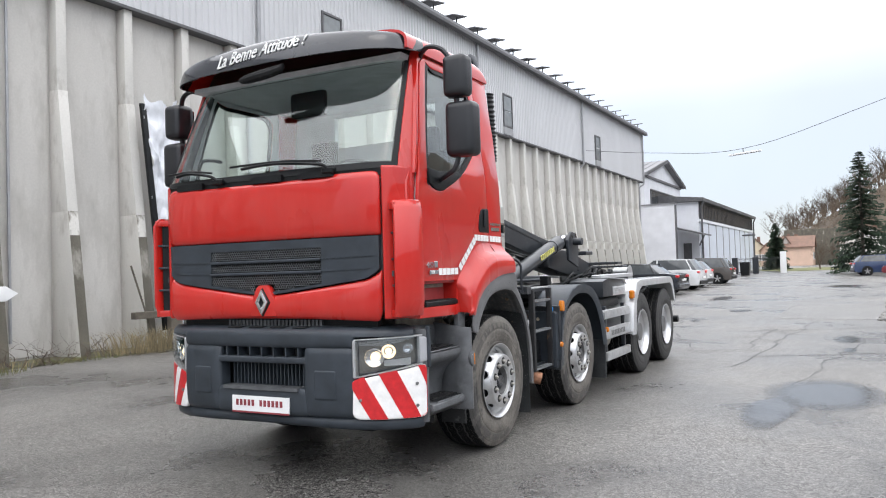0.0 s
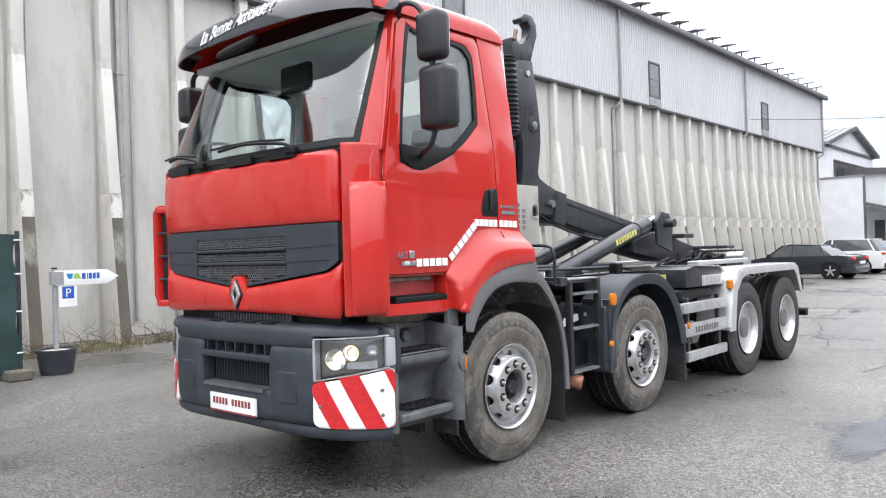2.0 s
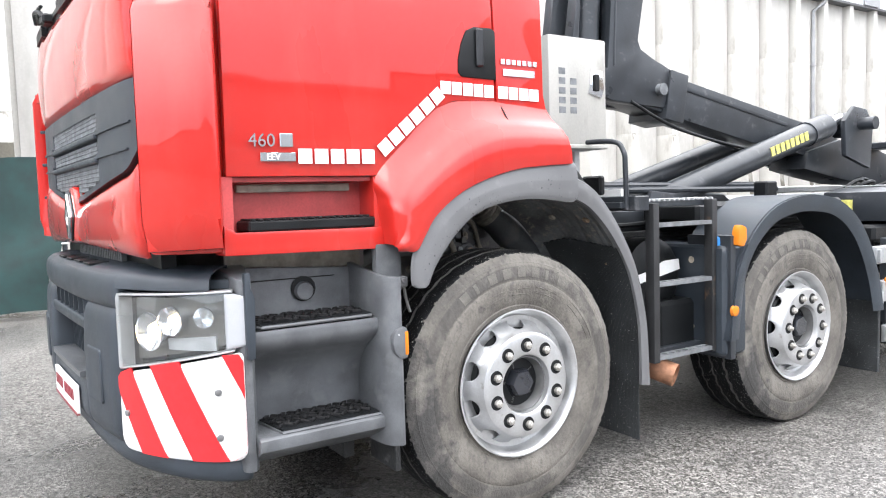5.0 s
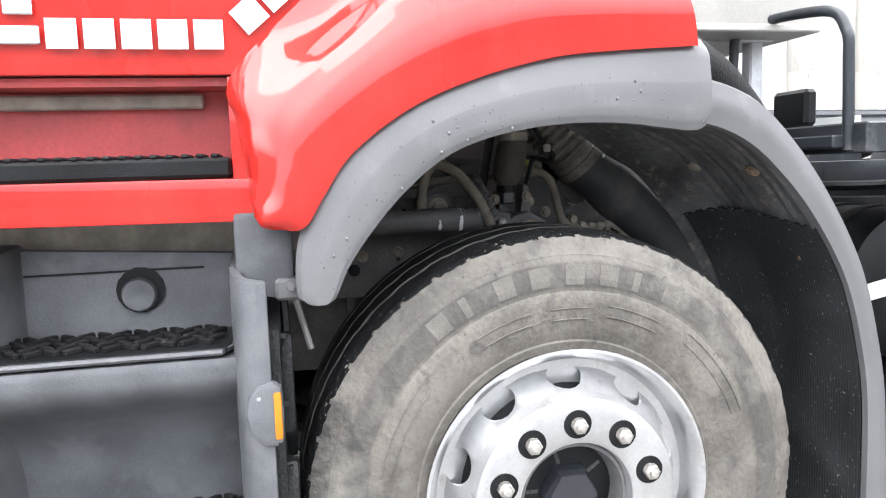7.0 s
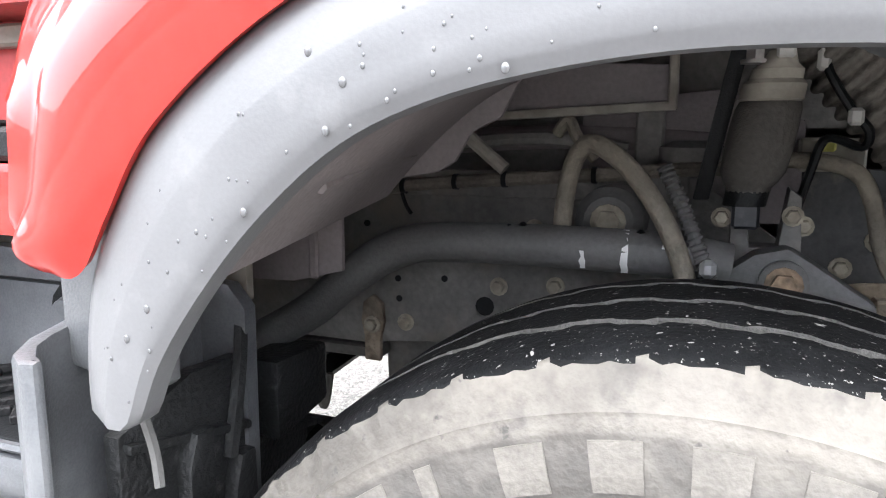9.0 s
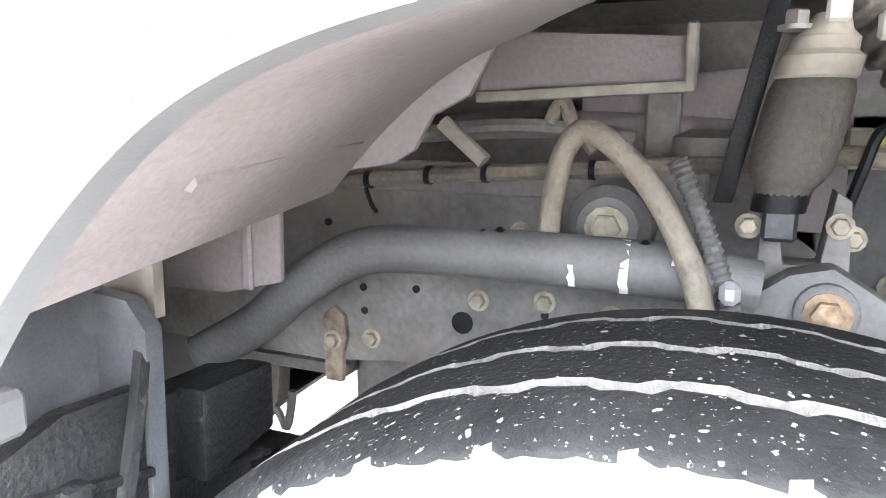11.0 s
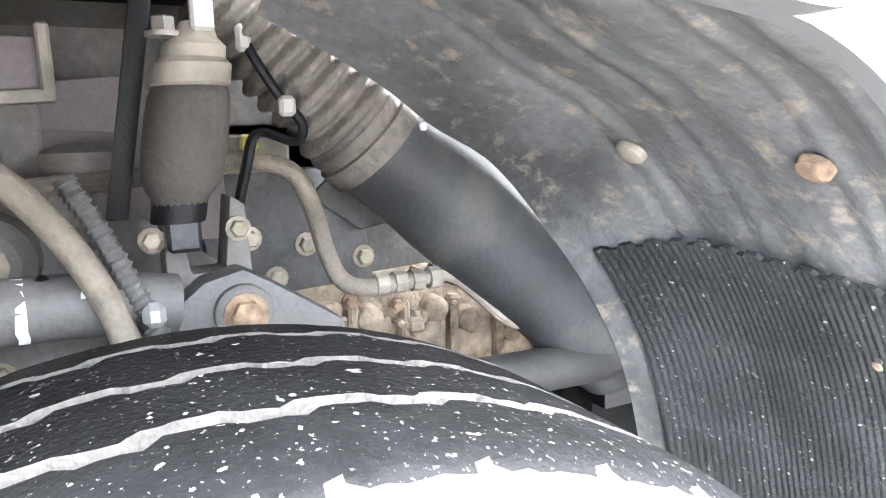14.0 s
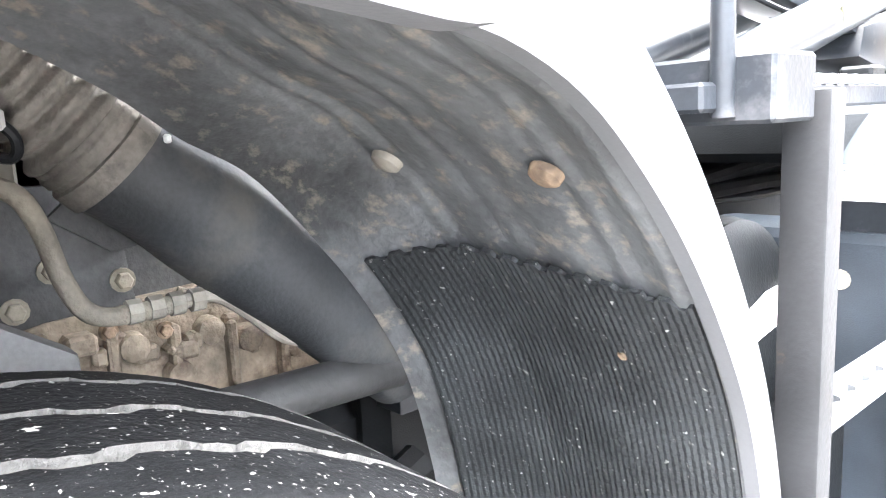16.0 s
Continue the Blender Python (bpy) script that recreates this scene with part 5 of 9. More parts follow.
REFLECTOR = material("pale_side_reflector", (0.42, 0.43, 0.45), 0.35, vary=0.08, fine=300, bump=0.2)
BOWL = material("lamp_inside", (0.20, 0.195, 0.185), 0.20, metal=0.6, vary=0.2, scale=12, bump=0.05)
# ---- bumper, headlamps, marker boards ----
S_LAMP, S_TURN = BUMP.where(0.765), BUMP.where(1.165)
bumper = part("bumper", panel(BUMP, -S_LAMP, S_LAMP, 0.952, 1.075, 0.0, 0.10, 34, 3, 0.014, 0.035, crown=0.008), GREY_PLASTIC, truck, "dark grey moulded plastic front bumper", limit=60)
for s in (1, -1):
    flip = (lambda b: b) if s > 0 else mirrored
    part("bumper_side", flip(panel(BUMP, 0.385, S_LAMP + 0.004, 0.47, 0.966, 0.006, 0.10, 12, 8, 0.035, 0.06, crown=0.012)), GREY_PLASTIC, bumper, limit=60)
part("bumper_bar", panel(BUMP, -0.42, 0.42, 0.838, 0.885, 0.002, 0.08, 20, 2, 0.010, 0.018), GREY_PLASTIC, bumper, limit=60)
part("bumper_chin", panel(BUMP, -0.42, 0.42, 0.47, 0.665, 0.0, 0.10, 20, 4, 0.020, 0.04, crown=0.010), GREY_PLASTIC, bumper, limit=60)
for x in (-0.55, 0.57):
    part("bumper_cover", panel(BUMP, x - 0.085, x + 0.085, 0.60, 0.80, 0.024, 0.02, 6, 3, 0.006, 0.012, (0.015,) * 4), GREY_PLASTIC, bumper, limit=60)


def brow(u, v):
    """The bumper's top slopes back under the cab with a rounded front edge."""
    e = BUMP.where(1.12)
    q, nrm = BUMP.at((2 * u - 1) * e)
    off, z = ((0.004, 1.03), (0.0, 1.062), (-0.02, 1.082), (-0.06, 1.092), (-0.12, 1.098), (-0.17, 1.10), (-0.18, 1.04))[round(v * 6)]
    p = q + nrm * off
    p.z = z
    return p
part("bumper_brow", sheet(brow, 60, 6, 0.004), GREY_PLASTIC, bumper, limit=60)
for k in range(4):
    part("brow_slot", box(-0.33 + k * 0.2, -0.21 + k * 0.2, -1.465, -1.39, 1.088, 1.0985, 0.003), BLACK, bumper)
part("bumper_ledge", skin(BUMP, -0.34, 0.34, 0.645, 0.668, 0.02, 0.12, 20, 1), STEP_PLASTIC, bumper)
part("bumper_lip", panel(BUMP, -BUMP.where(1.17), BUMP.where(1.17), lambda u: 0.40 - 0.02 * abs(2 * u - 1), 0.475, -0.02, 0.12, 40, 3, 0.03, 0.04), GREY_PLASTIC, bumper, limit=60)
part("bumper_top", skin(BUMP, -S_TURN, S_TURN, 1.03, 1.06, -0.06, 0.25, 40, 1), GREY_PLASTIC, bumper)
part("bumper_core", skin(BUMP, -S_TURN, S_TURN, 0.42, 1.02, -0.13, 0.10, 40, 1), BLACK, bumper)
for k in range(20):
    x = -0.32 + k * 0.034
    part("grille_bar", box(x, x + 0.008, -1.425, -1.385, 0.67, 0.835), GREY_PLASTIC, bumper, smooth=False)
for k in range(7):
    x = -0.33 + k * 0.11
    part("grille_rib", box(x, x + 0.01, -1.485, -1.39, 0.885, 0.955), GREY_PLASTIC, bumper, smooth=False)
# undertray, sump and springs: unseen, added to block light under the truck
part("undertray", box(-0.86, 0.86, -1.36, -1.18, 0.375, 0.395, 0.004), BLACK, truck)
part("engine_sump", box(-0.34, 0.34, -0.58, 0.78, 0.32, 0.74, 0.05), BLACK, truck)
for x in (-0.46, 0.46):
    part("leaf_spring", tube([(x, -0.78, 0.60), (x, -0.4, 0.47), (x, 0.0, 0.43), (x, 0.4, 0.47), (x, 0.78, 0.62)], 0.04, 8), BLACK, truck)
    part("leaf_spring", tube([(x, 1.18, 0.60), (x, 1.6, 0.47), (x, 1.96, 0.43), (x, 2.35, 0.47), (x, 2.75, 0.62)], 0.04, 8), BLACK, truck)
    part("leaf_spring", tube([(x, 4.3, 0.42), (x, 4.7, 0.40), (x, 5.1, 0.38), (x, 5.5, 0.40), (x, 5.9, 0.42)], 0.05, 8), BLACK, truck)
# black box carries the shade in the gap between bumper and cab
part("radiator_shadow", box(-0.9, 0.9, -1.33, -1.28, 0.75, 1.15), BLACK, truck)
bm = bmesh.new()
for k in range(26):
    box(-0.42 + k * 0.034, -0.40 + k * 0.034, -1.36, -1.34, 1.06, 1.14, bm=bm)
tagged(part("radiator_grille", bm, STEP_PLASTIC, truck, smooth=False), kind="stuff")
plate = part("name_plate", skin(BUMP, -0.245, 0.275, 0.485, 0.60, 0.028, 0.012, 12, 1), SIGN_WHITE, bumper, "white dealer plate with dark red lettering blocks")
for k, wd in enumerate((1, 1, 1, 1, 1, 0, 1, 1, 1, 1, 1, 1)):
    if wd:
        part("letter_bar", skin(BUMP, -0.205 + k * 0.0365, -0.183 + k * 0.0365, 0.530, 0.574, 0.0315, 0.003, 1, 1), PLATE_RED, plate, smooth=False)
part("plate_frame", skin(BUMP, -0.245, 0.275, 0.478, 0.49, 0.030, 0.012, 12, 1), PLATE_RED, plate)
for s in (1, -1):
    flip = (lambda b: b) if s > 0 else mirrored
    top = lambda u: 1.0 + 0.025 * u
    bot = lambda u: 0.755 + 0.085 * u
    lamp = part("headlamp", flip(skin(BUMP, S_LAMP, S_TURN, bot, top, -0.075, 0.05, 14, 3)), GREY_PLASTIC, truck, "lit headlamp behind clear glass with a silver edge")
    bm = panel(BUMP, S_LAMP - 0.010, S_LAMP + 0.014, 0.748, 1.012, 0.008, 0.05, 2, 4, 0.006, 0.010, (0.01, 0, 0, 0.02))
    panel(BUMP, S_LAMP, S_TURN - 0.03, lambda u: 1.005 + 0.018 * u, lambda u: 1.013 + 0.018 * u, 0.007, 0.05, 12, 1, 0.003, 0.004, bm=bm)
    panel(BUMP, S_LAMP, S_TURN - 0.03, lambda u: 0.748 + 0.082 * u, lambda u: 0.754 + 0.082 * u, 0.005, 0.05, 12, 1, 0.002, 0.003, bm=bm)
    part("headlamp_edge", flip(bm), STEEL_LIGHT, lamp, limit=60)
    part("side_reflector", flip(panel(BUMP, BUMP.where(1.145), BUMP.where(1.145) + 0.085, lambda u: 0.835 + 0.01 * u, lambda u: 1.022 - 0.01 * u, 0.006, 0.03, 5, 4, 0.008, 0.015, (0.004, 0.03, 0.03, 0.004))), REFLECTOR, lamp, limit=60)
    part("lamp_post", flip(prism([(-1.155, 0.80), (-1.128, 0.80), (-1.122, 1.0), (-1.135, 1.035), (-1.135, 1.085), (-1.155, 1.085)], 1.165, 1.19, "x", 0.006)), GREY_PLASTIC, lamp)
    part("headlamp_bowl", flip(skin(BUMP, S_LAMP + 0.02, BUMP.where(1.14), lambda u: 0.775 + 0.07 * u, lambda u: 0.99 + 0.02 * u, -0.055, 0.012, 14, 2)), BOWL, lamp)
    for sx, rad, zz, mt in ((0.135, 0.066, 0.885, CHROME), (0.235, 0.050, 0.925, CHROME), (0.37, 0.035, 0.94, CHROME)):
        q, nrm = BUMP.at(S_LAMP + sx)
        rot = Vector((1, 0, 0)).rotation_difference(nrm).to_matrix().to_4x4()
        mtx = Matrix.Translation(q + nrm * -0.05 + Vector((0, 0, zz))) @ rot
        ring = part("reflector_ring", flip(lathe([(0.0, 0.0001), (0.001, rad * 0.25), (0.006, rad * 0.65), (0.028, rad), (0.032, rad * 0.97), (-0.004, rad * 0.9)], 28, m=mtx)), mt, lamp)
        part("bulb", flip(lathe([(0.0, 0.0001), (0.006, rad * 0.42), (0.016, rad * 0.36), (0.024, 0.002)], 20, m=mtx)), LAMP_LIT if sx < 0.3 else LENS, lamp)
    part("turn_reflector", flip(skin(BUMP, S_LAMP + 0.20, S_LAMP + 0.40, 0.825, lambda u: 0.862 + 0.012 * u, -0.045, 0.015, 6, 1)), STEEL_LIGHT, lamp)
    part("headlamp_glass", flip(skin(BUMP, S_LAMP + 0.01, BUMP.where(1.145), lambda u: 0.765 + 0.07 * u, lambda u: 1.0 + 0.022 * u, 0.006, 0.004, 16, 4, crown=0.01)), LENS, lamp)
    L = S_TURN - S_LAMP + 0.02
    lo, hi = 0.465, lambda u: 0.735 + 0.09 * u
    rad = (0.06, 0.04, 0.012, 0.02)
    board = part("marker_board", flip(panel(BUMP, S_LAMP - 0.02, S_TURN, lo, hi, 0.006, 0.03, 14, 6, 0.010, 0.018, rad)), WHITE_TAPE, truck, "white board with red slanting stripes", limit=60)
    for t0, t1 in ((-0.06, 0.165), (0.355, 0.585), (0.865, 1.10)):
        def edge(f, L=L):
            def g(v):
                d = min(v, 1 - v) * 0.31
                a, b = corner_inset(d, rad[0] if v < 0.5 else rad[3]), corner_inset(d, rad[1] if v < 0.5 else rad[2])
                return S_LAMP - 0.02 + min(L - 0.006 - b, max(0.006 + a, (f + 0.30 * (1 - v)) * L))
            return g
        if min(1, t1) - max(0, t0) < 0.05:
            continue
        at = lambda u, t0=t0, t1=t1: hi(min(1, max(0, t0 + 0.15 + (t1 - t0) * u)))
        part("red_stripe", flip(skin(BUMP, edge(t0), edge(t1), lo + 0.004, lambda u, at=at: at(u) - 0.004, 0.0085, 0.006, 8, 14)), RED_TAPE, board)
    for sx, zz in ((0.06, 0.60), (L - 0.085, 0.55), (L - 0.085, 0.70)):
        q, nrm = BUMP.at(S_LAMP - 0.02 + sx)
        rot = Vector((1, 0, 0)).rotation_difference(nrm).to_matrix().to_4x4()
        part("rivet", flip(lathe([(0, 0.011), (0.008, 0.011), (0.010, 0.007)], 10, m=Matrix.Translation(q + nrm * 0.008 + Vector((0, 0, zz))) @ rot)), RIM_DARK, board)

# ---- wheels ----
R_TYRE, R_RIM = 0.545, 0.300
OUTER_WALL = [(-0.040, 0.288), (-0.020, 0.300), (-0.014, 0.318), (-0.016, 0.322), (-0.005, 0.345), (-0.002, 0.362), (0.0, 0.380), (0.0005, 0.400), (0.0, 0.420), (-0.003, 0.424), (-0.002, 0.437), (-0.002, 0.450), (-0.005, 0.467), (-0.0078, 0.480), (-0.0076, 0.483), (-0.0096, 0.486), (-0.0096, 0.490), (-0.0118, 0.493), (-0.0119, 0.497), (-0.015, 0.500)]


def wall_x(r):
    for (x, a), (y, b) in zip(OUTER_WALL, OUTER_WALL[1:]):
        if r <= b:
            return x + (y - x) * (r - a) / (b - a)
    return -0.015


def tyre_mesh(periods=43, step=8):
    """Carcass with three stepped grooves, notched shoulders and ribbed side walls. The outer side is +x, from x = 0 inwards."""
    bm = bmesh.new()
    rnd = random.Random(2)
    n = periods * step
    outer = OUTER_WALL
    weave = (0.0052, 0.0040, 0.0030, 0.0026, -0.0030, -0.0040, -0.0048, -0.0042)
    rings, dusty = [], []
    lug = [rnd.uniform(-0.0016, 0.0016) for _ in range(n)]
    for k in range(n):
        a = 2 * math.pi * (k + 2.4) / n
        ph = k % step
        block = (k // step * 5 + ph) % 11 < 6
        out = (0.011 if ph == 0 else 0.0035 if ph in (3, 6) else 0.0) + (0.002 if block else 0.0)
        sh = [(-0.018 + lug[k] * 0.3, 0.508 + lug[k] * 0.4), (-0.026 - out * 0.4 + lug[k] * 1.2, 0.5305 + out * 0.25 + lug[k] * 0.9), (-0.031 - out * 0.3 + lug[k] * 0.5, 0.5345 + out * 0.15), (-0.044 - out * 0.2 + lug[k] * 0.4, 0.5405)]
        dusty.append(ph == 0)
        tread = []
        for g, gx in enumerate((-0.104, -0.187, -0.265)):
            q = (ph + 3 * g) % step
            w = (0.0080, 0.0060, 0.0042)[g] + 0.0011 * math.sin(k * 2.3 + g) + lug[(k + 37 * g) % n] * 0.5
            x = gx + weave[q]
            far = 0.0075 if q == 0 else 0.003 if q == 4 else 0.0
            tread += [(x + w, 0.545), (x + w * 0.7, 0.533), (x - w * 0.7 - far, 0.533), (x - w - far, 0.545)]
        inner = [(-0.362 - x, r) for x, r in reversed(outer)]
        shi = [(-0.362 - x, r) for x, r in reversed(sh)]
        rings.append([bm.verts.new((x, r * math.cos(a), r * math.sin(a))) for x, r in outer + sh + tread + shi + inner])
    m = len(rings[0])
    no, ns = len(outer), 4
    for k in range(n):
        a, b = rings[k], rings[(k + 1) % n]
        for i in range(m - 1):
            f = bm.faces.new((a[i], a[i + 1], b[i + 1], b[i]))
            j = i - (no + ns)
            if i <= no or i >= m - 1 - no:
                f.material_index = 0
            elif i == no + 1:
                f.material_index = 0 if dusty[k] else 1
            elif 0 <= j < 12 and j % 4 < 3:
                f.material_index = 2
            else:
                f.material_index = 1
    return bm


def steer_rim():
    prof = [(-0.050, 0.286), (-0.012, 0.294), (-0.002, 0.304), (0.002, 0.306), (0.003, 0.300), (-0.006, 0.288), (-0.028, 0.279), (-0.070, 0.270), (-0.085, 0.262), (-0.10, 0.262)]
    return lathe(prof, 72)


def disc_x(r):
    xs = [(0.0, 0.01), (0.116, 0.010), (0.121, 0.030), (0.130, 0.036), (0.202, 0.036), (0.213, 0.030), (0.222, 0.010), (0.240, -0.028), (0.264, -0.060), (0.27, -0.07)]
    for (a, x), (b, y) in zip(xs, xs[1:]):
        if r <= b:
            return x + (y - x) * (r - a) / (b - a)
    return -0.07


def ring_pts(r, n=72, ph=0.0):
    return [(r * math.cos(2 * math.pi * k / n + ph), r * math.sin(2 * math.pi * k / n + ph)) for k in range(n)]


def steer_disc():
    bm = bmesh.new()
    rr = [0.116, 0.121, 0.130, 0.150, 0.175, 0.202, 0.208, 0.213, 0.222]
    n = 80
    rings = [[bm.verts.new((disc_x(r), r * math.cos(2 * math.pi * k / n), r * math.sin(2 * math.pi * k / n))) for k in range(n)] for r in rr]
    for a, b in zip(rings, rings[1:]):
        for k in range(n):
            bm.faces.new((a[k], a[(k + 1) % n], b[(k + 1) % n], b[k]))
    holes = []
    for k in range(10):
        c = 2 * math.pi * (k + 0.5) / 10
        holes.append([((0.2430 + 0.0195 * math.cos(t)) * math.cos(c + 0.160 * math.sin(t)), (0.2430 + 0.0195 * math.cos(t)) * math.sin(c + 0.160 * math.sin(t))) for t in (2 * math.pi * j / 16 for j in range(16))])
    own = prism(ring_pts(0.264, 80), 0, -0.01, "x", holes=[ring_pts(0.222, 80)] + holes)
    for v in own.verts:
        v.co.x += disc_x(math.hypot(v.co.y, v.co.z))
    return merge(bm, own)


def build_wheel(name, rear=False):
    # shade inside the wheel is put into the core's black
    wheel = part(name, lathe([(-0.30, 0.20), (-0.29, 0.23), (-0.15, 0.24), (-0.14, 0.10)], 36), BLACK, truck)
    ty = part("tyre", tyre_mesh(), [SIDEWALL_REAR if rear else SIDEWALL, TREAD, GROOVE], wheel, "worn black truck tyre, dusty on its side", limit=40)
    if not rear:
        for k in range(8):
            bm = bmesh.new()
            a0 = radians(128 - k * 9.3)
            wd = 0.040 if k != 1 and k != 6 else 0.016
            ring = []
            for j in range(5):
                a = a0 - wd * j / 4 / 0.457
                ring.append([bm.verts.new((wall_x(r) + 0.0016, r * math.cos(a), r * math.sin(a))) for r in (0.437, 0.450, 0.464, 0.477)])
            for a, b in zip(ring, ring[1:]):
                for i in range(3):
                    bm.faces.new((a[i], a[i + 1], b[i + 1], b[i]))
            own = bmesh.ops.extrude_face_region(bm, geom=bm.faces[:])
            bmesh.ops.translate(bm, vec=(-0.004, 0, 0), verts=[g for g in own["geom"] if isinstance(g, bmesh.types.BMVert)])
            part("letter_bar", bm, LETTERING, ty, smooth=False)
        for a0, a1, r in ((60, 78, 0.375), (84, 96, 0.368), (102, 120, 0.37), (20, 50, 0.39), (140, 168, 0.38)):
            for rr in (r, r + 0.022):
                part("sidewall_ridge", tube([(0.001, rr * math.cos(radians(a)), rr * math.sin(radians(a))) for a in np.linspace(a0, a1, 7)], 0.0016, 5, smooth=False), SIDEWALL, ty)
        part("rim", steer_rim(), RIM, wheel, "silver painted steel rim")
        part("wheel_disc", steer_disc(), RIM, wheel)
        # black ring added behind the hand holes to paint their shade
        part("brake_drum", lathe([(-0.03, 0.19), (-0.035, 0.212), (-0.10, 0.262), (-0.16, 0.262)], 48), BLACK, wheel)
        nut = None
        for k in range(10):
            a = 2 * math.pi * k / 10 + math.pi / 2
            c = (0.036, 0.1625 * math.cos(a), 0.1625 * math.sin(a))
            if nut is None:
                # recess shade round the nut, drawn as a flat black disc
                b = lathe([(0.0, 0.0295), (0.0018, 0.029)], 22)
                ring = part("nut_seat", b, BLACK, wheel)
                b = hexbolt((0, 0, 0), 0.0165, 0.019, washer=False)
                lathe([(0.015, 0.009), (0.026, 0.009), (0.028, 0.006)], 10, b)
                nut = part("wheel_nut", b, NUT, wheel)
                nut.location = ring.location = c
            else:
                for o in (nut, ring):
                    d = o.copy()
                    scene.collection.objects.link(d)
                    d.location = c
        part("hub", lathe([(-0.08, 0.115), (0.012, 0.115), (0.014, 0.108), (-0.035, 0.098), (-0.05, 0.06), (-0.046, 0.05)], 40), RIM_DARK, wheel, "dark grey steel wheel hub")
        part("hub_cap", lathe([(-0.05, 0.066), (0.0, 0.060), (0.012, 0.052)], 6), VISOR, wheel, "black hexagonal hub cap")
        for k in range(5):
            a = 2 * math.pi * k / 5 + 0.6
            part("hub_rib", box(-0.048, -0.030, 0.055, 0.092, -0.006, 0.006, 0.002, None, Matrix.Rotation(a, 4, "X")), RIM_DARK, wheel)
    else:
        part("rim", lathe([(-0.06, 0.284), (-0.012, 0.294), (0.0, 0.305), (0.003, 0.300), (-0.008, 0.284), (-0.03, 0.272), (-0.10, 0.262), (-0.150, 0.255), (-0.165, 0.235), (-0.168, 0.13)], 64), RIM, wheel, "deep silver rim of a drive wheel")
        part("hub", lathe([(-0.17, 0.13), (-0.08, 0.125), (-0.04, 0.115), (-0.03, 0.07)], 32), RIM_DARK, wheel)
        for k in range(10):
            a = 2 * math.pi * k / 10
            part("wheel_nut", hexbolt((-0.166, 0.1675 * math.cos(a), 0.1675 * math.sin(a)), 0.016, 0.03), NUT, wheel)
    return wheel


AXLES = (-0.015, 1.955, 4.42, 5.77)
OUT = (1.18, 1.18, 1.215, 1.215)
w_front = build_wheel("front_wheel")
w_rear = build_wheel("drive_wheel", True)


def put_wheel(src, x, y, s, turn, steer=0.0):
    m = Matrix.Translation((s * x, y, 0.542)) @ Matrix.Rotation(radians(steer), 4, "Z") @ Matrix.Rotation(0 if s > 0 else math.pi, 4, "Z") @ Matrix.Rotation(radians(turn), 4, "X")
    if not src.get("set"):
        src.matrix_basis = m
        src["set"] = 1
    else:
        copy_thing(src, m)


for s in (1, -1):
    put_wheel(w_front, OUT[0], AXLES[0], s, 0 if s > 0 else 20)
    put_wheel(w_front, OUT[1], AXLES[1], s, 14)
for s in (1, -1):
    for k in (2, 3):
        put_wheel(w_rear, OUT[k], AXLES[k], s, 30 * k)
        put_wheel(w_rear, OUT[k] - 0.385, AXLES[k], s, 10 * k + 4)
bm = bmesh.new()
for k, y in enumerate(AXLES):
    tube([(-0.9, y, 0.53), (0.9, y, 0.53)], 0.075 if k < 2 else 0.11, 12, bm=bm, smooth=False)
    if k > 1:
        lathe([(-0.22, 0.10), (-0.1, 0.24), (0.1, 0.24), (0.22, 0.10)], 20, bm, Matrix.Translation((0, y, 0.53)))
part("axle", bm, FRAME, truck)

# ---- the front wheel arch: fender, mudguard, steps and what hangs behind them ----
GUARD = material("dirty_black_splash_guard", (0.017, 0.018, 0.019), 0.55, vary=0.4, scale=9, fine=120, bump=0.4, spots=(0.10, 0.10, 0.10), spot_scale=26, spot_at=0.66, spot_soft=0.06)
FRAME_DARK = material("dark_wet_beam", (0.05, 0.05, 0.05), 0.55, vary=0.3, scale=8, bump=0.2)
FIN = [(-0.492, 0.984), (-0.478, 0.995), (-0.452, 1.05), (-0.405, 1.115), (-0.345, 1.18), (-0.275, 1.235), (-0.20, 1.267), (-0.11, 1.286), (-0.02, 1.294), (0.08, 1.292), (0.16, 1.282), (0.215, 1.276), (0.242, 1.280), (0.256, 1.296)]
FOUT = [(-0.524, 0.984), (-0.537, 1.0), (-0.530, 1.085), (-0.497, 1.165), (-0.44, 1.245), (-0.33, 1.325), (-0.20, 1.378), (-0.06, 1.412), (0.06, 1.424), (0.16, 1.43), (0.235, 1.432), (0.256, 1.418)]
MIN = [(0.245, 1.300), (0.335, 1.285), (0.42, 1.245), (0.50, 1.175), (0.565, 1.10), (0.625, 1.01), (0.67, 0.92), (0.705, 0.80), (0.73, 0.65), (0.735, 0.40)]
MOUT = [(0.255, 1.40), (0.36, 1.378), (0.45, 1.335), (0.535, 1.25), (0.60, 1.165), (0.665, 1.06), (0.715, 0.955), (0.755, 0.82), (0.785, 0.66), (0.80, 0.39)]


def curve2(pts, n):
    line = spline([(0, y, z) for y, z in pts], 12)
    cum = [0.0]
    for a, b in zip(line, line[1:]):
        cum.append(cum[-1] + (b - a).length)

    def f(u):
        t = u * cum[-1]
        i = min(max(int(np.searchsorted(cum, t)), 1), len(line) - 1)
        return line[i - 1].lerp(line[i], (t - cum[i - 1]) / max(1e-9, cum[i] - cum[i - 1]))
    return f


fin, fout, mino, mout = curve2(FIN, 0), curve2(FOUT, 0), curve2(MIN, 0), curve2(MOUT, 0)
lino = curve2([(0.115, 1.392), (0.20, 1.358), (0.27, 1.325)] + MIN[1:], 0)


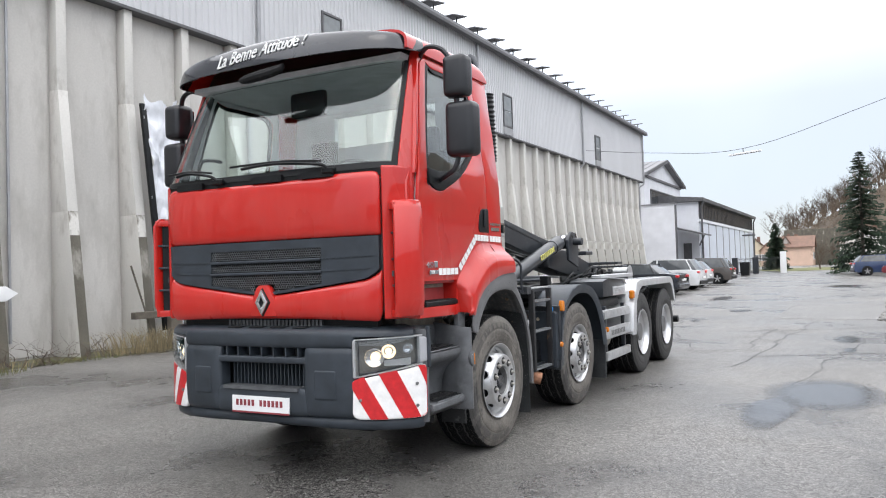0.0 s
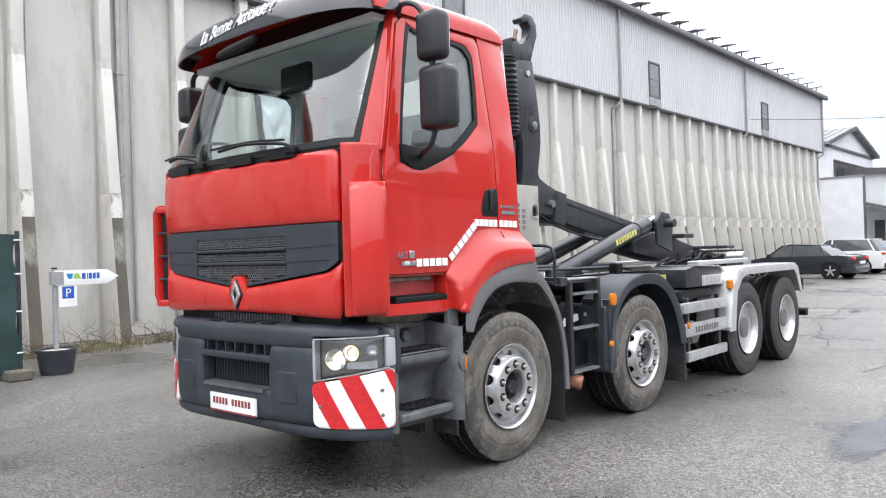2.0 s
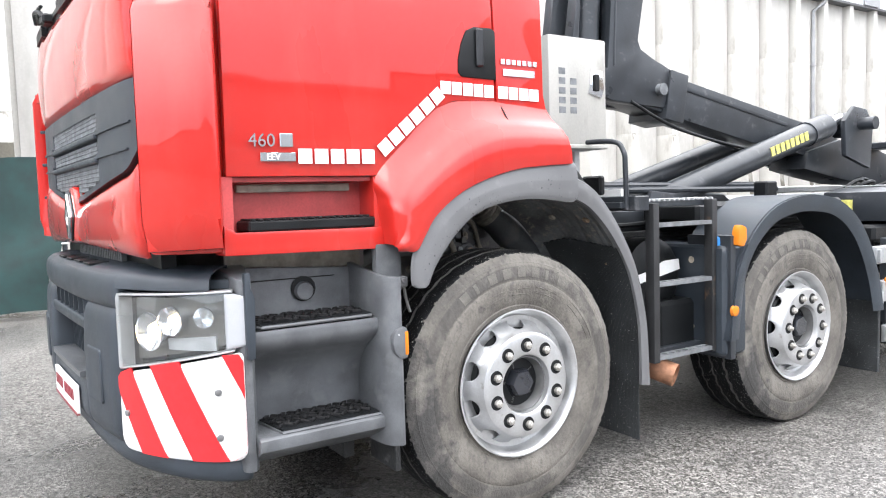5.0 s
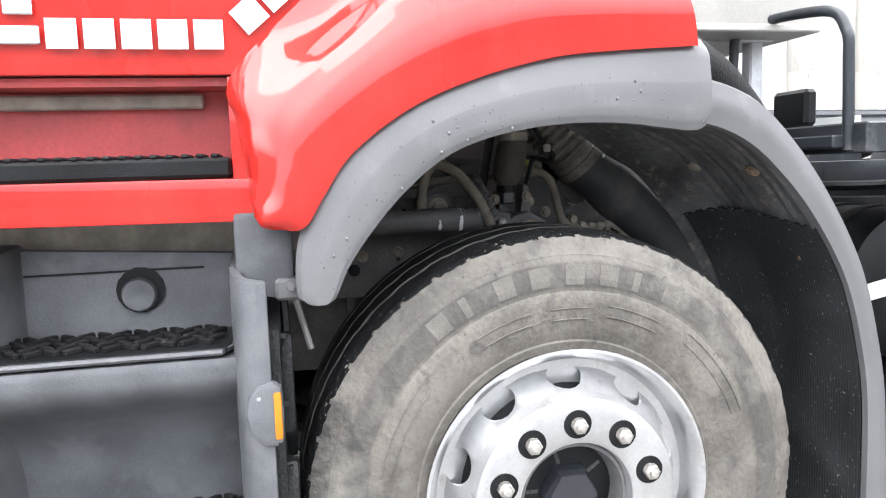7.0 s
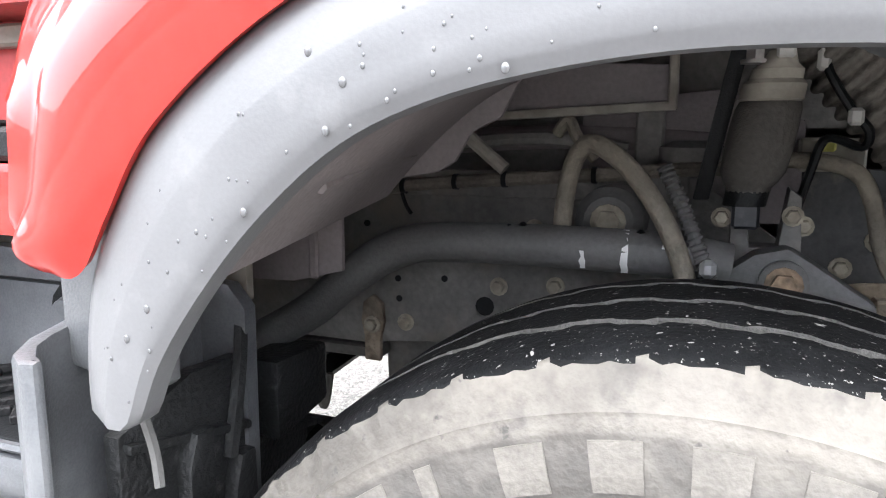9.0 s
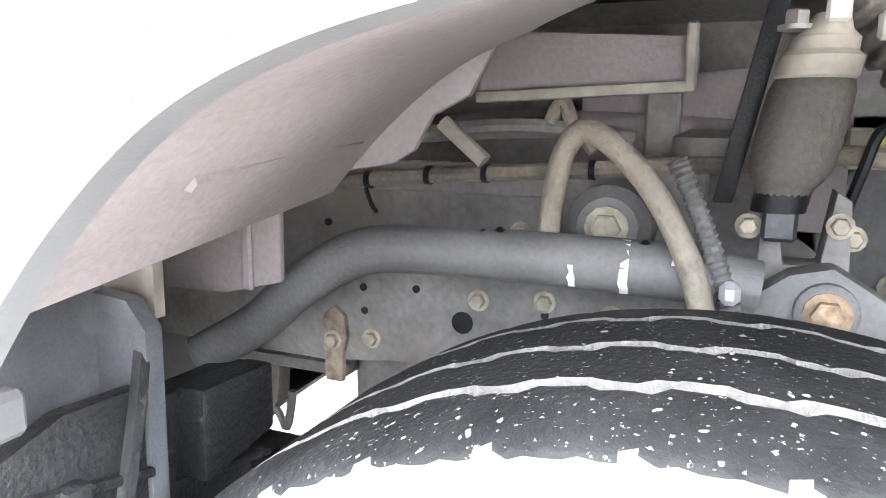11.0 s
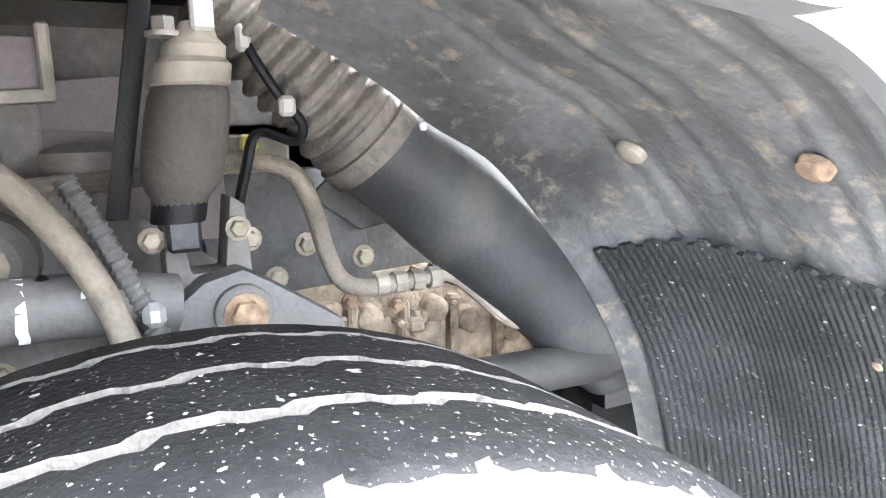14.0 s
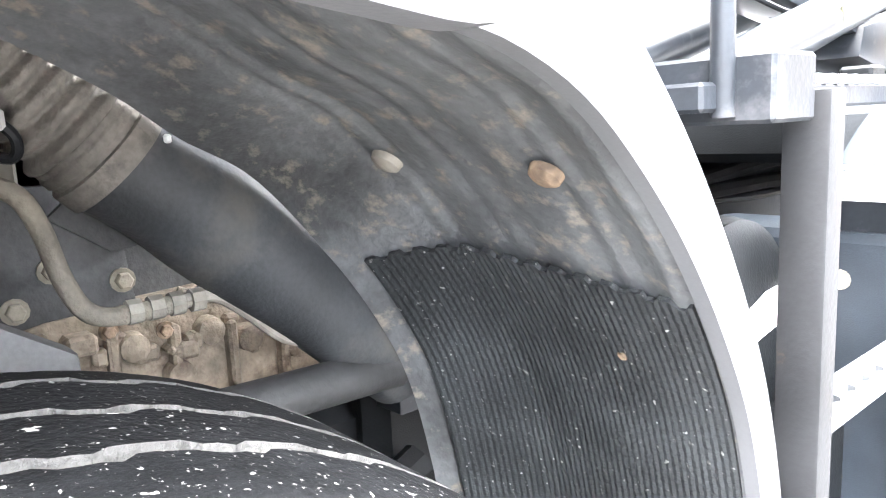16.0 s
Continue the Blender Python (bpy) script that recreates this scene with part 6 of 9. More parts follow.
def at_height(z):
    """How far down the mudguard shell its surface reaches the height z."""
    lo, hi = 0.0, 1.0
    for _ in range(30):
        m = (lo + hi) / 2
        lo, hi = (m, hi) if lino(m).z > z else (lo, m)
    return lo


def shell(u, v, s, lift=0.0):
    """The rear mudguard shell: u from its forward end over the tyre and down, v from the chassis side outwards."""
    a = lino(u)
    ridge = 0.0036 * sum(math.exp(-((v - c) / 0.022) ** 2) for c in (0.30, 0.37, 0.52, 0.80, 0.87)) + 0.005 * math.exp(-((v - 0.60) / 0.05) ** 2) - 0.008 * math.exp(-((v - 0.96) / 0.03) ** 2)
    turn_in = 0.085 * (0.55 + 0.45 * min(1.0, u / 0.38)) * max(0.0, (0.42 - v) / 0.42) ** 1.6
    d = Vector((0, a.y, a.z - 0.53)).normalized()
    p = a + d * (0.012 + ridge * (lift == 0) - turn_in - lift)
    p.x = s * (0.66 + v * 0.462)
    return p, d
for s in (1, -1):
    def fender(u, v, s=s):
        """Across: from the inner lip over the face to the upper edge that tucks behind the red flare."""
        a, b = fin(u), fout(u)
        k = [(-0.10, -0.02, 1.205), (0.0, 0.0, 1.236), (0.12, 0, 1.243), (0.56, 0, 1.243), (0.64, 0, 1.2415), (1.0, 0, 1.234), (1.14, 0, 1.222)]
        i = v * (len(k) - 1)
        j = min(int(i), len(k) - 2)
        t = i - j
        w = k[j][0] + (k[j + 1][0] - k[j][0]) * t
        x = k[j][2] + (k[j + 1][2] - k[j][2]) * t
        p = a.lerp(b, max(w, 0.0) if w > -0.05 else 0.0)
        if v < 1 / 6:
            lo = 1.212
            x = lo + (1.236 - lo) * (v * 6)
        p.x = s * x
        return p
    fd = part("front_fender", sheet(fender, 60, 18, 0.004 * s), FENDER, truck, "wet grey plastic fender with rain drops")
    tip = prism([(-0.530, 0.999), (-0.520, 0.987), (-0.498, 0.987), (-0.492, 0.996)], 1.20, 1.236, "x", 0.004)
    part("fender_tip", tip if s > 0 else mirrored(tip), FENDER, fd)
    if s > 0:
        # drops of rain on the fender
        bm = bmesh.new()
        rnd = random.Random(8)
        for _ in range(90):
            u, w = rnd.uniform(0.02, 0.98), rnd.uniform(0.02, 0.85)
            p = fin(u).lerp(fout(u), w)
            own = bmesh.new()
            bmesh.ops.create_icosphere(own, subdivisions=2, radius=rnd.choice((0.0010, 0.0011, 0.0012, 0.0014, 0.0018, 0.0030)))
            merge(bm, own, Matrix.Translation((1.2435 - 0.04 * max(0, w - 0.6), p.y, p.z)) @ Matrix.Diagonal((0.4, 1, 1.3, 1)))
        tagged(part("rain_drops", bm, DROP, fd), kind="stuff")

    def liner(u, v, s=s):
        return shell(u, v, s)[0]
    lin = part("mudguard", sheet(liner, 50, 72, 0.006), LINER, truck, "dirty grey plastic mudguard behind the wheel")

    def lip(u, v, s=s):
        a, b = mino(u), mout(u)
        k = [(0.0, 1.124), (0.02, 1.140), (0.5, 1.146), (0.9, 1.138), (1.0, 1.12), (1.02, 1.06)]
        i = v * (len(k) - 1)
        j = min(int(i), len(k) - 2)
        t = i - j
        p = a.lerp(b, k[j][0] + (k[j + 1][0] - k[j][0]) * t)
        p.x = s * (k[j][1] + (k[j + 1][1] - k[j][1]) * t)
        return p
    part("mudguard_edge", sheet(lip, 50, 15, 0.004 * s), FENDER, lin)

    # ribbed flap
    TOPS = [at_height(1.105 - 0.055 * k / 92 + (0.005 if k % 7 < 4 else 0.0)) for k in range(93)]
    def flap(u, v, s=s):
        top = TOPS[round(v * 92)]
        w = 0.09 + 0.90 * v
        p, d = shell(top + (1 - top) * min(1, u / 0.93), w, s, 0.010 + 0.0011 * (round(v * 92) % 2))
        if u > 0.93:
            p.z -= 0.27 * (u - 0.93) / 0.07
        return p
    part("mud_flap", sheet(flap, 36, 92, 0.006), FLAP, lin, "black finely ribbed rubber mud flap", smooth=False)
    for x, a, mt, r in ((0.818, Vector((0, 0.485, 1.198)), CREAM, 0.017), (1.029, Vector((0, 0.505, 1.181)), RUSTY_BOLT, 0.016), (1.005, Vector((0, 0.622, 0.973)), RUSTY_BOLT, 0.008)):
        p, d = shell(at_height(a.z), (x - 0.66) / 0.462, s, 0.012)
        rot = Vector((1, 0, 0)).rotation_difference(-d).to_matrix().to_4x4()
        part("fastener", lathe([(-0.012, r * 1.1), (-0.004, r), (0.0, r * 0.6)], 14, m=Matrix.Translation(p) @ rot), mt, lin)

    # boarding steps between bumper and wheel
    flip = (lambda b: b) if s > 0 else mirrored
    st = part("step_box", flip(prism([(-1.16, 0.40), (-0.60, 0.43), (-0.58, 0.52), (-0.575, 1.02), (-0.60, 1.05), (-0.65, 1.055), (-1.13, 1.085), (-1.16, 1.08)], 0.93, 0.955, "x", 0.004)), STEP_PLASTIC, truck, "worn dark grey plastic boarding steps")
    top_of = lambda c: Vector((c.x, c.y, c.z + (0.035 * (1.19 - c.x) / 0.25 if c.z > 0.8 else 0)))
    part("step_end", flip(prism([(0.94, -0.668), (1.12, -0.670), (1.195, -0.661), (1.230, -0.641), (1.244, -0.615), (1.241, -0.598), (1.229, -0.598), (1.224, -0.612), (1.205, -0.634), (1.18, -0.643), (1.12, -0.647), (0.94, -0.645)], 0.42, 1.040, "z", 0.007, shape=top_of)), STEP_PLASTIC, st)
    part("end_backing", flip(prism([(0.955, 0.30), (1.165, 0.30), (1.165, 0.93), (1.05, 0.965), (0.955, 0.96)], -0.604, -0.582, "y", 0.004)), GUARD, st)
    part("step_front_end", flip(prism([(0.94, -1.172), (1.15, -1.172), (1.172, -1.16), (1.172, -1.135), (1.15, -1.12), (0.97, -1.075), (0.94, -1.07)], 0.42, 1.06, "z", 0.010, shape=top_of)), STEP_PLASTIC, st)
    prof = spline([(1.172, 0, 0.886), (1.175, 0, 0.868), (1.170, 0, 0.840), (1.142, 0, 0.808), (1.095, 0, 0.775), (1.050, 0, 0.73), (1.018, 0, 0.66), (1.0, 0, 0.53)], 5)
    part("upper_step", flip(prism([(0.94, 0.53), (0.94, 0.893)] + [(q.x, q.z) for q in prof], -1.13, -0.66, "y", 0.0)), STEP_PLASTIC, st, limit=60)
    part("lower_step", flip(prism([(0.94, 0.43), (1.10, 0.43), (1.17, 0.470), (1.198, 0.488), (1.198, 0.526), (1.185, 0.535), (0.94, 0.535)], -1.13, -0.63, "y", 0.008)), STEP_PLASTIC, st)
    for z, x0, x1, y0, y1 in ((0.897, 0.982, 1.168, -1.118, -0.672), (0.537, 0.987, 1.183, -1.065, -0.655)):
        part("tray_rim", flip(tube([(x0, y0, z), (x1, y0 + 0.018, z), (x1, y1 - 0.015, z), (x1 - 0.04, y1 + 0.004, z), (x0, y1, z), (x0, y0, z)], 0.006, 6, smooth=False)), STEP_PLASTIC, st)
    for z, x0, x1, y0, y1 in ((0.893, 0.985, 1.165, -1.115, -0.66), (0.533, 0.99, 1.18, -1.06, -0.65)):
        tread = part("step_tread", flip(prism([(y0, x0), (y0 + 0.02, x1), (y1 - 0.02, x1), (y1, x0)], 0, 0.012, "x", 0.003, m=Matrix(((0, 0, 1, 0), (0, 1, 0, 0), (1, 0, 0, z), (0, 0, 0, 1))))), BLACK, st)
        bm = bmesh.new()
        nx, ny = 5, 12
        for i in range(nx):
            for j in range(ny):
                cx, cy = x0 + 0.018 + i * (x1 - x0 - 0.03) / nx, y0 + 0.025 + (j + 0.5 * (i % 2)) * (y1 - y0 - 0.05) / ny
                box(cx - 0.017, cx + 0.017, cy - 0.006, cy + 0.006, z + 0.011, z + 0.022, 0.002, bm, Matrix.Translation((cx, cy, 0)) @ Matrix.Rotation(0.75 if (i + j) % 2 else -0.75, 4, "Z") @ Matrix.Translation((-cx, -cy, 0)))
        tagged(part("tread_studs", flip(bm), RUBBER, tread, smooth=False), kind="stuff")
    part("filler_hole", flip(lathe([(0, 0.047), (0.008, 0.047)], 14, m=Matrix.Translation((0.956, -0.855, 0.99)) @ Matrix.Rotation(0.39, 4, "X"))), BLACK, st)
    part("filler_plug", flip(lathe([(0, 0.035), (0.014, 0.035), (0.022, 0.031), (0.023, 0.02), (0.020, 0.012)], 16, m=Matrix.Translation((0.96, -0.857, 0.982)) @ Matrix.Rotation(0.39, 4, "X"))), STEP_PLASTIC, st)
    part("box_rib", flip(box(0.955, 0.960, -1.07, -0.73, 1.028, 1.032)), BLACK, st)
    lozenge = [(-0.652, 0.800), (-0.645, 0.765), (-0.625, 0.742), (-0.600, 0.737), (-0.588, 0.745), (-0.586, 0.80), (-0.588, 0.845), (-0.602, 0.856), (-0.630, 0.848), (-0.647, 0.828)]
    housing = part("side_lamp", flip(prism([(y + 0.006, z) for y, z in lozenge], 1.222, 1.254, "x", 0.010)), STEP_PLASTIC, st)
    part("side_lamp_lens", flip(box(1.235, 1.257, -0.597, -0.583, 0.752, 0.838, 0.005, seg=2)), AMBER, housing)
    part("lamp_screw", flip(hexbolt((1.252, -0.622, 0.828), 0.004, 0.004, washer=False)), STEEL_LIGHT, housing)
    part("white_mark", flip(box(0.988, 0.998, -0.86, -0.845, 0.60, 0.655, 0.004)), WHITE, st)
    part("back_sheet", flip(box(0.90, 0.915, -1.12, -0.60, 1.02, 1.16)), CREAM, truck)
    part("bracket", flip(prism([(-0.655, 1.0), (-0.548, 0.98), (-0.548, 1.15), (-0.655, 1.15)], 1.12, 1.160, "x", 0.012)), STEP_PLASTIC, truck)
    bm = hexbolt((1.175, -0.556, 1.012), 0.009, 0.014)
    box(1.12, 1.176, -0.585, -0.53, 0.985, 1.025, 0.006, bm)
    part("bracket_clamp", flip(bm), FENDER, truck)
    bm = tube([(1.17, -0.548, 0.985), (1.165, -0.535, 0.93), (1.17, -0.525, 0.89)], 0.006, 6)
    part("clamp_tail", flip(bm), PIPE_BLACK, truck)
    # black moulded splash guard in front of the wheel, across the truck
    bm = prism([(0.66, 0.30), (0.92, 0.30), (0.92, 0.955), (0.90, 0.955), (0.895, 0.90), (0.685, 0.895), (0.68, 0.84), (0.69, 0.70), (0.62, 0.56), (0.61, 0.30)], -0.70, -0.655, "y", 0.006)
    guard_ = part("splash_guard", flip(bm), GUARD, truck, "black dirty ribbed splash guard")
    part("guard_block", flip(prism([(0.685, 0.80), (0.83, 0.78), (0.83, 0.905), (0.685, 0.898)], -0.66, -0.615, "y", 0.008)), GUARD, guard_)
    for k in range(4):
        z = 0.40 + 0.13 * k
        part("guard_rib", flip(prism([(0.66, z - 0.05), (0.92, z + 0.003), (0.92, z + 0.015), (0.66, z - 0.038)], -0.66, -0.640, "y", 0.004)), GUARD, guard_)
        part("guard_rib", flip(prism([(0.955, z + 0.07), (1.16, z + 0.12), (1.16, z + 0.132), (0.955, z + 0.082)], -0.584, -0.570, "y", 0.004)), GUARD, guard_)
    for x, z, h, y in ((0.86, 0.62, 0.20, -0.655), (0.96, 0.62, 0.22, -0.582), (1.04, 0.70, 0.20, -0.582), (0.76, 0.42, 0.24, -0.655), (1.10, 0.50, 0.16, -0.582)):
        part("moulded_rib", flip(prism([(x, z), (x + 0.045, z), (x + 0.045, z + h * 0.8), (x + 0.03, z + h), (x, z + h)], y - 0.005, y + 0.022, "y", 0.008)), GUARD, guard_)
    part("guard_strut", flip(tube([(0.93, -0.60, 1.02), (0.97, -0.575, 0.95), (1.0, -0.572, 0.84)], 0.010, 6)), GUARD, guard_)
    part("guard_screw", flip(lathe([(0, 0.012), (0.006, 0.009)], 10, axis="y", m=Matrix.Translation((0.98, -0.582, 0.60)))), CREAM, guard_)
    # wheel-house liner behind the front of the fender
    def house_liner(u, v, s=s):
        a = fin(0.17 + 0.53 * u)
        d = Vector((0, a.y, a.z - 0.53)).normalized()
        p = a + d * (0.014 + 0.05 * v)
        p.x = s * (1.222 - (0.42 - 0.16 * max(0, u - 0.55) / 0.45) * v)
        return p
    hl = part("wheel_house_liner", sheet(house_liner, 30, 10, 0.006), UNDERCAB, truck, "dusty purple-grey wheel-house liner")
    skirt = prism([(-0.25, 1.33), (-0.285, 1.263), (-0.326, 1.243), (-0.348, 1.205), (-0.372, 1.191), (-0.479, 1.172), (-0.522, 1.156), (-0.523, 1.043), (-0.607, 1.022), (-0.70, 1.02), (-0.70, 1.22), (-0.46, 1.30)], 0.782, 0.792, "x", 0.003)
    part("liner_skirt", flip(skirt), UNDERCAB, hl)
    part("skirt_rib", flip(box(0.792, 0.800, -0.575, -0.560, 1.03, 1.15, 0.003)), UNDERCAB, hl)
    part("skirt_lip", flip(prism([(-0.69, 1.150), (-0.524, 1.153), (-0.524, 1.163), (-0.69, 1.160)], 0.79, 0.803, "x", 0.003)), UNDERCAB, hl)
    part("skirt_rib", flip(tube([(0.99, -0.342, 1.252), (0.90, -0.40, 1.215), (0.80, -0.475, 1.176)], 0.006, 6)), UNDERCAB, hl)
    part("liner_rib", flip(tube([(1.12, -0.36, 1.195), (0.98, -0.375, 1.21), (0.84, -0.39, 1.215)], 0.008, 6)), UNDERCAB, hl)

# ---- chassis and engine details seen through the arch ----
part("frame_flange", box(0.54, 0.548, -1.25, -0.06, 1.135, 1.18, 0.003), FRAME, truck)
bm = prism([(-1.2, 0.86), (-0.62, 0.855), (-0.50, 0.87), (-0.10, 0.87), (0.10, 0.87), (0.10, 1.06), (-0.05, 1.175), (-0.64, 1.14), (-1.2, 1.14)], 0.525, 0.54, "x", 0.002)
fr = part("frame_plate", bm, FRAME, truck, "dusty dark steel chassis plate with bolt holes")
for y, z, r in ((-0.46, 0.988, 0.006), (-0.55, 0.982, 0.006), (-0.548, 0.945, 0.006), (-0.61, 1.08, 0.006), (-0.262, 0.97, 0.006), (-0.385, 0.945, 0.017), (-0.63, 0.985, 0.006)):
    part("hole", lathe([(0, r), (0.002, r)], 12, m=Matrix.Translation((0.5395, y, z))), BLACK, fr)
for y, z in ((-0.36, 0.982), (-0.262, 0.99), (-0.535, 0.902), (-0.17, 0.98), (-0.30, 1.085)):
    part("frame_bolt", hexbolt((0.54, y, z), 0.011, 0.014), BOLT, fr)
part("frame_bracket", prism([(-0.614, 0.825), (-0.582, 0.825), (-0.582, 0.87), (-0.574, 0.90), (-0.578, 0.935), (-0.597, 0.95), (-0.616, 0.935), (-0.62, 0.90), (-0.614, 0.87)], 0.54, 0.552, "x", 0.004), FRAME_BROWN, fr)
part("bracket_bolt", hexbolt((0.552, -0.597, 0.895), 0.011, 0.014), BOLT, fr)
conduit = part("frame_conduit", tube([(0.565, -0.78, 1.115), (0.565, -0.648, 1.131), (0.565, -0.514, 1.153), (0.565, -0.343, 1.167), (0.565, -0.185, 1.178), (0.555, -0.09, 1.186), (0.53, 0.02, 1.19)], lambda t: 0.0112 + 0.0006 * math.sin(t * 420), 10, res=20), DUSTY_CONDUIT, truck, "dusty grey conduit strapped along the frame")
for y, z in ((-0.525, 1.151), (-0.345, 1.167), (-0.20, 1.177), (-0.43, 1.161)):
    part("conduit_tie", lathe([(-0.004, 0.0135), (0.004, 0.0135)], 12, axis="y", m=Matrix.Translation((0.565, y, z))), BLACK, conduit)
part("tie_tail", tube([(0.577, -0.524, 1.14), (0.578, -0.515, 1.118), (0.574, -0.508, 1.105)], 0.0035, 5), BLACK, conduit)
part("return_pipe", tube([(0.50, -0.52, 1.21), (0.50, -0.40, 1.228), (0.50, -0.28, 1.232), (0.49, -0.16, 1.215)], 0.012, 8), FRAME, truck)
part("loop_pipe", tube([(0.52, -0.27, 1.24), (0.53, -0.25, 1.262), (0.53, -0.235, 1.235), (0.53, -0.205, 1.20)], 0.010, 8), DUSTY_HOSE, truck)
# anti-roll bar
bm = tube([(0.70, -0.72, 0.90), (0.70, -0.63, 0.955), (0.71, -0.55, 1.02), (0.72, -0.46, 1.072), (0.72, -0.36, 1.085), (0.72, -0.10, 1.085), (0.71, 0.0, 1.072)], 0.030, 18)
bar = part("anti_roll_bar", bm, PIPE_BLACK, truck, "dusty dark anti-roll bar with white paint marks")
def paint_patch(y0, y1, a0, a1, r=0.0306):
    """A ragged patch of paint on the bar, from angle a0 to a1 (degrees, 0 outwards, 90 upwards)."""
    rnd = random.Random(int(1000 * abs(y0)))
    bm = bmesh.new()
    rows = []
    for k in range(9):
        a = radians(a0 + (a1 - a0) * k / 8)
        j0, j1 = rnd.uniform(-0.002, 0.002), rnd.uniform(-0.002, 0.002)
        rows.append([bm.verts.new((0.72 + r * math.cos(a), y, 1.085 + r * math.sin(a))) for y in (y0 + j0, y1 + j1)])
    for a, b in zip(rows, rows[1:]):
        bm.faces.new((a[0], a[1], b[1], b[0]))
    part("paint_mark", bm, WHITE, bar)
paint_patch(-0.186, -0.179, -48, 55)
paint_patch(-0.133, -0.124, -60, 80)
paint_patch(-0.081, -0.073, 20, 75)
for k, (y, z) in enumerate(((-0.29, 1.112), (-0.27, 1.116), (-0.245, 1.11), (-0.335, 1.11), (-0.11, 1.113))):
    part("grease_clod", lathe([(-0.004, 0.002), (0, 0.007), (0.004, 0.002)], 7, axis="z", m=Matrix.Translation((0.728, y, z))), BLACK, bar)
part("bar_eye", prism([(-0.02, 1.05), (0.03, 1.088), (0.07, 1.098), (0.10, 1.08), (0.175, 1.03), (0.175, 1.0), (0.03, 1.0), (-0.02, 1.03)], 0.655, 0.70, "x", 0.008), PIPE_BLACK, bar)
part("eye_bush", lathe([(0, 0.030), (0.012, 0.030), (0.016, 0.024)], 20, m=Matrix.Translation((0.70, 0.066, 1.053))), PIPE_BLACK, bar)
part("eye_bolt", hexbolt((0.715, 0.066, 1.053), 0.016, 0.018), RUSTY_BOLT, bar)
part("bar_clamp", lathe([(-0.02, 0.052), (0.035, 0.050), (0.045, 0.036)], 22, m=Matrix.Translation((0.60, -0.165, 1.115))), PIPE_BLACK, truck)
part("clamp_bolt", hexbolt((0.645, -0.165, 1.115), 0.018, 0.02), BOLT, truck)
# cab suspension bellow
def tilt(bm):
    for v in bm.verts:
        v.co.y += (v.co.z - 1.24) * 0.17
    return bm
at_bellow = Matrix.Translation((0.67, 0.030, 0))
ab = part("cab_bellow", tilt(lathe([(1.150, 0.020), (1.156, 0.026), (1.172, 0.028), (1.180, 0.034), (1.192, 0.040), (1.215, 0.0415), (1.25, 0.0415), (1.272, 0.040), (1.281, 0.037), (1.285, 0.033)], 30, axis="z", m=at_bellow)), ABSORBER, truck, "dusty rubber cab suspension bellow", limit=70)
part("bellow_cap", tilt(lathe([(1.281, 0.034), (1.285, 0.039), (1.304, 0.0385), (1.310, 0.032), (1.322, 0.031), (1.330, 0.022), (1.345, 0.016)], 26, axis="z", m=at_bellow)), CREAM, ab)
part("bellow_band", tilt(lathe([(1.148, 0.027), (1.168, 0.0275)], 22, axis="z", m=at_bellow)), BLACK, ab)
part("bellow_foot", box(0.645, 0.69, 0.0, 0.034, 1.118, 1.152, 0.004), STEEL_DARK, ab)
part("bellow_label", box(0.678, 0.694, 0.040, 0.062, 1.335, 1.366, 0.003), CONNECTOR, ab)
part("bellow_nut", hexbolt((0.672, 0.016, 1.330), 0.012, 0.02, "z"), NUT, ab)
for c in ((0.66, -0.012, 1.13), (0.66, 0.075, 1.135), (0.64, 0.09, 1.12)):
    part("foot_bolt", hexbolt(c, 0.0095, 0.014), BOLT, ab)
bm = prism([(0.0, 1.06), (0.09, 1.06), (0.085, 1.16), (0.07, 1.17), (0.06, 1.09), (0.025, 1.09), (0.015, 1.16), (0.0, 1.15)], 0.60, 0.655, "x", 0.003)
part("foot_bracket", bm, FRAME, truck)
part("cab_stay", prism([(-0.052, 1.15), (-0.030, 1.15), (0.012, 1.37), (0.022, 1.44), (0.0, 1.44), (-0.010, 1.37)], 0.625, 0.635, "x", 0.003), BLACK, truck)
# pale backing plate, added to catch light in the dark gap behind the bellow
part("heat_shield", prism([(-0.24, 1.10), (0.10, 1.10), (0.10, 1.26), (-0.02, 1.31), (-0.24, 1.29)], 0.452, 0.462, "x", 0.003), UNDERCAB, truck)
# hoses and cables
part("heater_hose", tube([(0.70, -0.222, 1.10), (0.70, -0.215, 1.17), (0.705, -0.20, 1.215), (0.72, -0.175, 1.228), (0.74, -0.13, 1.20), (0.75, -0.09, 1.15), (0.755, -0.06, 1.09), (0.755, -0.04, 1.02)], 0.013, 12), DUSTY_HOSE, truck, "dusty arched rubber hose")
part("hose_end", lathe([(1.075, 0.016), (1.10, 0.016)], 12, axis="z", m=Matrix.Translation((0.70, -0.222, 0.012))), DUSTY_HOSE, truck)
bm = tube([(0.72, -0.085, 1.20), (0.73, -0.06, 1.15), (0.74, -0.035, 1.09), (0.75, -0.015, 1.04)], lambda t: 0.010 + 0.0016 * math.sin(t * 150), 8, res=24)
part("corrugated_conduit", bm, PIPE_BLACK, truck)
part("cable_clip", box(0.757, 0.775, -0.034, -0.014, 1.065, 1.088, 0.006), STEEL_LIGHT, truck)
part("pipe_stub", tube([(0.60, -0.395, 1.235), (0.60, -0.335, 1.185)], 0.011, 10, smooth=False), CREAM, truck)
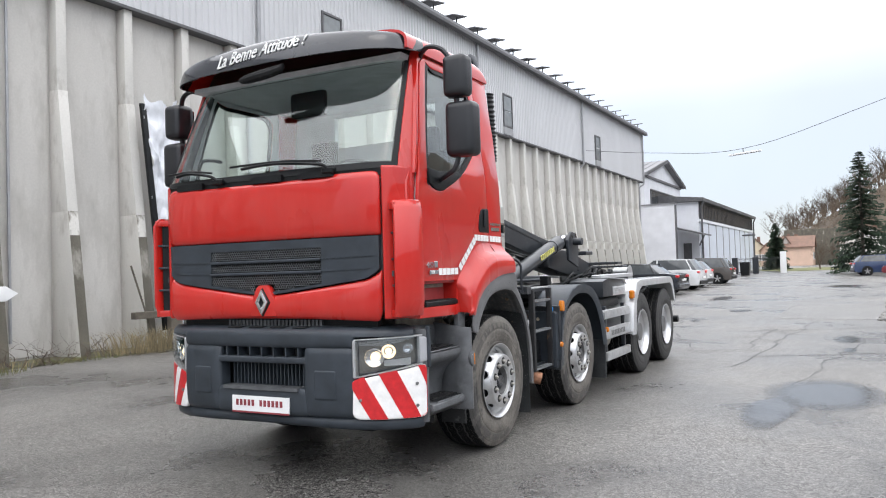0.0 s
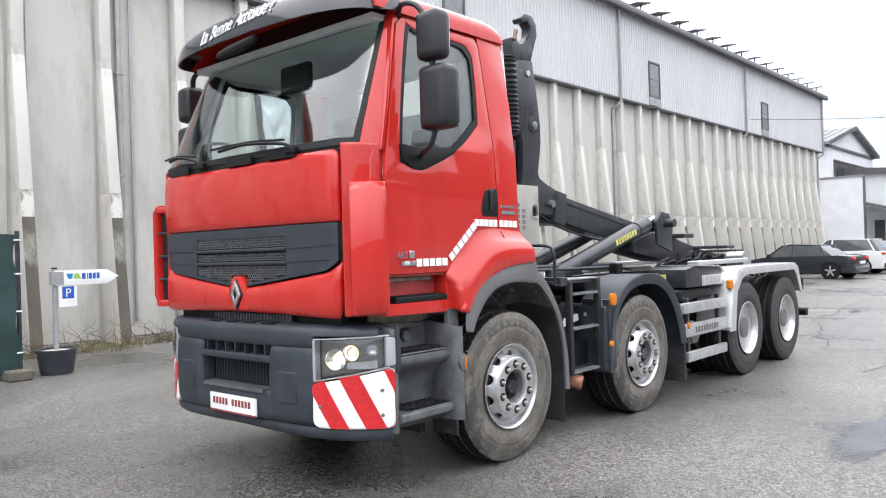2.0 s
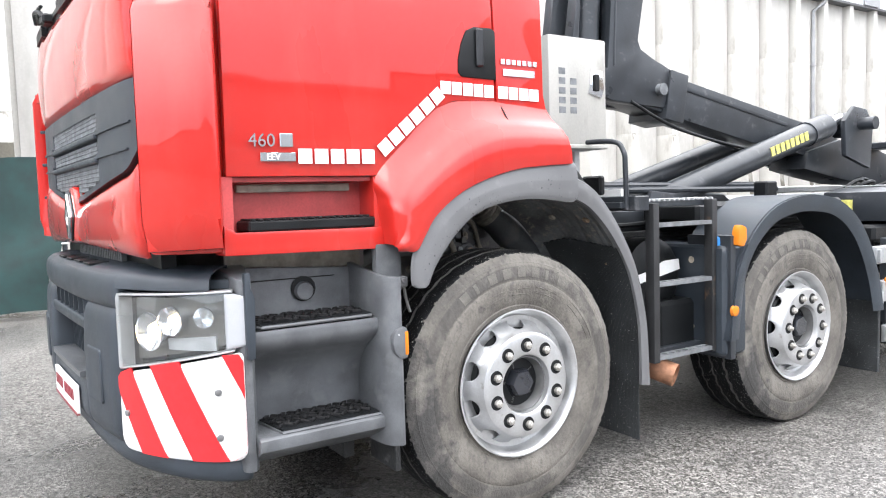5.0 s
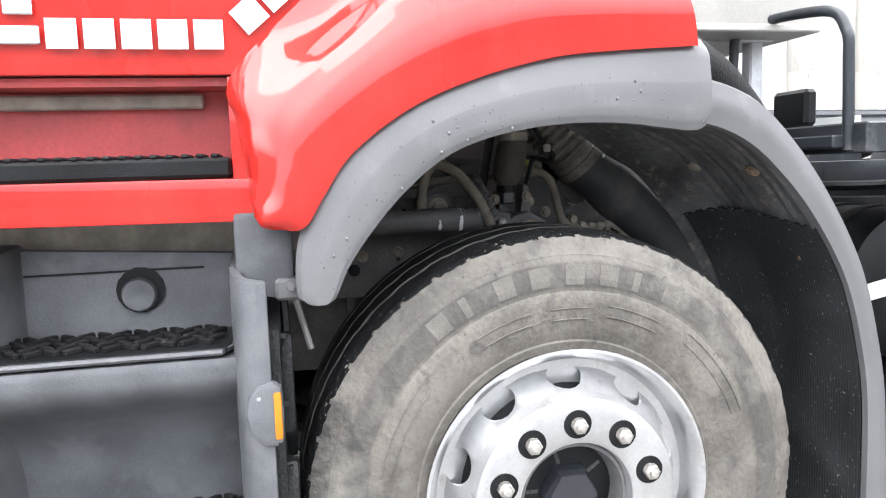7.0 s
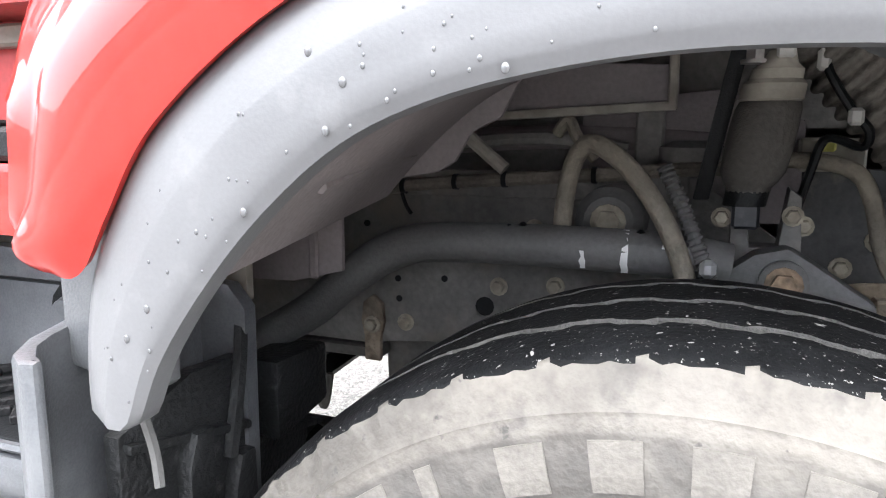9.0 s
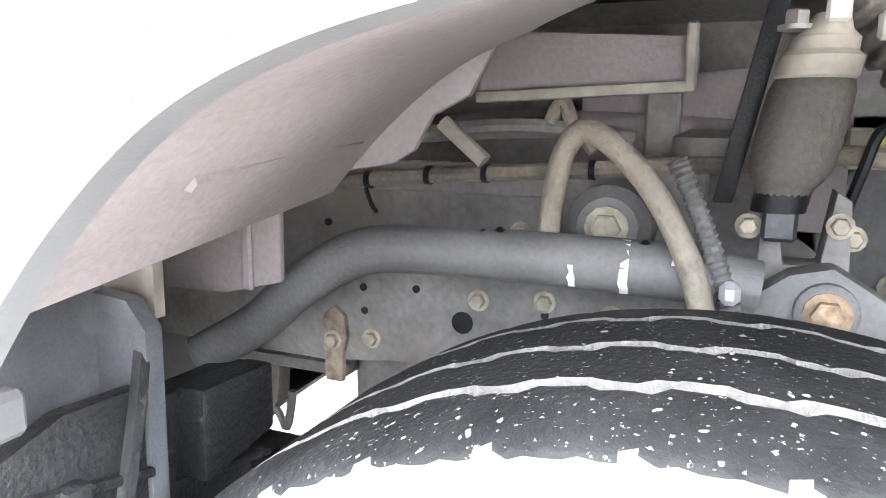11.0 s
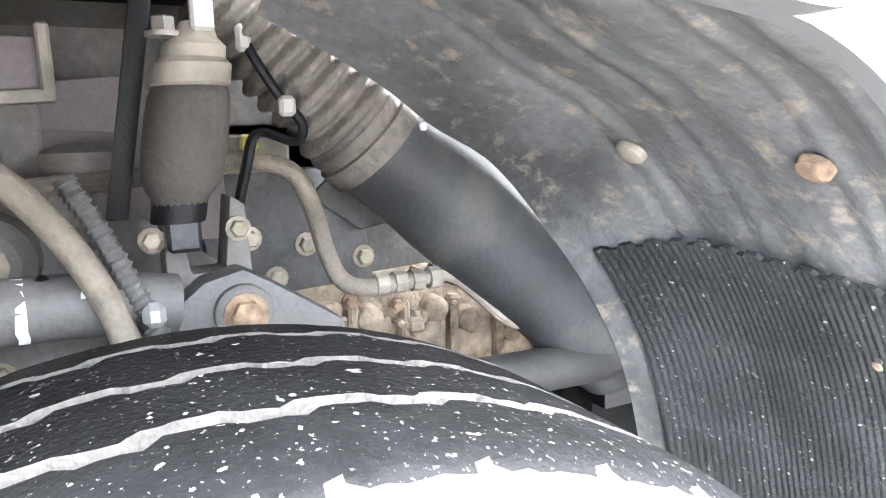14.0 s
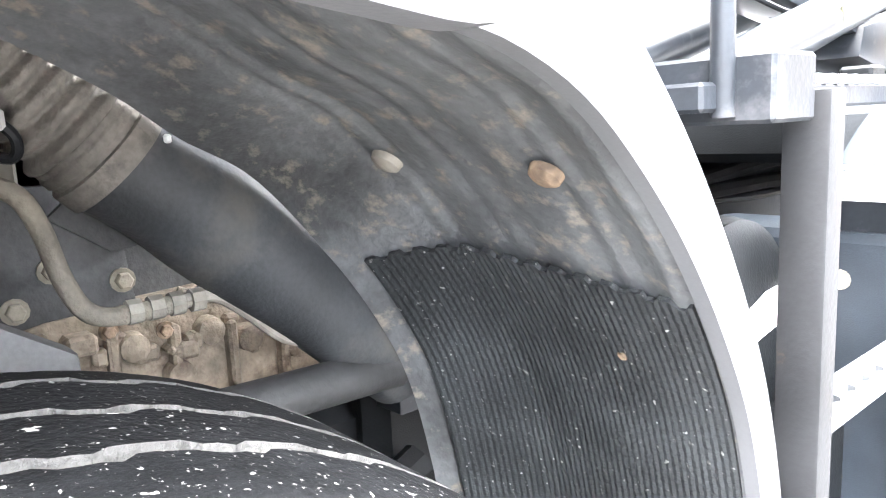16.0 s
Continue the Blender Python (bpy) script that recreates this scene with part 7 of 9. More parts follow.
bm = tube([(0.58, 0.06, 1.205), (0.59, 0.115, 1.203), (0.60, 0.155, 1.188), (0.60, 0.175, 1.15), (0.60, 0.19, 1.09), (0.60, 0.21, 1.05), (0.60, 0.245, 1.038), (0.60, 0.32, 1.04)], 0.0115, 12)
part("coolant_pipe", bm, DUSTY_HOSE, truck)
bm = tube([(0.60, 0.32, 1.04), (0.60, 0.36, 1.04), (0.60, 0.40, 1.01), (0.60, 0.45, 0.965), (0.60, 0.50, 0.95), (0.60, 0.56, 0.945)], 0.009, 10)
brake_pipe = part("brake_pipe", bm, CREAM, truck)
for y in (0.26, 0.285, 0.31, 0.335):
    part("coupling", lathe([(-0.008, 0.015), (0.008, 0.015)], 8, axis="y", m=Matrix.Translation((0.60, y, 1.04))), CREAM, brake_pipe)
part("sensor_cable", tube([(0.64, 0.095, 1.345), (0.65, 0.11, 1.31), (0.65, 0.135, 1.27), (0.65, 0.155, 1.245), (0.64, 0.15, 1.225), (0.63, 0.11, 1.235), (0.62, 0.095, 1.19), (0.60, 0.075, 1.10)], 0.006, 8), BLACK, truck)
for p, d in (((0.645, 0.098, 1.335), (0.008, 0.014)), ((0.655, 0.138, 1.263), (0.009, 0.011))):
    part("cable_connector", box(p[0] - 0.008, p[0] + 0.008, p[1] - d[0], p[1] + d[0], p[2] - d[1], p[2] + d[1], 0.004), CONNECTOR, truck)
part("cable_tie", tube([(0.64, 0.10, 1.366), (0.65, 0.14, 1.37)], 0.005, 6, smooth=False), CONNECTOR, truck)
# corrugated air hose and its black elbow
A, B = Vector((0.60, 0.075, 1.400)), Vector((0.60, 0.262, 1.212))


def hose_radius(t):
    if t > 0.90:
        return 0.0715
    if t > 0.80:
        return 0.066 if t < 0.83 or t > 0.87 else 0.0685
    return 0.047 + 0.016 * t + 0.010 * (1 - abs(math.cos(t * math.pi * 11)) ** 3)
bm = tube([tuple(A.lerp(B, t)) for t in np.linspace(0, 1, 170)], hose_radius, 32, smooth=False)
hose = part("air_hose", bm, HOSE_CORR, truck, "dusty corrugated air intake hose", limit=70)
part("hose_clip", box(0.655, 0.662, 0.296, 0.304, 1.232, 1.242, 0.002), WHITE, hose)
bm = tube([tuple(A.lerp(B, 0.97)), (0.60, 0.318, 1.174), (0.60, 0.372, 1.128), (0.60, 0.456, 1.052), (0.59, 0.555, 0.958), (0.57, 0.66, 0.865)], lambda t: 0.067 + 0.009 * math.sin(math.pi * min(1.0, t * 1.25)) ** 2, 28, res=8)
airp = part("air_pipe", bm, AIR_PIPE, truck, "black plastic air intake pipe", limit=70)
part("pipe_web", prism([(0.235, 1.165), (0.285, 1.128), (0.322, 1.118), (0.335, 1.085), (0.40, 1.03), (0.47, 1.0), (0.52, 0.985), (0.52, 1.06), (0.40, 1.14), (0.28, 1.20)], 0.575, 0.600, "x", 0.010), AIR_PIPE, airp)
part("pipe_flange", prism([(0.20, 1.15), (0.27, 1.10), (0.31, 1.105), (0.30, 1.15), (0.24, 1.185)], 0.50, 0.512, "x", 0.003), PLATE_DARK, truck)
# gear case and brackets further in
part("steering_plate", prism([(0.09, 1.00), (0.32, 1.0), (0.31, 1.10), (0.24, 1.185), (0.11, 1.19), (0.07, 1.10)], 0.40, 0.425, "x", 0.006), PLATE_DARK, truck)
for y, z in ((0.303, 1.108), (0.302, 1.048), (0.168, 1.03), (0.215, 1.075)):
    part("plate_bolt", hexbolt((0.425, y, z), 0.012, 0.016), BOLT, truck)
bm = prism([(0.10, 0.86), (0.75, 0.80), (0.72, 0.93), (0.55, 0.98), (0.42, 1.02), (0.20, 1.01), (0.10, 0.99)], 0.36, 0.43, "x", 0.01)
gearcase = part("gearbox_casting", bm, FRAME_BROWN, truck, "muddy brown gearbox casting")
for k in range(6):
    part("casting_rib", box(0.43, 0.455, 0.18 + k * 0.085, 0.195 + k * 0.085, 0.85, 1.0 - 0.012 * k, 0.004), FRAME_BROWN, gearcase)
for y, z in ((0.30, 0.955), (0.41, 0.955), (0.47, 0.93), (0.36, 0.90), (0.55, 0.90)):
    part("casting_boss", lathe([(0, 0.022), (0.03, 0.02), (0.035, 0.012)], 14, m=Matrix.Translation((0.425, y, z))), FRAME_BROWN, gearcase)
rnd = random.Random(12)
for k in range(16):
    y, z = rnd.uniform(0.20, 0.62), rnd.uniform(0.90, 0.985)
    part("casting_lump", box(0.425, 0.445 + rnd.uniform(0, 0.02), y, y + rnd.uniform(0.012, 0.04), z, z + rnd.uniform(0.012, 0.035), 0.005), FRAME_BROWN, gearcase)
for y, z in ((0.27, 0.985), (0.345, 0.97), (0.52, 0.945), (0.585, 0.925)):
    part("casting_bolt", hexbolt((0.445, y, z), 0.009, 0.012), RUSTY_BOLT, gearcase)
for k in range(3):
    part("loom_cable", tube([(0.47, 0.36 + 0.03 * k, 1.03), (0.48, 0.43 + 0.03 * k, 1.0 - 0.012 * k), (0.48, 0.50 + 0.02 * k, 0.99 - 0.02 * k), (0.47, 0.60, 0.95 - 0.01 * k)], 0.005, 6), (DUSTY_HOSE, BLACK, DUSTY_CONDUIT)[k], truck)
part("drag_link", tube([(0.62, 0.10, 0.90), (0.62, 0.62, 0.885)], 0.032, 14, smooth=False), FRAME_DARK, truck)
part("cab_floor_beam", prism([(-0.37, 1.27), (-0.09, 1.285), (-0.09, 1.345), (-0.37, 1.36)], 0.40, 0.53, "x", 0.006), UNDERCAB, truck)
part("beam_edge", prism([(-0.37, 1.262), (-0.085, 1.276), (-0.085, 1.29), (-0.37, 1.276)], 0.515, 0.545, "x", 0.003), CREAM, truck)
part("beam_end", box(0.525, 0.545, -0.098, -0.084, 1.276, 1.36, 0.003), CREAM, truck)
part("hanger", box(0.46, 0.485, -0.15, -0.105, 1.18, 1.28, 0.004), FRAME, truck)
part("cross_tube", tube([(0.42, -0.75, 1.20), (0.45, -0.30, 1.235), (0.45, 0.10, 1.215)], 0.022, 12), UNDERCAB, truck)
part("valve", lathe([(0, 0.05), (0.03, 0.05), (0.04, 0.03)], 18, axis="z", m=Matrix.Translation((0.50, -0.06, 1.19))), FRAME, truck)
part("yellow_tag", box(0.50, 0.51, 0.115, 0.138, 1.215, 1.235, 0.003), YELLOW, truck)
part("cream_bracket", box(0.47, 0.50, 0.09, 0.18, 1.185, 1.235, 0.004), CREAM, truck)
# unseen plate, added to keep light from leaking onto the air pipe
part("splash_cover", box(0.20, 0.60, 0.43, 0.66, 1.385, 1.40, 0.004), BLACK, truck)
# added filler, hides the bright wall behind the gap at the cab's rear
part("cab_rear_member", box(-0.9, 0.74, 0.16, 0.44, 1.435, 1.50, 0.01), FRAME, truck)
# added backing plate, so the gap beside the pipe does not stay black
part("gear_cover", prism([(0.28, 0.98), (0.62, 0.92), (0.62, 1.12), (0.40, 1.22), (0.28, 1.20)], 0.365, 0.395, "x", 0.006), PLATE_DARK, truck)
part("engine_block", box(-0.4, 0.36, -0.30, 0.9, 0.72, 1.30, 0.05), FRAME, truck, "dark engine and gearbox block")
part("engine_top", box(-0.45, 0.36, -0.95, 0.75, 1.0, 1.42, 0.04), FRAME, truck)
part("cross_beam", box(0.28, 0.46, -1.15, -0.20, 0.50, 0.578, 0.01), FRAME_DARK, truck)
part("steering_box", prism([(-0.625, 0.66), (-0.60, 0.645), (-0.42, 0.64), (-0.40, 0.68), (-0.40, 0.88), (-0.63, 0.88)], 0.30, 0.43, "x", 0.012), FRAME, truck, "dusty pale steering box under the frame")
part("spring_hanger", prism([(-0.93, 0.60), (-0.84, 0.62), (-0.775, 0.72), (-0.765, 0.86), (-0.93, 0.86)], 0.40, 0.44, "x", 0.006), FRAME, truck)
part("hanger_link", tube([(0.43, -0.84, 0.66), (0.43, -0.79, 0.70), (0.43, -0.765, 0.665), (0.43, -0.75, 0.74)], 0.008, 6), FRAME, truck)
part("spring_leaf", box(0.42, 0.47, -0.95, -0.62, 0.80, 0.825, 0.004), FRAME, truck)

# ---- behind the cab: frame, platform, tanks ----
for x in (-0.42, 0.42):
    part("frame_rail", prism([(x - 0.04, 0.72), (x + 0.04, 0.72), (x + 0.04, 1.0), (x - 0.04, 1.0)], 0.74, 6.35, "y", 0.006), STEEL_DARK, truck)
    part("subframe_rail", prism([(x - 0.06, 1.02), (x + 0.06, 1.02), (x + 0.06, 1.20), (x - 0.06, 1.20)], 1.15, 6.3, "y", 0.006), STEEL_DARK, truck)
for y in (1.3, 2.6, 3.4, 5.1, 6.25):
    part("cross_member", box(-0.42, 0.42, y - 0.06, y + 0.06, 0.8, 1.16, 0.01), STEEL_DARK, truck)
# pipes and cables along the frame
rnd = random.Random(21)
for k in range(7):
    x, z = 0.50 + 0.05 * (k % 3), 1.02 + 0.035 * (k // 2)
    pts = [(x + rnd.uniform(-0.02, 0.02), 0.7 + j * 0.62, z + rnd.uniform(-0.025, 0.025)) for j in range(7)]
    part("hydraulic_line", tube(pts, rnd.choice((0.012, 0.016, 0.02)), 8), (BLACK, STEEL_DARK, RUBBER)[k % 3], truck)
for z, x in ((1.36, 0.30), (1.33, 0.36)):
    part("grease_rail", tube([(x, 0.9, z), (x, 3.0, z - 0.02)], 0.022, 10, smooth=False), STEEL_DARK, truck)

# steel box on its leg behind the cab
bx = part("tool_box", box(0.48, 0.905, 0.40, 0.765, 1.535, 2.050, 0.012, seg=2), BOX_GREY, truck, "warm grey sheet metal control box behind the cab")
part("box_rim", box(0.47, 0.912, 0.395, 0.77, 1.525, 1.545, 0.004), BOX_GREY, bx)
part("latch_plate", prism([(0.645, 1.79), (0.73, 1.77), (0.745, 1.82), (0.735, 1.90), (0.66, 1.90)], 0.905, 0.912, "x", 0.002), CHROME, bx)
part("latch", box(0.912, 0.925, 0.675, 0.705, 1.80, 1.88, 0.004), BLACK, bx)
for y, n in ((0.46, 5), (0.53, 4)):
    for k in range(n):
        part("embossed_bar", box(0.905, 0.9065, y, y + 0.04, 1.69 + k * 0.045, 1.72 + k * 0.045), RUNG_STEEL, bx, smooth=False)
part("box_foot", box(0.72, 0.80, 0.52, 0.72, 1.52, 1.55, 0.004), STEEL_LIGHT, bx)
part("box_leg", box(0.745, 0.785, 0.66, 0.70, 1.12, 1.53, 0.005), STEEL_LIGHT, bx)
# air intake with ribs behind the cab
bm = tube([(0.97, 0.305, 2.42), (0.97, 0.30, 2.6), (0.97, 0.29, 2.8), (0.97, 0.275, 3.02)], lambda t: 0.086 + 0.006 * math.sin(t * 110), 18, res=34)
part("air_intake", bm, BLACK, truck, "black ribbed air intake duct")
part("intake_elbow", tube([(0.96, 0.28, 1.47), (0.965, 0.36, 1.45), (0.945, 0.47, 1.38), (0.90, 0.59, 1.27), (0.87, 0.68, 1.13)], 0.058, 16), RUBBER, truck)
# handrail and platform
part("handrail", tube([(0.80, 0.60, 1.22), (0.80, 0.60, 1.46), (0.83, 0.61, 1.545), (1.03, 0.675, 1.55), (1.085, 0.69, 1.50), (1.09, 0.695, 1.42), (1.09, 0.70, 1.23)], 0.0125, 12), STEEL_DARK, truck)
plat = part("platform", box(0.55, 1.09, 0.66, 1.36, 1.235, 1.265, 0.004), STEEL_DARK, truck)
part("platform_beam", box(0.55, 1.14, 0.705, 0.80, 1.222, 1.292, 0.004), STEEL_DARK, plat)
bm = bmesh.new()
for k in range(15):
    box(0.98, 1.10, 0.80 + k * 0.036, 0.815 + k * 0.036, 1.263, 1.275, 0.002, bm)
tagged(part("platform_teeth", bm, STEEL_LIGHT, plat, smooth=False), kind="stuff")
# ladder
lad = part("ladder", prism([(0.815, 0.49), (0.855, 0.49), (0.855, 1.255), (0.815, 1.255)], 1.098, 1.150, "x", 0.004), LADDER_STEEL, truck, "dark steel access ladder, scuffed edges")
part("ladder_post", prism([(1.245, 0.49), (1.285, 0.49), (1.285, 1.265), (1.245, 1.265)], 1.098, 1.150, "x", 0.006), LADDER_STEEL, lad)
for z in (0.50, 0.855, 1.14):
    holes = [[(0.92 + 0.05 * k + 0.016 * math.cos(t), 1.118 + 0.016 * math.sin(t)) for t in (2 * math.pi * j / 8 for j in range(8))] for k in range(7)]
    own = prism([(0.855, 1.09), (1.245, 1.09), (1.245, 1.146), (0.855, 1.146)], 0, 0.02, "z", holes=holes)
    for v in own.verts:
        v.co = Vector((v.co.y, v.co.x, v.co.z + z))
    part("rung", own, RUNG_STEEL, lad, smooth=False)
part("lower_strap", box(1.02, 1.06, 0.78, 1.29, 0.49, 0.53, 0.004), STEEL_DARK, lad)
# round silencer with a torn white sticker
tk = part("silencer", lathe([(0.45, 0.16), (0.46, 0.20), (0.90, 0.205), (0.925, 0.20), (0.94, 0.17), (0.945, 0.10)], 40, m=Matrix.Translation((0, 1.06, 0.87))), BLACK, truck, "round black canister with a torn white sticker")
for x in (0.55, 0.66, 0.78):
    part("canister_band", lathe([(x, 0.21), (x + 0.03, 0.21)], 40, m=Matrix.Translation((0, 1.06, 0.87))), RUBBER, tk)
part("white_sticker", prism([(0.90, 0.885), (1.0, 0.905), (1.02, 0.935), (1.06, 0.93), (1.12, 0.95), (1.235, 0.955), (1.245, 0.90), (0.90, 0.84)], 0.943, 0.9465, "x"), WHITE, tk)
# dark tank with blue cap
tank = part("fluid_tank", box(0.70, 1.20, 1.27, 1.46, 0.46, 1.03, 0.04, seg=3), GREY_PLASTIC, truck, "dark grey plastic tank with a blue cap")
part("tank_cap", lathe([(1.02, 0.045), (1.065, 0.045), (1.075, 0.035)], 20, axis="z", m=Matrix.Translation((1.12, 1.33, 0))), BLUE, tank)
part("tank_bracket", prism([(1.30, 0.45), (1.34, 0.45), (1.34, 1.08), (1.30, 1.08)], 0.95, 1.215, "x", 0.006), STEEL_DARK, tank)
for z in (0.6, 0.95):
    part("tank_bolt", hexbolt((1.0, 1.268, z), 0.012, 0.012, "y"), BOLT, tank)
part("battery_box", box(0.55, 1.02, 1.0, 1.28, 0.5, 0.75, 0.02), BLACK, truck)
part("exhaust_pipe", tube([(0.75, 0.86, 0.50), (0.95, 0.90, 0.46), (1.13, 0.985, 0.405)], 0.058, 20, cap=False), RUST_TIP, truck, "rusty copper-brown exhaust end")
part("exhaust_inner", tube([(0.75, 0.86, 0.50), (0.95, 0.90, 0.46), (1.10, 0.97, 0.415)], 0.050, 16), BLACK, truck)
# unseen gearbox, tanks, shaft and beam, added to block light under the truck
part("gearbox", box(-0.40, 0.40, 0.72, 1.35, 0.45, 0.80, 0.04), BLACK, truck)
part("fuel_tank", box(-1.18, -0.60, 2.75, 3.75, 0.36, 1.0, 0.06, seg=2), ALU, truck)
part("side_tank", box(-1.18, -0.60, 0.75, 1.25, 0.36, 1.0, 0.06, seg=2), BLACK, truck)
part("drive_shaft", tube([(0, 1.3, 0.62), (0, 5.7, 0.58)], 0.07, 12, smooth=False), BLACK, truck)
part("underbody_beam", box(-0.38, 0.38, 1.4, 3.9, 0.34, 0.72, 0.05), BLACK, truck)
# white pipe and label seen on the deck
part("label_plate", box(0.55, 0.75, 1.02, 1.04, 1.27, 1.33), WHITE, truck)

# ---- second axle mudguards ----
ARC2 = [(1.285, 0.55), (1.31, 0.72), (1.36, 0.92), (1.47, 1.08), (1.64, 1.20), (1.85, 1.255), (2.05, 1.26), (2.27, 1.225), (2.46, 1.12), (2.60, 0.96), (2.70, 0.76), (2.76, 0.55)]
arc2 = curve2(ARC2, 0)
for s in (1, -1):
    def guard(u, v, s=s):
        p = arc2(u)
        p.x = s * (0.86 + 0.36 * v)
        return p
    g = part("second_mudguard", sheet(guard, 40, 6, 0.008), GREY_PLASTIC, truck, "dark grey mudguard over the second axle")

    def guard_edge(u, v, s=s):
        p = arc2(u)
        d = Vector((0, p.y - 1.99, p.z - 0.55)).normalized()
        p = p - d * (0.085 * v - 0.004)
        p.x = s * (1.222 - 0.018 * v * v)
        return p
    part("mudguard_rim", sheet(guard_edge, 40, 4, 0.008), GREY_PLASTIC, g)
    flip = (lambda b: b) if s > 0 else mirrored
    part("flap", flip(box(0.88, 1.21, 2.74, 2.765, 0.16, 0.60, 0.005)), FLAP, g)
    part("flap_strap", flip(box(0.86, 1.225, 2.725, 2.74, 0.84, 0.92, 0.003)), STEEL_LIGHT, g)
    part("flap_strap", flip(box(0.86, 1.225, 2.755, 2.77, 0.58, 0.66, 0.003)), STEEL_LIGHT, g)
    lampb = prism([(1.32, 1.03), (1.37, 1.02), (1.395, 1.06), (1.39, 1.12), (1.345, 1.135), (1.325, 1.10)], 1.20, 1.245, "x", 0.012)
    part("side_marker", flip(lampb), AMBER, g)
    part("side_reflector", flip(lathe([(0, 0.03), (0.014, 0.026), (0.02, 0.012)], 16, m=Matrix.Translation((1.22, 1.315, 0.70)))), AMBER, g)

# ---- side rails, air tanks, rear mudguards ----
for s in (1, -1):
    flip = (lambda b: b) if s > 0 else mirrored
    for y0, y1, z0, z1 in ((2.72, 3.82, 0.825, 0.94), (2.80, 3.82, 0.585, 0.725), (2.85, 3.82, 0.33, 0.44)):
        rail = part("side_rail", flip(prism([(1.17, z0), (1.205, z0 + 0.008), (1.205, z1 - 0.008), (1.17, z1)], y0, y1, "y", 0.006)), STEEL_LIGHT, truck, "galvanised side guard rail")
        if z0 == 0.585:
            for k in range(9):
                part("letter_bar", flip(box(1.205, 1.2065, 3.02 + k * 0.065, 3.065 + k * 0.065, 0.625, 0.685)), RIM_DARK, rail, smooth=False)
    for y in (2.95, 3.72):
        part("rail_post", flip(box(1.12, 1.165, y - 0.025, y + 0.025, 0.36, 0.98, 0.005)), STEEL_DARK, truck)
    for y in (3.05, 3.33):
        part("air_tank", flip(lathe([(0.55, 0.05), (0.57, 0.11), (0.60, 0.125), (1.02, 0.125), (1.06, 0.11), (1.09, 0.05)], 24, m=Matrix.Translation((0, y, 0.585)))), CREAM, truck)
    part("tool_chest", flip(prism([(3.02, 1.08), (3.95, 1.08), (3.95, 1.21), (3.86, 1.27), (3.2, 1.30), (3.02, 1.27)], 0.70, 1.12, "x", 0.01)), STEEL_DARK, truck)
    part("chest_lid", flip(prism([(3.25, 1.304), (3.85, 1.274), (3.97, 1.21), (3.97, 1.22), (3.86, 1.284), (3.25, 1.314)], 0.72, 1.14, "x", 0.002)), ALU, truck)
    part("valve_block", flip(box(0.75, 1.10, 2.9, 3.7, 0.95, 1.06, 0.02)), BLACK, truck)
    arc = [(3.86, 0.56), (3.90, 0.60), (4.00, 1.02), (4.18, 1.185), (4.34, 1.225), (6.02, 1.225), (6.16, 1.15), (6.32, 0.88), (6.34, 0.88), (6.20, 1.20), (6.05, 1.255), (4.30, 1.255), (4.10, 1.22), (3.93, 1.05), (3.84, 0.60)]
    rf = part("rear_mudguard", flip(prism(arc, 0.84, 1.235, "x", 0.004)), ALU, truck, "aluminium chequer plate rear mudguard")
    part("mudguard_border", flip(prism([(3.84, 0.55), (3.99, 0.55), (4.07, 0.98), (4.22, 1.12), (4.36, 1.165), (6.0, 1.165), (6.1, 1.11), (6.26, 0.84), (6.33, 0.88), (6.18, 1.18), (6.03, 1.235), (4.31, 1.235), (4.12, 1.20), (3.95, 1.04)], 1.225, 1.24, "x", 0.003)), ALU, rf)
    bm = bmesh.new()
    for k in range(40):
        for x in (0.92, 1.02, 1.12):
            box(x - 0.03, x + 0.03, 4.36 + k * 0.042, 4.368 + k * 0.042, 1.254, 1.259, 0, bm, Matrix.Translation((x, 4.36 + k * 0.042, 0)) @ Matrix.Rotation(0.7 * (-1) ** k, 4, "Z") @ Matrix.Translation((-x, -4.36 - k * 0.042, 0)))
    tagged(part("chequer_studs", flip(bm), STEEL_LIGHT, rf, smooth=False), kind="stuff")
    part("marker_lamp", flip(box(1.19, 1.25, 3.86, 3.94, 1.02, 1.13, 0.015)), AMBER, truck)
    part("side_marker", flip(box(1.19, 1.225, 2.83, 2.87, 0.68, 0.74, 0.008)), AMBER, truck)
    part("rear_lamp", flip(box(0.85, 1.22, 6.38, 6.46, 0.86, 1.04, 0.02)), BLACK, truck)
    part("rear_lens", flip(box(0.87, 1.20, 6.46, 6.47, 0.88, 1.02, 0.005)), RED_TAPE, truck)
    part("lamp_bracket", flip(box(0.80, 0.86, 6.2, 6.45, 0.8, 1.1, 0.01)), STEEL_DARK, truck)
part("underrun_bar", tube([(-1.22, 6.55, 0.56), (1.22, 6.55, 0.56)], 0.055, 14, smooth=False), BLACK, truck)
part("underrun_leg", box(-0.45, -0.38, 6.3, 6.55, 0.54, 0.95, 0.01), STEEL_DARK, truck)
part("underrun_leg", box(0.38, 0.45, 6.3, 6.55, 0.54, 0.95, 0.01), STEEL_DARK, truck)
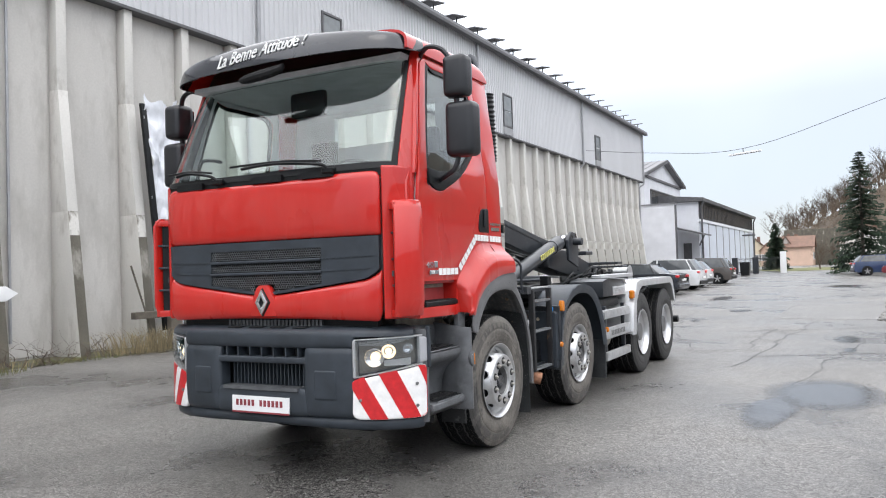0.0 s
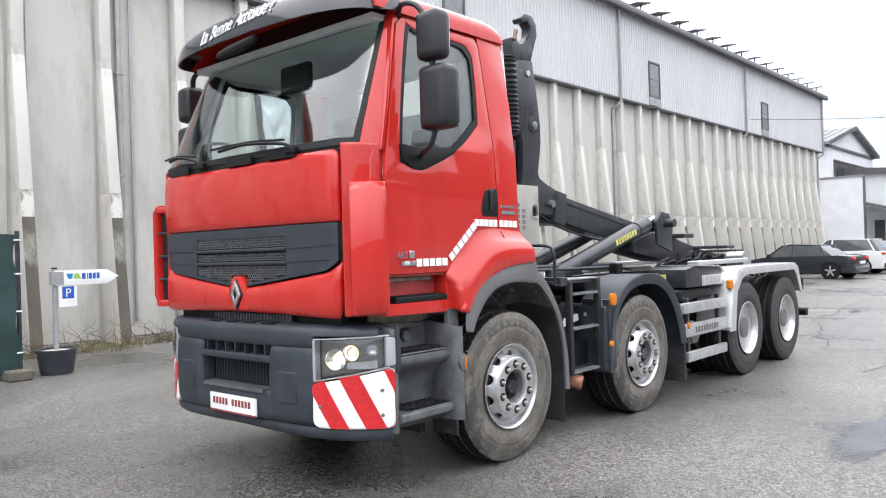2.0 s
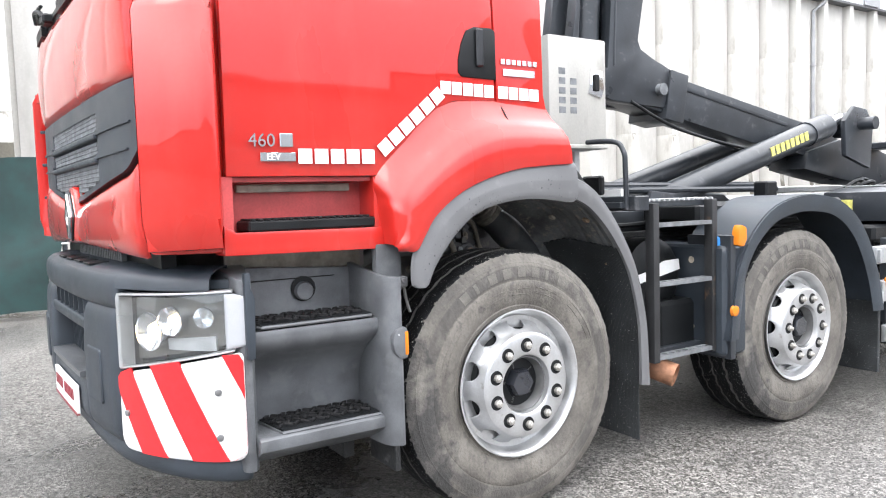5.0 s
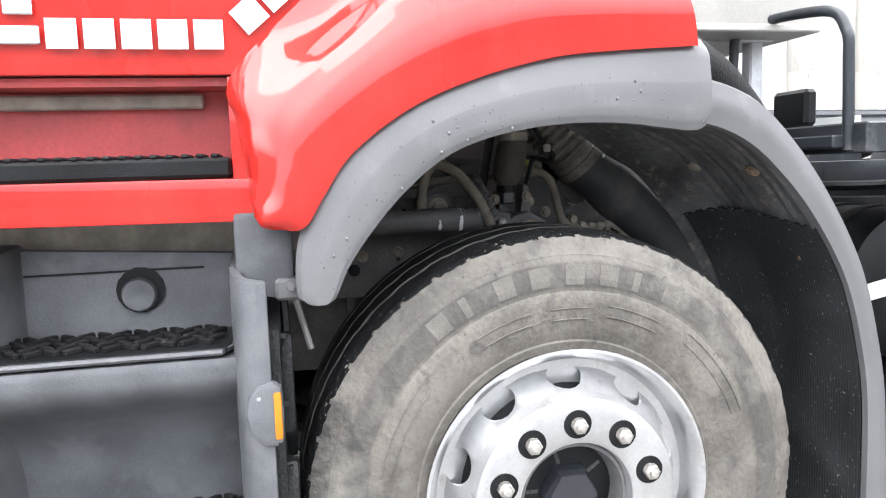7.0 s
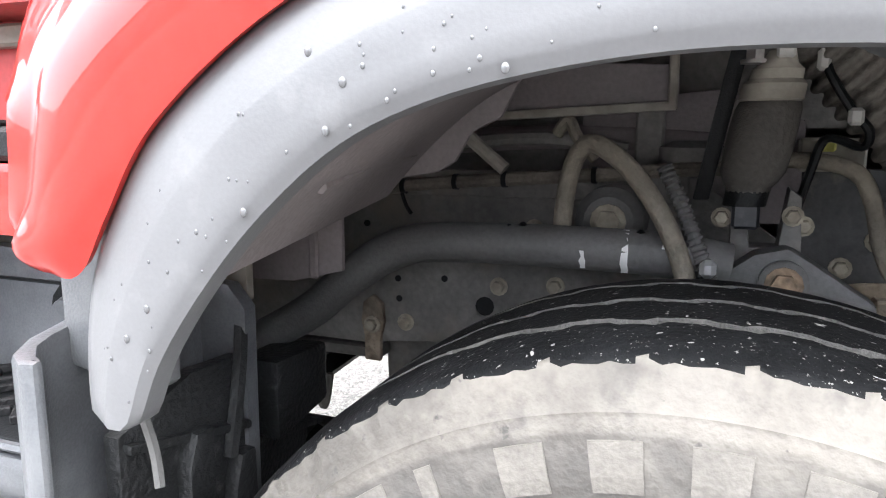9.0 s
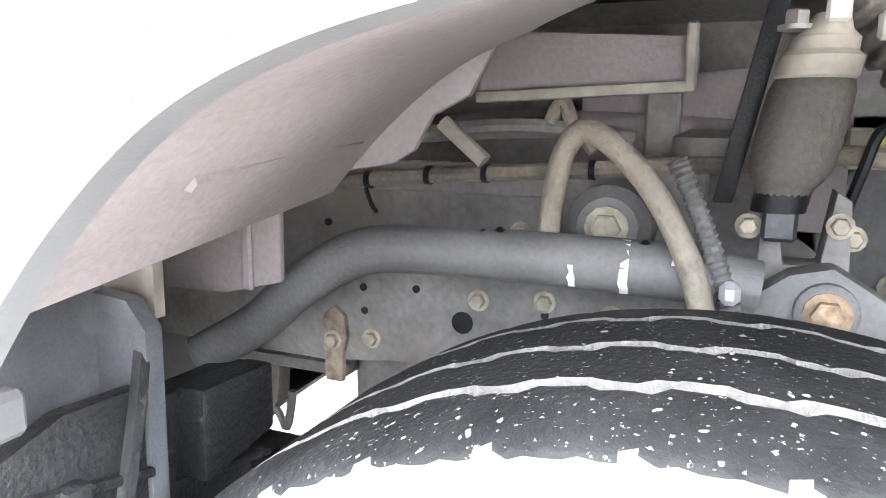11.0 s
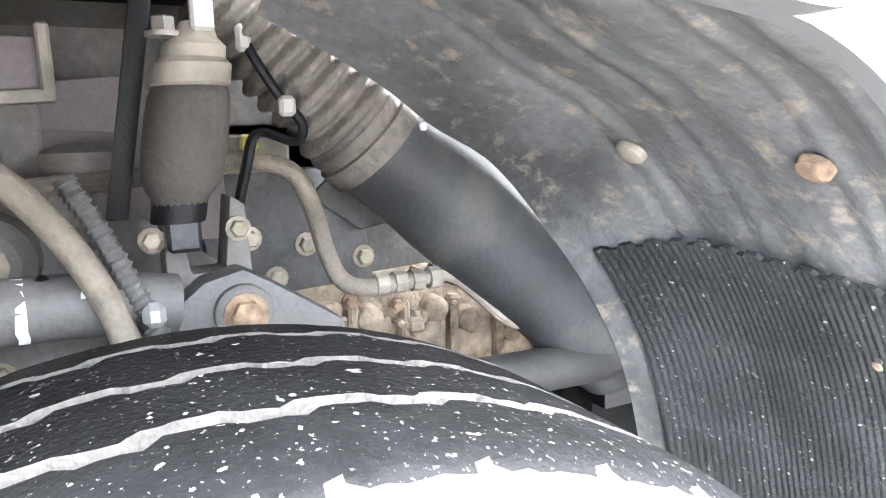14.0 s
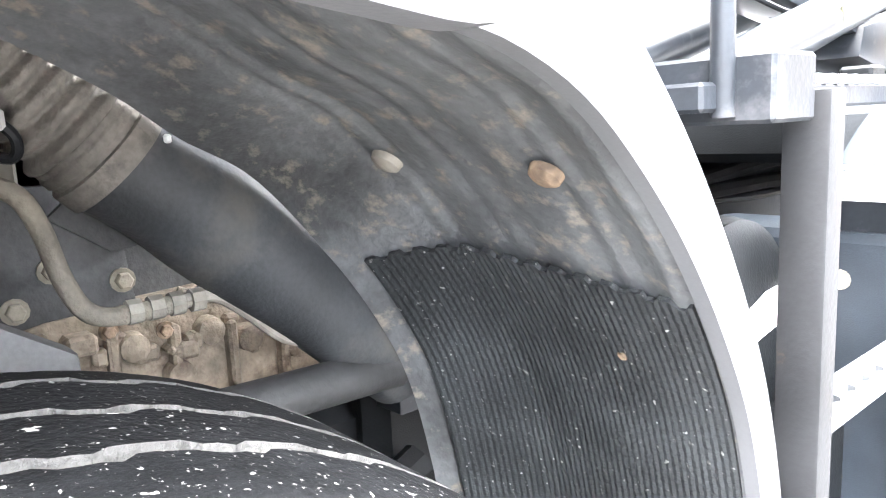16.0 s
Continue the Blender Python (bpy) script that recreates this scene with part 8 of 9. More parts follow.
for s in (1, -1):
    part("rear_roller", lathe([(s * 0.30, 0.09), (s * 0.33, 0.12), (s * 0.55, 0.12), (s * 0.58, 0.15)], 24, m=Matrix.Translation((0, 6.15, 1.30))), STEEL_LIGHT, truck)
    part("roller_bracket", prism([(5.95, 1.15), (6.38, 1.15), (6.30, 1.36), (6.05, 1.40)], s * 0.24, s * 0.29, "x", 0.006), STEEL_DARK, truck)
    part("guide_rail", box(s * 0.62 - 0.07, s * 0.62 + 0.07, 4.3, 5.9, 1.27, 1.33, 0.008), ALU, truck)

# ---- hook-lift arm ----
ARM = [(1.25, 2.02), (1.25, 2.25), (1.295, 2.55), (1.345, 2.72), (1.41, 2.84), (1.49, 3.08), (1.57, 3.40), (1.78, 3.42), (1.845, 3.05), (1.885, 2.78), (1.885, 2.60), (1.825, 2.30), (1.85, 2.245), (1.97, 2.19), (2.24, 2.10), (2.28, 1.86), (1.58, 1.90)]
mast = part("hook_arm", prism(ARM, 0.07, 0.15, "x", 0.012,
            holes=[[(1.29, 2.10), (1.545, 2.10), (1.56, 2.25), (1.585, 2.58), (1.56, 2.70), (1.50, 2.745), (1.43, 2.735), (1.37, 2.67), (1.325, 2.50)]]), STEEL_DARK, truck, "dark grey steel hook arm")
part("arm_plate", prism(ARM, -0.15, -0.07, "x", 0.012), STEEL_DARK, mast)
part("arm_back", prism([(1.72, 2.2), (1.86, 2.2), (1.88, 2.6), (1.82, 3.36), (1.62, 3.36), (1.70, 2.8)], -0.07, 0.07, "x", 0.004), STEEL_DARK, mast)
part("arm_cylinder", tube([(0.03, 1.43, 1.98), (0.03, 1.475, 2.60)], 0.095, 24, smooth=False), STEEL_DARK, mast)
part("cylinder_rod", tube([(0.03, 1.475, 2.60), (0.03, 1.485, 2.74)], 0.045, 16, smooth=False), RUNG_STEEL, mast)
part("arm_weld", tube([(0.152, 1.60, 2.12), (0.152, 1.625, 2.60), (0.152, 1.66, 2.95)], 0.006, 6, smooth=False), STEEL_DARK, mast)
part("pin_seat", lathe([(0.15, 0.085), (0.158, 0.083), (0.160, 0.06)], 20, m=Matrix.Translation((0, 1.77, 2.77))), STEEL_DARK, mast)
part("arm_pin", lathe([(-0.17, 0.04), (0.168, 0.04), (0.175, 0.028)], 18, m=Matrix.Translation((0, 1.77, 2.77))), RUNG_STEEL, mast)
part("hook", prism([(1.60, 3.38), (1.86, 3.38), (1.93, 3.58), (2.0, 3.74), (1.99, 3.86), (1.92, 3.93), (1.80, 3.93), (1.73, 3.87), (1.76, 3.83), (1.84, 3.85), (1.89, 3.81), (1.88, 3.72), (1.80, 3.63), (1.70, 3.60), (1.62, 3.66), (1.56, 3.64), (1.57, 3.52)], -0.06, 0.06, "x", 0.014), STEEL_DARK, mast, "forged lifting hook, worn edges")
part("hook_latch", tube([(0.07, 1.60, 3.62), (0.07, 1.63, 3.72)], 0.022, 10, smooth=False), RUSTY_BOLT, mast)
part("head_bolt", lathe([(-0.165, 0.03), (0.165, 0.03)], 14, m=Matrix.Translation((0, 1.69, 3.28))), STEEL_LIGHT, mast)
beam = part("main_beam", prism([(1.62, 1.93), (2.22, 2.09), (3.55, 1.86), (4.15, 1.77), (4.24, 1.70), (4.15, 1.60), (3.75, 1.57), (3.05, 1.66)], -0.13, 0.13, "x", 0.012), STEEL_DARK, truck, "dark grey sliding main beam")
part("beam_collar", prism([(2.06, 1.80), (2.24, 1.77), (2.30, 2.10), (2.12, 2.13)], -0.17, 0.17, "x", 0.01), STEEL_DARK, beam)
part("collar_pin", lathe([(-0.19, 0.04), (0.19, 0.04)], 16, m=Matrix.Translation((0, 2.02, 1.99))), RUNG_STEEL, beam)
part("beam_strip", prism([(2.32, 2.03), (3.5, 1.82), (3.5, 1.79), (2.32, 2.0)], 0.13, 0.137, "x", 0.002), STEEL_DARK, beam)
part("beam_cable", tube([(0.15, 1.75, 1.90), (0.15, 2.2, 1.74), (0.15, 2.9, 1.62), (0.15, 3.3, 1.60)], 0.012, 8), BLACK, beam)
for s in (1, -1):
    cyl = part("lift_cylinder", tube([(s * 0.285, 1.72, 1.22), (s * 0.285, 3.72, 1.775)], 0.088, 26, smooth=False), STEEL_DARK, truck, "dark grey hydraulic lift cylinder")
    part("cylinder_head", tube([(s * 0.285, 3.50, 1.714), (s * 0.285, 3.76, 1.786)], 0.096, 26, smooth=False), STEEL_DARK, cyl)
    part("piston_rod", tube([(s * 0.285, 3.74, 1.78), (s * 0.285, 3.98, 1.845)], 0.05, 18, smooth=False), CHROME, cyl)
    part("rod_eye", lathe([(s * 0.23, 0.10), (s * 0.34, 0.10)], 22, m=Matrix.Translation((0, 4.02, 1.80))), STEEL_DARK, cyl)
    part("cylinder_foot", prism([(1.55, 1.02), (1.95, 1.02), (1.85, 1.30), (1.65, 1.32)], s * 0.285 - 0.12, s * 0.285 + 0.12, "x", 0.012), STEEL_DARK, cyl)
    part("eye_bracket", prism([(3.86, 1.55), (4.22, 1.45), (4.26, 1.80), (4.16, 1.92), (3.98, 1.94), (3.84, 1.82)], s * 0.36, s * 0.40, "x", 0.01), STEEL_DARK, truck)
    part("cross_pin", lathe([(s * 0.34, 0.05), (s * 0.52, 0.05)], 16, m=Matrix.Translation((0, 4.06, 1.80))), STEEL_DARK, truck)
ax = Vector((0, 2.0, 0.555)).normalized()
for k in range(8):
    c = Vector((0.285, 2.95, 1.222 + (2.95 - 1.72) * 0.2775)) + ax * (k * 0.062)
    own = box(0.0, 0.006, -0.022, 0.022, -0.032, 0.032)
    part("yellow_bar", merge(None, own, Matrix.Translation(c + Vector((0.083, 0, 0.012))) @ Matrix.Rotation(math.atan2(0.555, 2.0), 4, "X")), YELLOW, truck, smooth=False)
tail = part("tipping_frame", prism([(3.70, 1.46), (4.05, 1.40), (4.45, 1.34), (6.0, 1.27), (6.3, 1.30), (6.28, 1.38), (5.6, 1.46), (5.0, 1.58), (4.6, 1.68), (4.2, 1.70), (3.75, 1.60)], -0.16, 0.16, "x", 0.012), STEEL_DARK, truck, "dark tipping frame with cross pads")
part("cross_pad", box(-0.40, 0.40, 4.55, 4.85, 1.62, 1.675, 0.008), STEEL_DARK, tail)
part("cross_pad", box(-0.62, 0.62, 5.35, 5.6, 1.47, 1.51, 0.006), STEEL_DARK, tail)
part("cross_pad", box(-0.58, 0.58, 5.75, 6.0, 1.42, 1.45, 0.006), STEEL_DARK, tail)
for k in range(10):
    y = 4.0 + 0.18 * k
    rnd = random.Random(40 + k)
    part("hydraulic_hose", tube([(0.30 + rnd.uniform(-0.1, 0.15), y - 0.3, 1.22), (0.36 + rnd.uniform(-0.1, 0.2), y, 1.34 + rnd.uniform(0, 0.12)), (0.28, y + 0.35, 1.24)], 0.016, 8), BLACK, truck)
part("chequer_plate", prism([(3.40, 1.085), (3.40, 1.195), (3.93, 1.195), (3.93, 1.085)], 1.12, 1.126, "x", 0.002), ALU, truck)
for k in range(12):
    part("chequer_stud", box(1.125, 1.130, 3.42 + k * 0.042, 3.436 + k * 0.042, 1.10, 1.18, 0.002), STEEL_LIGHT, truck, smooth=False)
part("chest_label", box(0.80, 0.90, 3.010, 3.016, 1.13, 1.22), YELLOW, truck)
part("deck_clutter", box(0.5, 0.9, 1.45, 2.9, 1.13, 1.24, 0.02), BLACK, truck)
part("reflector_pad", box(0.52, 0.62, 2.5, 2.62, 1.25, 1.36, 0.01), BLACK, truck)
part("black_pad", box(0.66, 0.80, 0.82, 0.86, 1.30, 1.40, 0.01), BLACK, truck)

# ---- reflective tape, badges and writing on the cab side ----
for s in (1, -1):
    flip = (lambda b: b) if s > 0 else mirrored
    X = 1.166

    def tape(y, z, ang, w=0.05, h=0.05, out=0.0):
        own = box(0, 0.0025, -w / 2, w / 2, -h / 2, h / 2)
        m = Matrix.Translation((X + out, y, z)) @ Matrix.Rotation(ang, 4, "X")
        bmesh.ops.transform(own, matrix=m, verts=own.verts)
        part("reflective_tape", flip(own), WHITE_TAPE, truck, smooth=False)
    for k in range(5):
        tape(-0.916 + k * 0.0605, 1.462, 0)
    for k in range(6):
        tape(-0.602 + k * 0.0450, 1.497 + k * 0.0385, radians(41))
    for k in range(5):
        tape(-0.338 + k * 0.0505, 1.723 - 0.001 * k, 0, 0.044, 0.048)
    for k in range(4):
        tape(-0.068 + k * 0.053, 1.718 - 0.001 * k, 0, 0.046, 0.048)
    turn = Matrix(((0, 0, 1, 0), (1, 0, 0, 0), (0, 1, 0, 0), (0, 0, 0, 1)))
    if s > 0:
        words("460", 0.062, CHROME, truck, Matrix.Translation((1.168, -1.068, 1.492)) @ turn, depth=0.003)
        part("badge_block", box(1.166, 1.170, -1.005, -0.958, 1.492, 1.537, 0.002), CHROME, truck)
        part("badge_strip", box(1.165, 1.170, -1.075, -0.950, 1.444, 1.474, 0.002), CHROME, truck)
        words("EEV", 0.03, WHITE, truck, Matrix.Translation((1.171, -1.03, 1.449)) @ turn, depth=0.002)
        bm = bmesh.new()
        for k in range(7):
            box(1.166, 1.169, -0.075 + k * 0.027, -0.055 + k * 0.027, 1.83, 1.85, 0, bm)
        part("badge_bars", bm, CHROME, truck, smooth=False)
        part("badge_bars", box(1.166, 1.169, -0.065, 0.095, 1.785, 1.812), CHROME, truck, smooth=False)

# ---- loose things in the yard ----
CAR_GLASS = material("dark_car_window", (0.075, 0.082, 0.086), 0.05, vary=0.2, scale=3, bump=0.0, spec=0.6)
def car(name, label, x, y, colour, length=4.5, high=1.48, suv=False, turn=180.0, rough=0.18):
    """A parked car, its nose towards +x before it is turned."""
    paint = material(name + "_paint", colour, rough, vary=0.05, scale=2, bump=0.0, coat=0.6)
    c = thing(name, label, "car", "parked cars")
    L, w, g = length, 0.9, 0.24
    belt = 0.92 if not suv else 1.02
    body = [(-L / 2, g + 0.12), (-L / 2 + 0.05, g), (L / 2 - 0.1, g), (L / 2, g + 0.15), (L / 2 - 0.03, 0.66), (L / 2 - 0.25, belt - 0.16), (L / 2 - 1.05, belt - 0.02), (0.3, belt + 0.02), (-L / 2 + 0.5, belt + 0.05), (-L / 2 + 0.06, belt - 0.0), (-L / 2, 0.7)]
    hull = part("body", prism(body, -w, w, "y", 0.06), paint, c)
    for v in hull.data.vertices:
        v.co.y *= 1 - 0.07 * min(1, max(0, (abs(v.co.x) - L * 0.34) / (L * 0.16)))
    back = -L / 2 + (0.12 if suv else 0.75)
    cabin = [(L / 2 - 1.25, belt - 0.02), (L / 2 - 1.95, high - 0.04), (0.1, high), (-L / 2 + (0.5 if suv else 1.35), high - 0.05), (back, belt)]
    top = part("cabin", prism(cabin, -w + 0.05, w - 0.05, "y", 0.05), CAR_GLASS, c)
    for v in top.data.vertices:
        v.co.y *= 1 - 0.22 * max(0, (v.co.z - belt)) / (high - belt)
    roof_pts = [(L / 2 - 1.98, high - 0.03), (0.1, high + 0.012), (-L / 2 + (0.5 if suv else 1.33), high - 0.04), (-L / 2 + (0.5 if suv else 1.33), high - 0.08), (0.1, high - 0.04), (L / 2 - 1.98, high - 0.07)]
    part("roof", prism(roof_pts, -w * 0.76, w * 0.76, "y", 0.01), paint, c)
    for px in (L / 2 - 1.25, 0.0, -L / 2 + (0.35 if suv else 1.0)):
        for sy in (1, -1):
            lean_x = -0.66 if px > 0.5 else (0.0 if px == 0 else 0.33)
            part("pillar", tube([(px, sy * (w - 0.055), belt - 0.02), (px + lean_x, sy * w * 0.745, high - 0.03)], 0.035, 6, smooth=False), paint, c)
    for px in (L / 2 - 0.85, -L / 2 + 0.85):
        for sy in (1, -1):
            wh = part("wheel", lathe([(-0.1, 0.2), (-0.1, 0.3), (-0.07, 0.325), (0.07, 0.325), (0.1, 0.3), (0.1, 0.2)], 28, axis="y", m=Matrix.Translation((px, sy * (w - 0.09), 0.325))), RUBBER, c)
            rim = bmesh.new()
            for k in range(5):
                box(-0.03, 0.03, 0, 0.012, 0.03, 0.21, 0.004, rim, Matrix.Translation((px, sy * (w + 0.012), 0.325)) @ Matrix.Rotation(k * 1.2566, 4, "Y"))
            lathe([(0, 0.05), (0.014, 0.05)], 14, rim, Matrix.Translation((px, sy * (w + 0.012), 0.325)), axis="y")
            part("rim", rim, RIM, wh)
            part("wheel_arch", lathe([(-0.01, 0.38), (0.012, 0.38)], 28, axis="y", m=Matrix.Translation((px, sy * (w - 0.008), 0.335))), BLACK, c)
    for sy in (1, -1):
        part("tail_lamp", box(-L / 2 - 0.01, -L / 2 + 0.18, sy * 0.68 - 0.12, sy * 0.68 + 0.165, belt - 0.16, belt - 0.04, 0.03), RED_TAPE, c)
        part("wing_mirror", box(L / 2 - 1.5, L / 2 - 1.36, sy * (w + 0.06) - 0.08, sy * (w + 0.06) + 0.08, belt, belt + 0.13, 0.03), paint, c)
    part("rear_bumper", box(-L / 2 - 0.04, -L / 2 + 0.1, -w + 0.12, w - 0.12, 0.3, 0.5, 0.04), BLACK if suv else paint, c)
    part("rear_plate", box(-L / 2 - 0.05, -L / 2 - 0.01, -0.26, 0.26, 0.60, 0.71, 0.005), WHITE, c)
    c.matrix_basis = pose(x, y, 0, 0, 0, turn)


car("dark_saloon_car", "dark blue-black saloon car parked on wet asphalt", -5.5, 28.5, (0.012, 0.016, 0.024), 4.7, 1.43, turn=174)
car("white_crossover_car", "white crossover car parked beside a dark saloon", -5.35, 33.4, (0.72, 0.73, 0.74), 4.3, 1.62, True, 176)
car("white_hatchback_car", "white hatchback parked beside a white crossover", -5.6, 37.6, (0.74, 0.75, 0.76), 4.0, 1.50, True, 176)
car("brown_grey_suv", "brown-grey boxy car parked at the row's end", -5.3, 43.6, (0.085, 0.075, 0.068), 4.2, 1.66, True, 178)
car("blue_car", "dark blue hatchback parked by the spruce", 5.3, 58, (0.03, 0.05, 0.11), 4.2, 1.55, True, 10)
car("dark_red_car", "dark red car parked beside a blue hatchback", 7.2, 54, (0.16, 0.02, 0.03), 4.3, 1.5, False, 178)

# direction sign on its post in a tub
sign = thing("direction_sign", "white arrow sign on a grey post in a black tub", "sign", at=pose(-6.42, -0.56, 0, 0, 0, 10))
part("post", tube([(0, 0, 0.1), (0, 0, 1.46)], 0.035, 14, smooth=False), PIPE_GREY, sign)
part("post_cap", lathe([(1.455, 0.038), (1.475, 0.038)], 14, axis="z"), BLACK, sign)
arrow = part("arrow_board", prism([(-0.02, 1.22), (0.74, 1.22), (0.93, 1.325), (0.74, 1.43), (-0.02, 1.43)], 0.036, 0.058, "x", 0.003), SIGN_WHITE, sign)
part("board_clamp", box(-0.04, 0.062, -0.06, 0.10, 1.23, 1.42, 0.006), PIPE_GREY, sign)
bm = bmesh.new()
for k, (w0, gap) in enumerate(((0.055, 0), (0.018, 0), (0.045, 0), (0.045, 0), (0.045, 0))):
    y = 0.36 + (0, 0.075, 0.105, 0.163, 0.222)[k]
    box(0.058, 0.0595, y, y + w0, 1.30, 1.385, 0, bm)
part("name_bars", bm, SIGN_BLUE, arrow, smooth=False)
part("blue_mark", prism([(0.13, 1.385), (0.235, 1.385), (0.215, 1.31), (0.165, 1.31)], 0.058, 0.0595, "x"), BLUE, arrow, smooth=False)
part("green_mark", prism([(0.25, 1.385), (0.315, 1.385), (0.35, 1.31), (0.23, 1.31)], 0.058, 0.0595, "x"), GREEN, arrow, smooth=False)
park = part("parking_board", box(0.036, 0.05, 0.03, 0.29, 0.92, 1.21, 0.004), SIGN_WHITE, sign)
part("blue_square", box(0.05, 0.052, 0.075, 0.245, 1.035, 1.205), SIGN_BLUE, park, smooth=False)
words("P", 0.17, SIGN_WHITE, park, Matrix.Translation((0.0525, 0.16, 1.06)) @ Matrix(((0, 0, 1, 0), (1, 0, 0, 0), (0, 1, 0, 0), (0, 0, 0, 1))), depth=0.001)
part("tub", lathe([(0.0, 0.20), (0.02, 0.21), (0.30, 0.25), (0.33, 0.265), (0.345, 0.265), (0.345, 0.245), (0.31, 0.24), (0.30, 0.05)], 32, axis="z"), PLANTER, sign)
part("tub_filling", lathe([(0.295, 0.235), (0.315, 0.23), (0.33, 0.12)], 24, axis="z"), CONCRETE_LIGHT, sign)

# green netting on a site fence
fence = thing("site_fence", "mobile site fence covered with dark green netting", "fence")
part("fence_post", tube([(-6.30, -1.05, 0.05), (-6.30, -1.05, 1.98)], 0.03, 10, smooth=False), STEEL_DARK, fence)
def net(u, v):
    return Vector((-6.30 - 0.7 * u + 0.03 * math.sin(9 * u + 5 * v), -1.06 - 3.4 * u + 0.04 * math.sin(13 * v + 7 * u), 0.1 + 1.83 * v + 0.02 * math.sin(14 * u)))
part("netting", sheet(net, 30, 20, 0.012), GREEN_MESH, fence)
part("fence_foot", box(-6.6, -6.1, -1.25, -0.95, 0, 0.14, 0.02), CONCRETE_DARK, fence)
for z in (0.35, 0.9, 1.4, 1.85):
    part("net_tie", box(-6.325, -6.26, -1.09, -1.02, z, z + 0.02, 0.003), WHITE, fence)

# silver tarpaulin over a leaning board, timber and stakes at the wall
tp = thing("tarpaulin", "crumpled silver tarpaulin hanging over a leaning dark board", "tarpaulin")
part("board", prism([(4.50, 5.20), (4.62, 5.20), (5.12, 0.35), (4.98, 0.35)], -9.30, -9.22, "x", 0.01), BLACK, tp)
def tarp(u, v):
    y = 4.55 + 0.50 * (1 - v) + u * (0.95 - 0.45 * (1 - v)) + 0.05 * math.sin(20 * v + 4 * u)
    z = 0.45 + 4.95 * v - 0.12 * math.sin(3 * u) + 0.06 * math.sin(11 * u + 9 * v)
    x = -9.24 + 0.10 * noise.noise(Vector((u * 3, v * 9, 1))) + 0.06 * noise.noise(Vector((u * 9, v * 22, 4)))
    return Vector((x, y, z))
part("sheet", sheet(tarp, 26, 70, 0.006), TARP, tp)
tm = thing("timber_frame", "weathered timber beam and stakes against the wall", "timber")
part("beam", box(-8.95, -8.80, 3.95, 6.6, 0.66, 0.80, 0.01), WOOD, tm)
part("beam", box(-8.80, -8.66, 4.7, 5.0, 0.02, 1.35, 0.01), WOOD, tm)
part("stake", tube([(-8.9, 4.5, 0.1), (-9.05, 4.05, 1.75)], 0.02, 6, smooth=False), WOOD, tm)
part("leg", box(-8.9, -8.75, 5.9, 6.05, 0, 0.7, 0.01), WOOD, tm)

# weeds along the wall
def tuft(cx, cy, n, h, spread, seed, lean_=0.5, rad=0.004, bm=None):
    bm = bm or bmesh.new()
    rnd = random.Random(seed)
    for _ in range(n):
        a, r = rnd.uniform(0, 6.28), spread * rnd.random() ** 0.6
        b = Vector((cx + r * math.cos(a), cy + r * 1.6 * math.sin(a), 0.0))
        hh, t = h * rnd.uniform(0.45, 1.0), rnd.uniform(0.1, lean_)
        d = Vector((math.cos(a), math.sin(a), 0))
        tube([b, b + d * t * hh * 0.4 + Vector((0, 0, hh * 0.7)), b + d * t * hh + Vector((0, 0, hh * rnd.uniform(0.75, 1.0)))], lambda q: rad * (1.05 - q), 3, 2, bm, cap=False)
    return bm
bm = bmesh.new()
for k, (x, y, n, h) in enumerate(((-8.75, 3.75, 160, 0.55), (-8.6, 4.4, 220, 0.6), (-8.7, 5.2, 200, 0.5), (-8.8, 1.3, 60, 0.22), (-8.65, 0.4, 60, 0.25), (-8.7, -0.6, 40, 0.18), (-8.7, 6.3, 90, 0.4), (-8.7, -2.4, 40, 0.2), (-8.6, -4.5, 50, 0.2))):
    tuft(x, y, n, h, 0.42, 60 + k, 0.8, 0.007, bm)
tagged(part("dry_grass", bm, STRAW, smooth=False), "dry straw-coloured grass tufts at the wall's foot", "grass", kind="stuff")
bm = bmesh.new()
rnd = random.Random(77)
for k in range(150):
    y = rnd.uniform(-5, 3.6)
    b = Vector((-8.9 + rnd.uniform(-0.2, 0.4), y, 0))
    p = [b]
    for j in range(4):
        p.append(p[-1] + Vector((rnd.uniform(-0.15, 0.15), rnd.uniform(-0.25, 0.25), rnd.uniform(0.0, 0.2))))
    tube(p, lambda q: 0.007 * (1.1 - q), 3, 2, bm, cap=False)
tagged(part("bramble_twigs", bm, TWIG, smooth=False), "leafless brown bramble twigs along the wall", "twigs", kind="stuff")
bm = bmesh.new()
for k in range(9):
    tuft(-8.5 + rnd.uniform(-0.4, 0.2), rnd.uniform(-5, 3), 60, 0.12, 0.3, 200 + k, 0.6, 0.006, bm)
tagged(part("green_weeds", bm, GRASS, smooth=False), "low green weeds on the soil strip", "weeds", kind="stuff")

# wire with a tube lamp over the yard
wire = thing("overhead_wire", "thin wire across the yard carrying a tube lamp", "wire")
part("cable", tube([(-9.5, 34.2, 8.0), (-5.0, 31.2, 7.0), (-0.43, 28.2, 6.32), (4.66, 25.0, 7.1), (15, 18.5, 9.2)], 0.012, 5), ROOF_EDGE, wire)
part("lamp_body", box(-0.75, 0.75, -0.08, 0.08, -0.05, 0.03, 0.02, None, Matrix.Translation((-0.35, 28.15, 6.12)) @ Matrix.Rotation(radians(-25), 4, "Z")), SIGN_WHITE, wire)
part("lamp_hanger", tube([(-0.43, 28.2, 6.32), (-0.40, 28.17, 6.14)], 0.02, 6, smooth=False), ROOF_EDGE, wire)

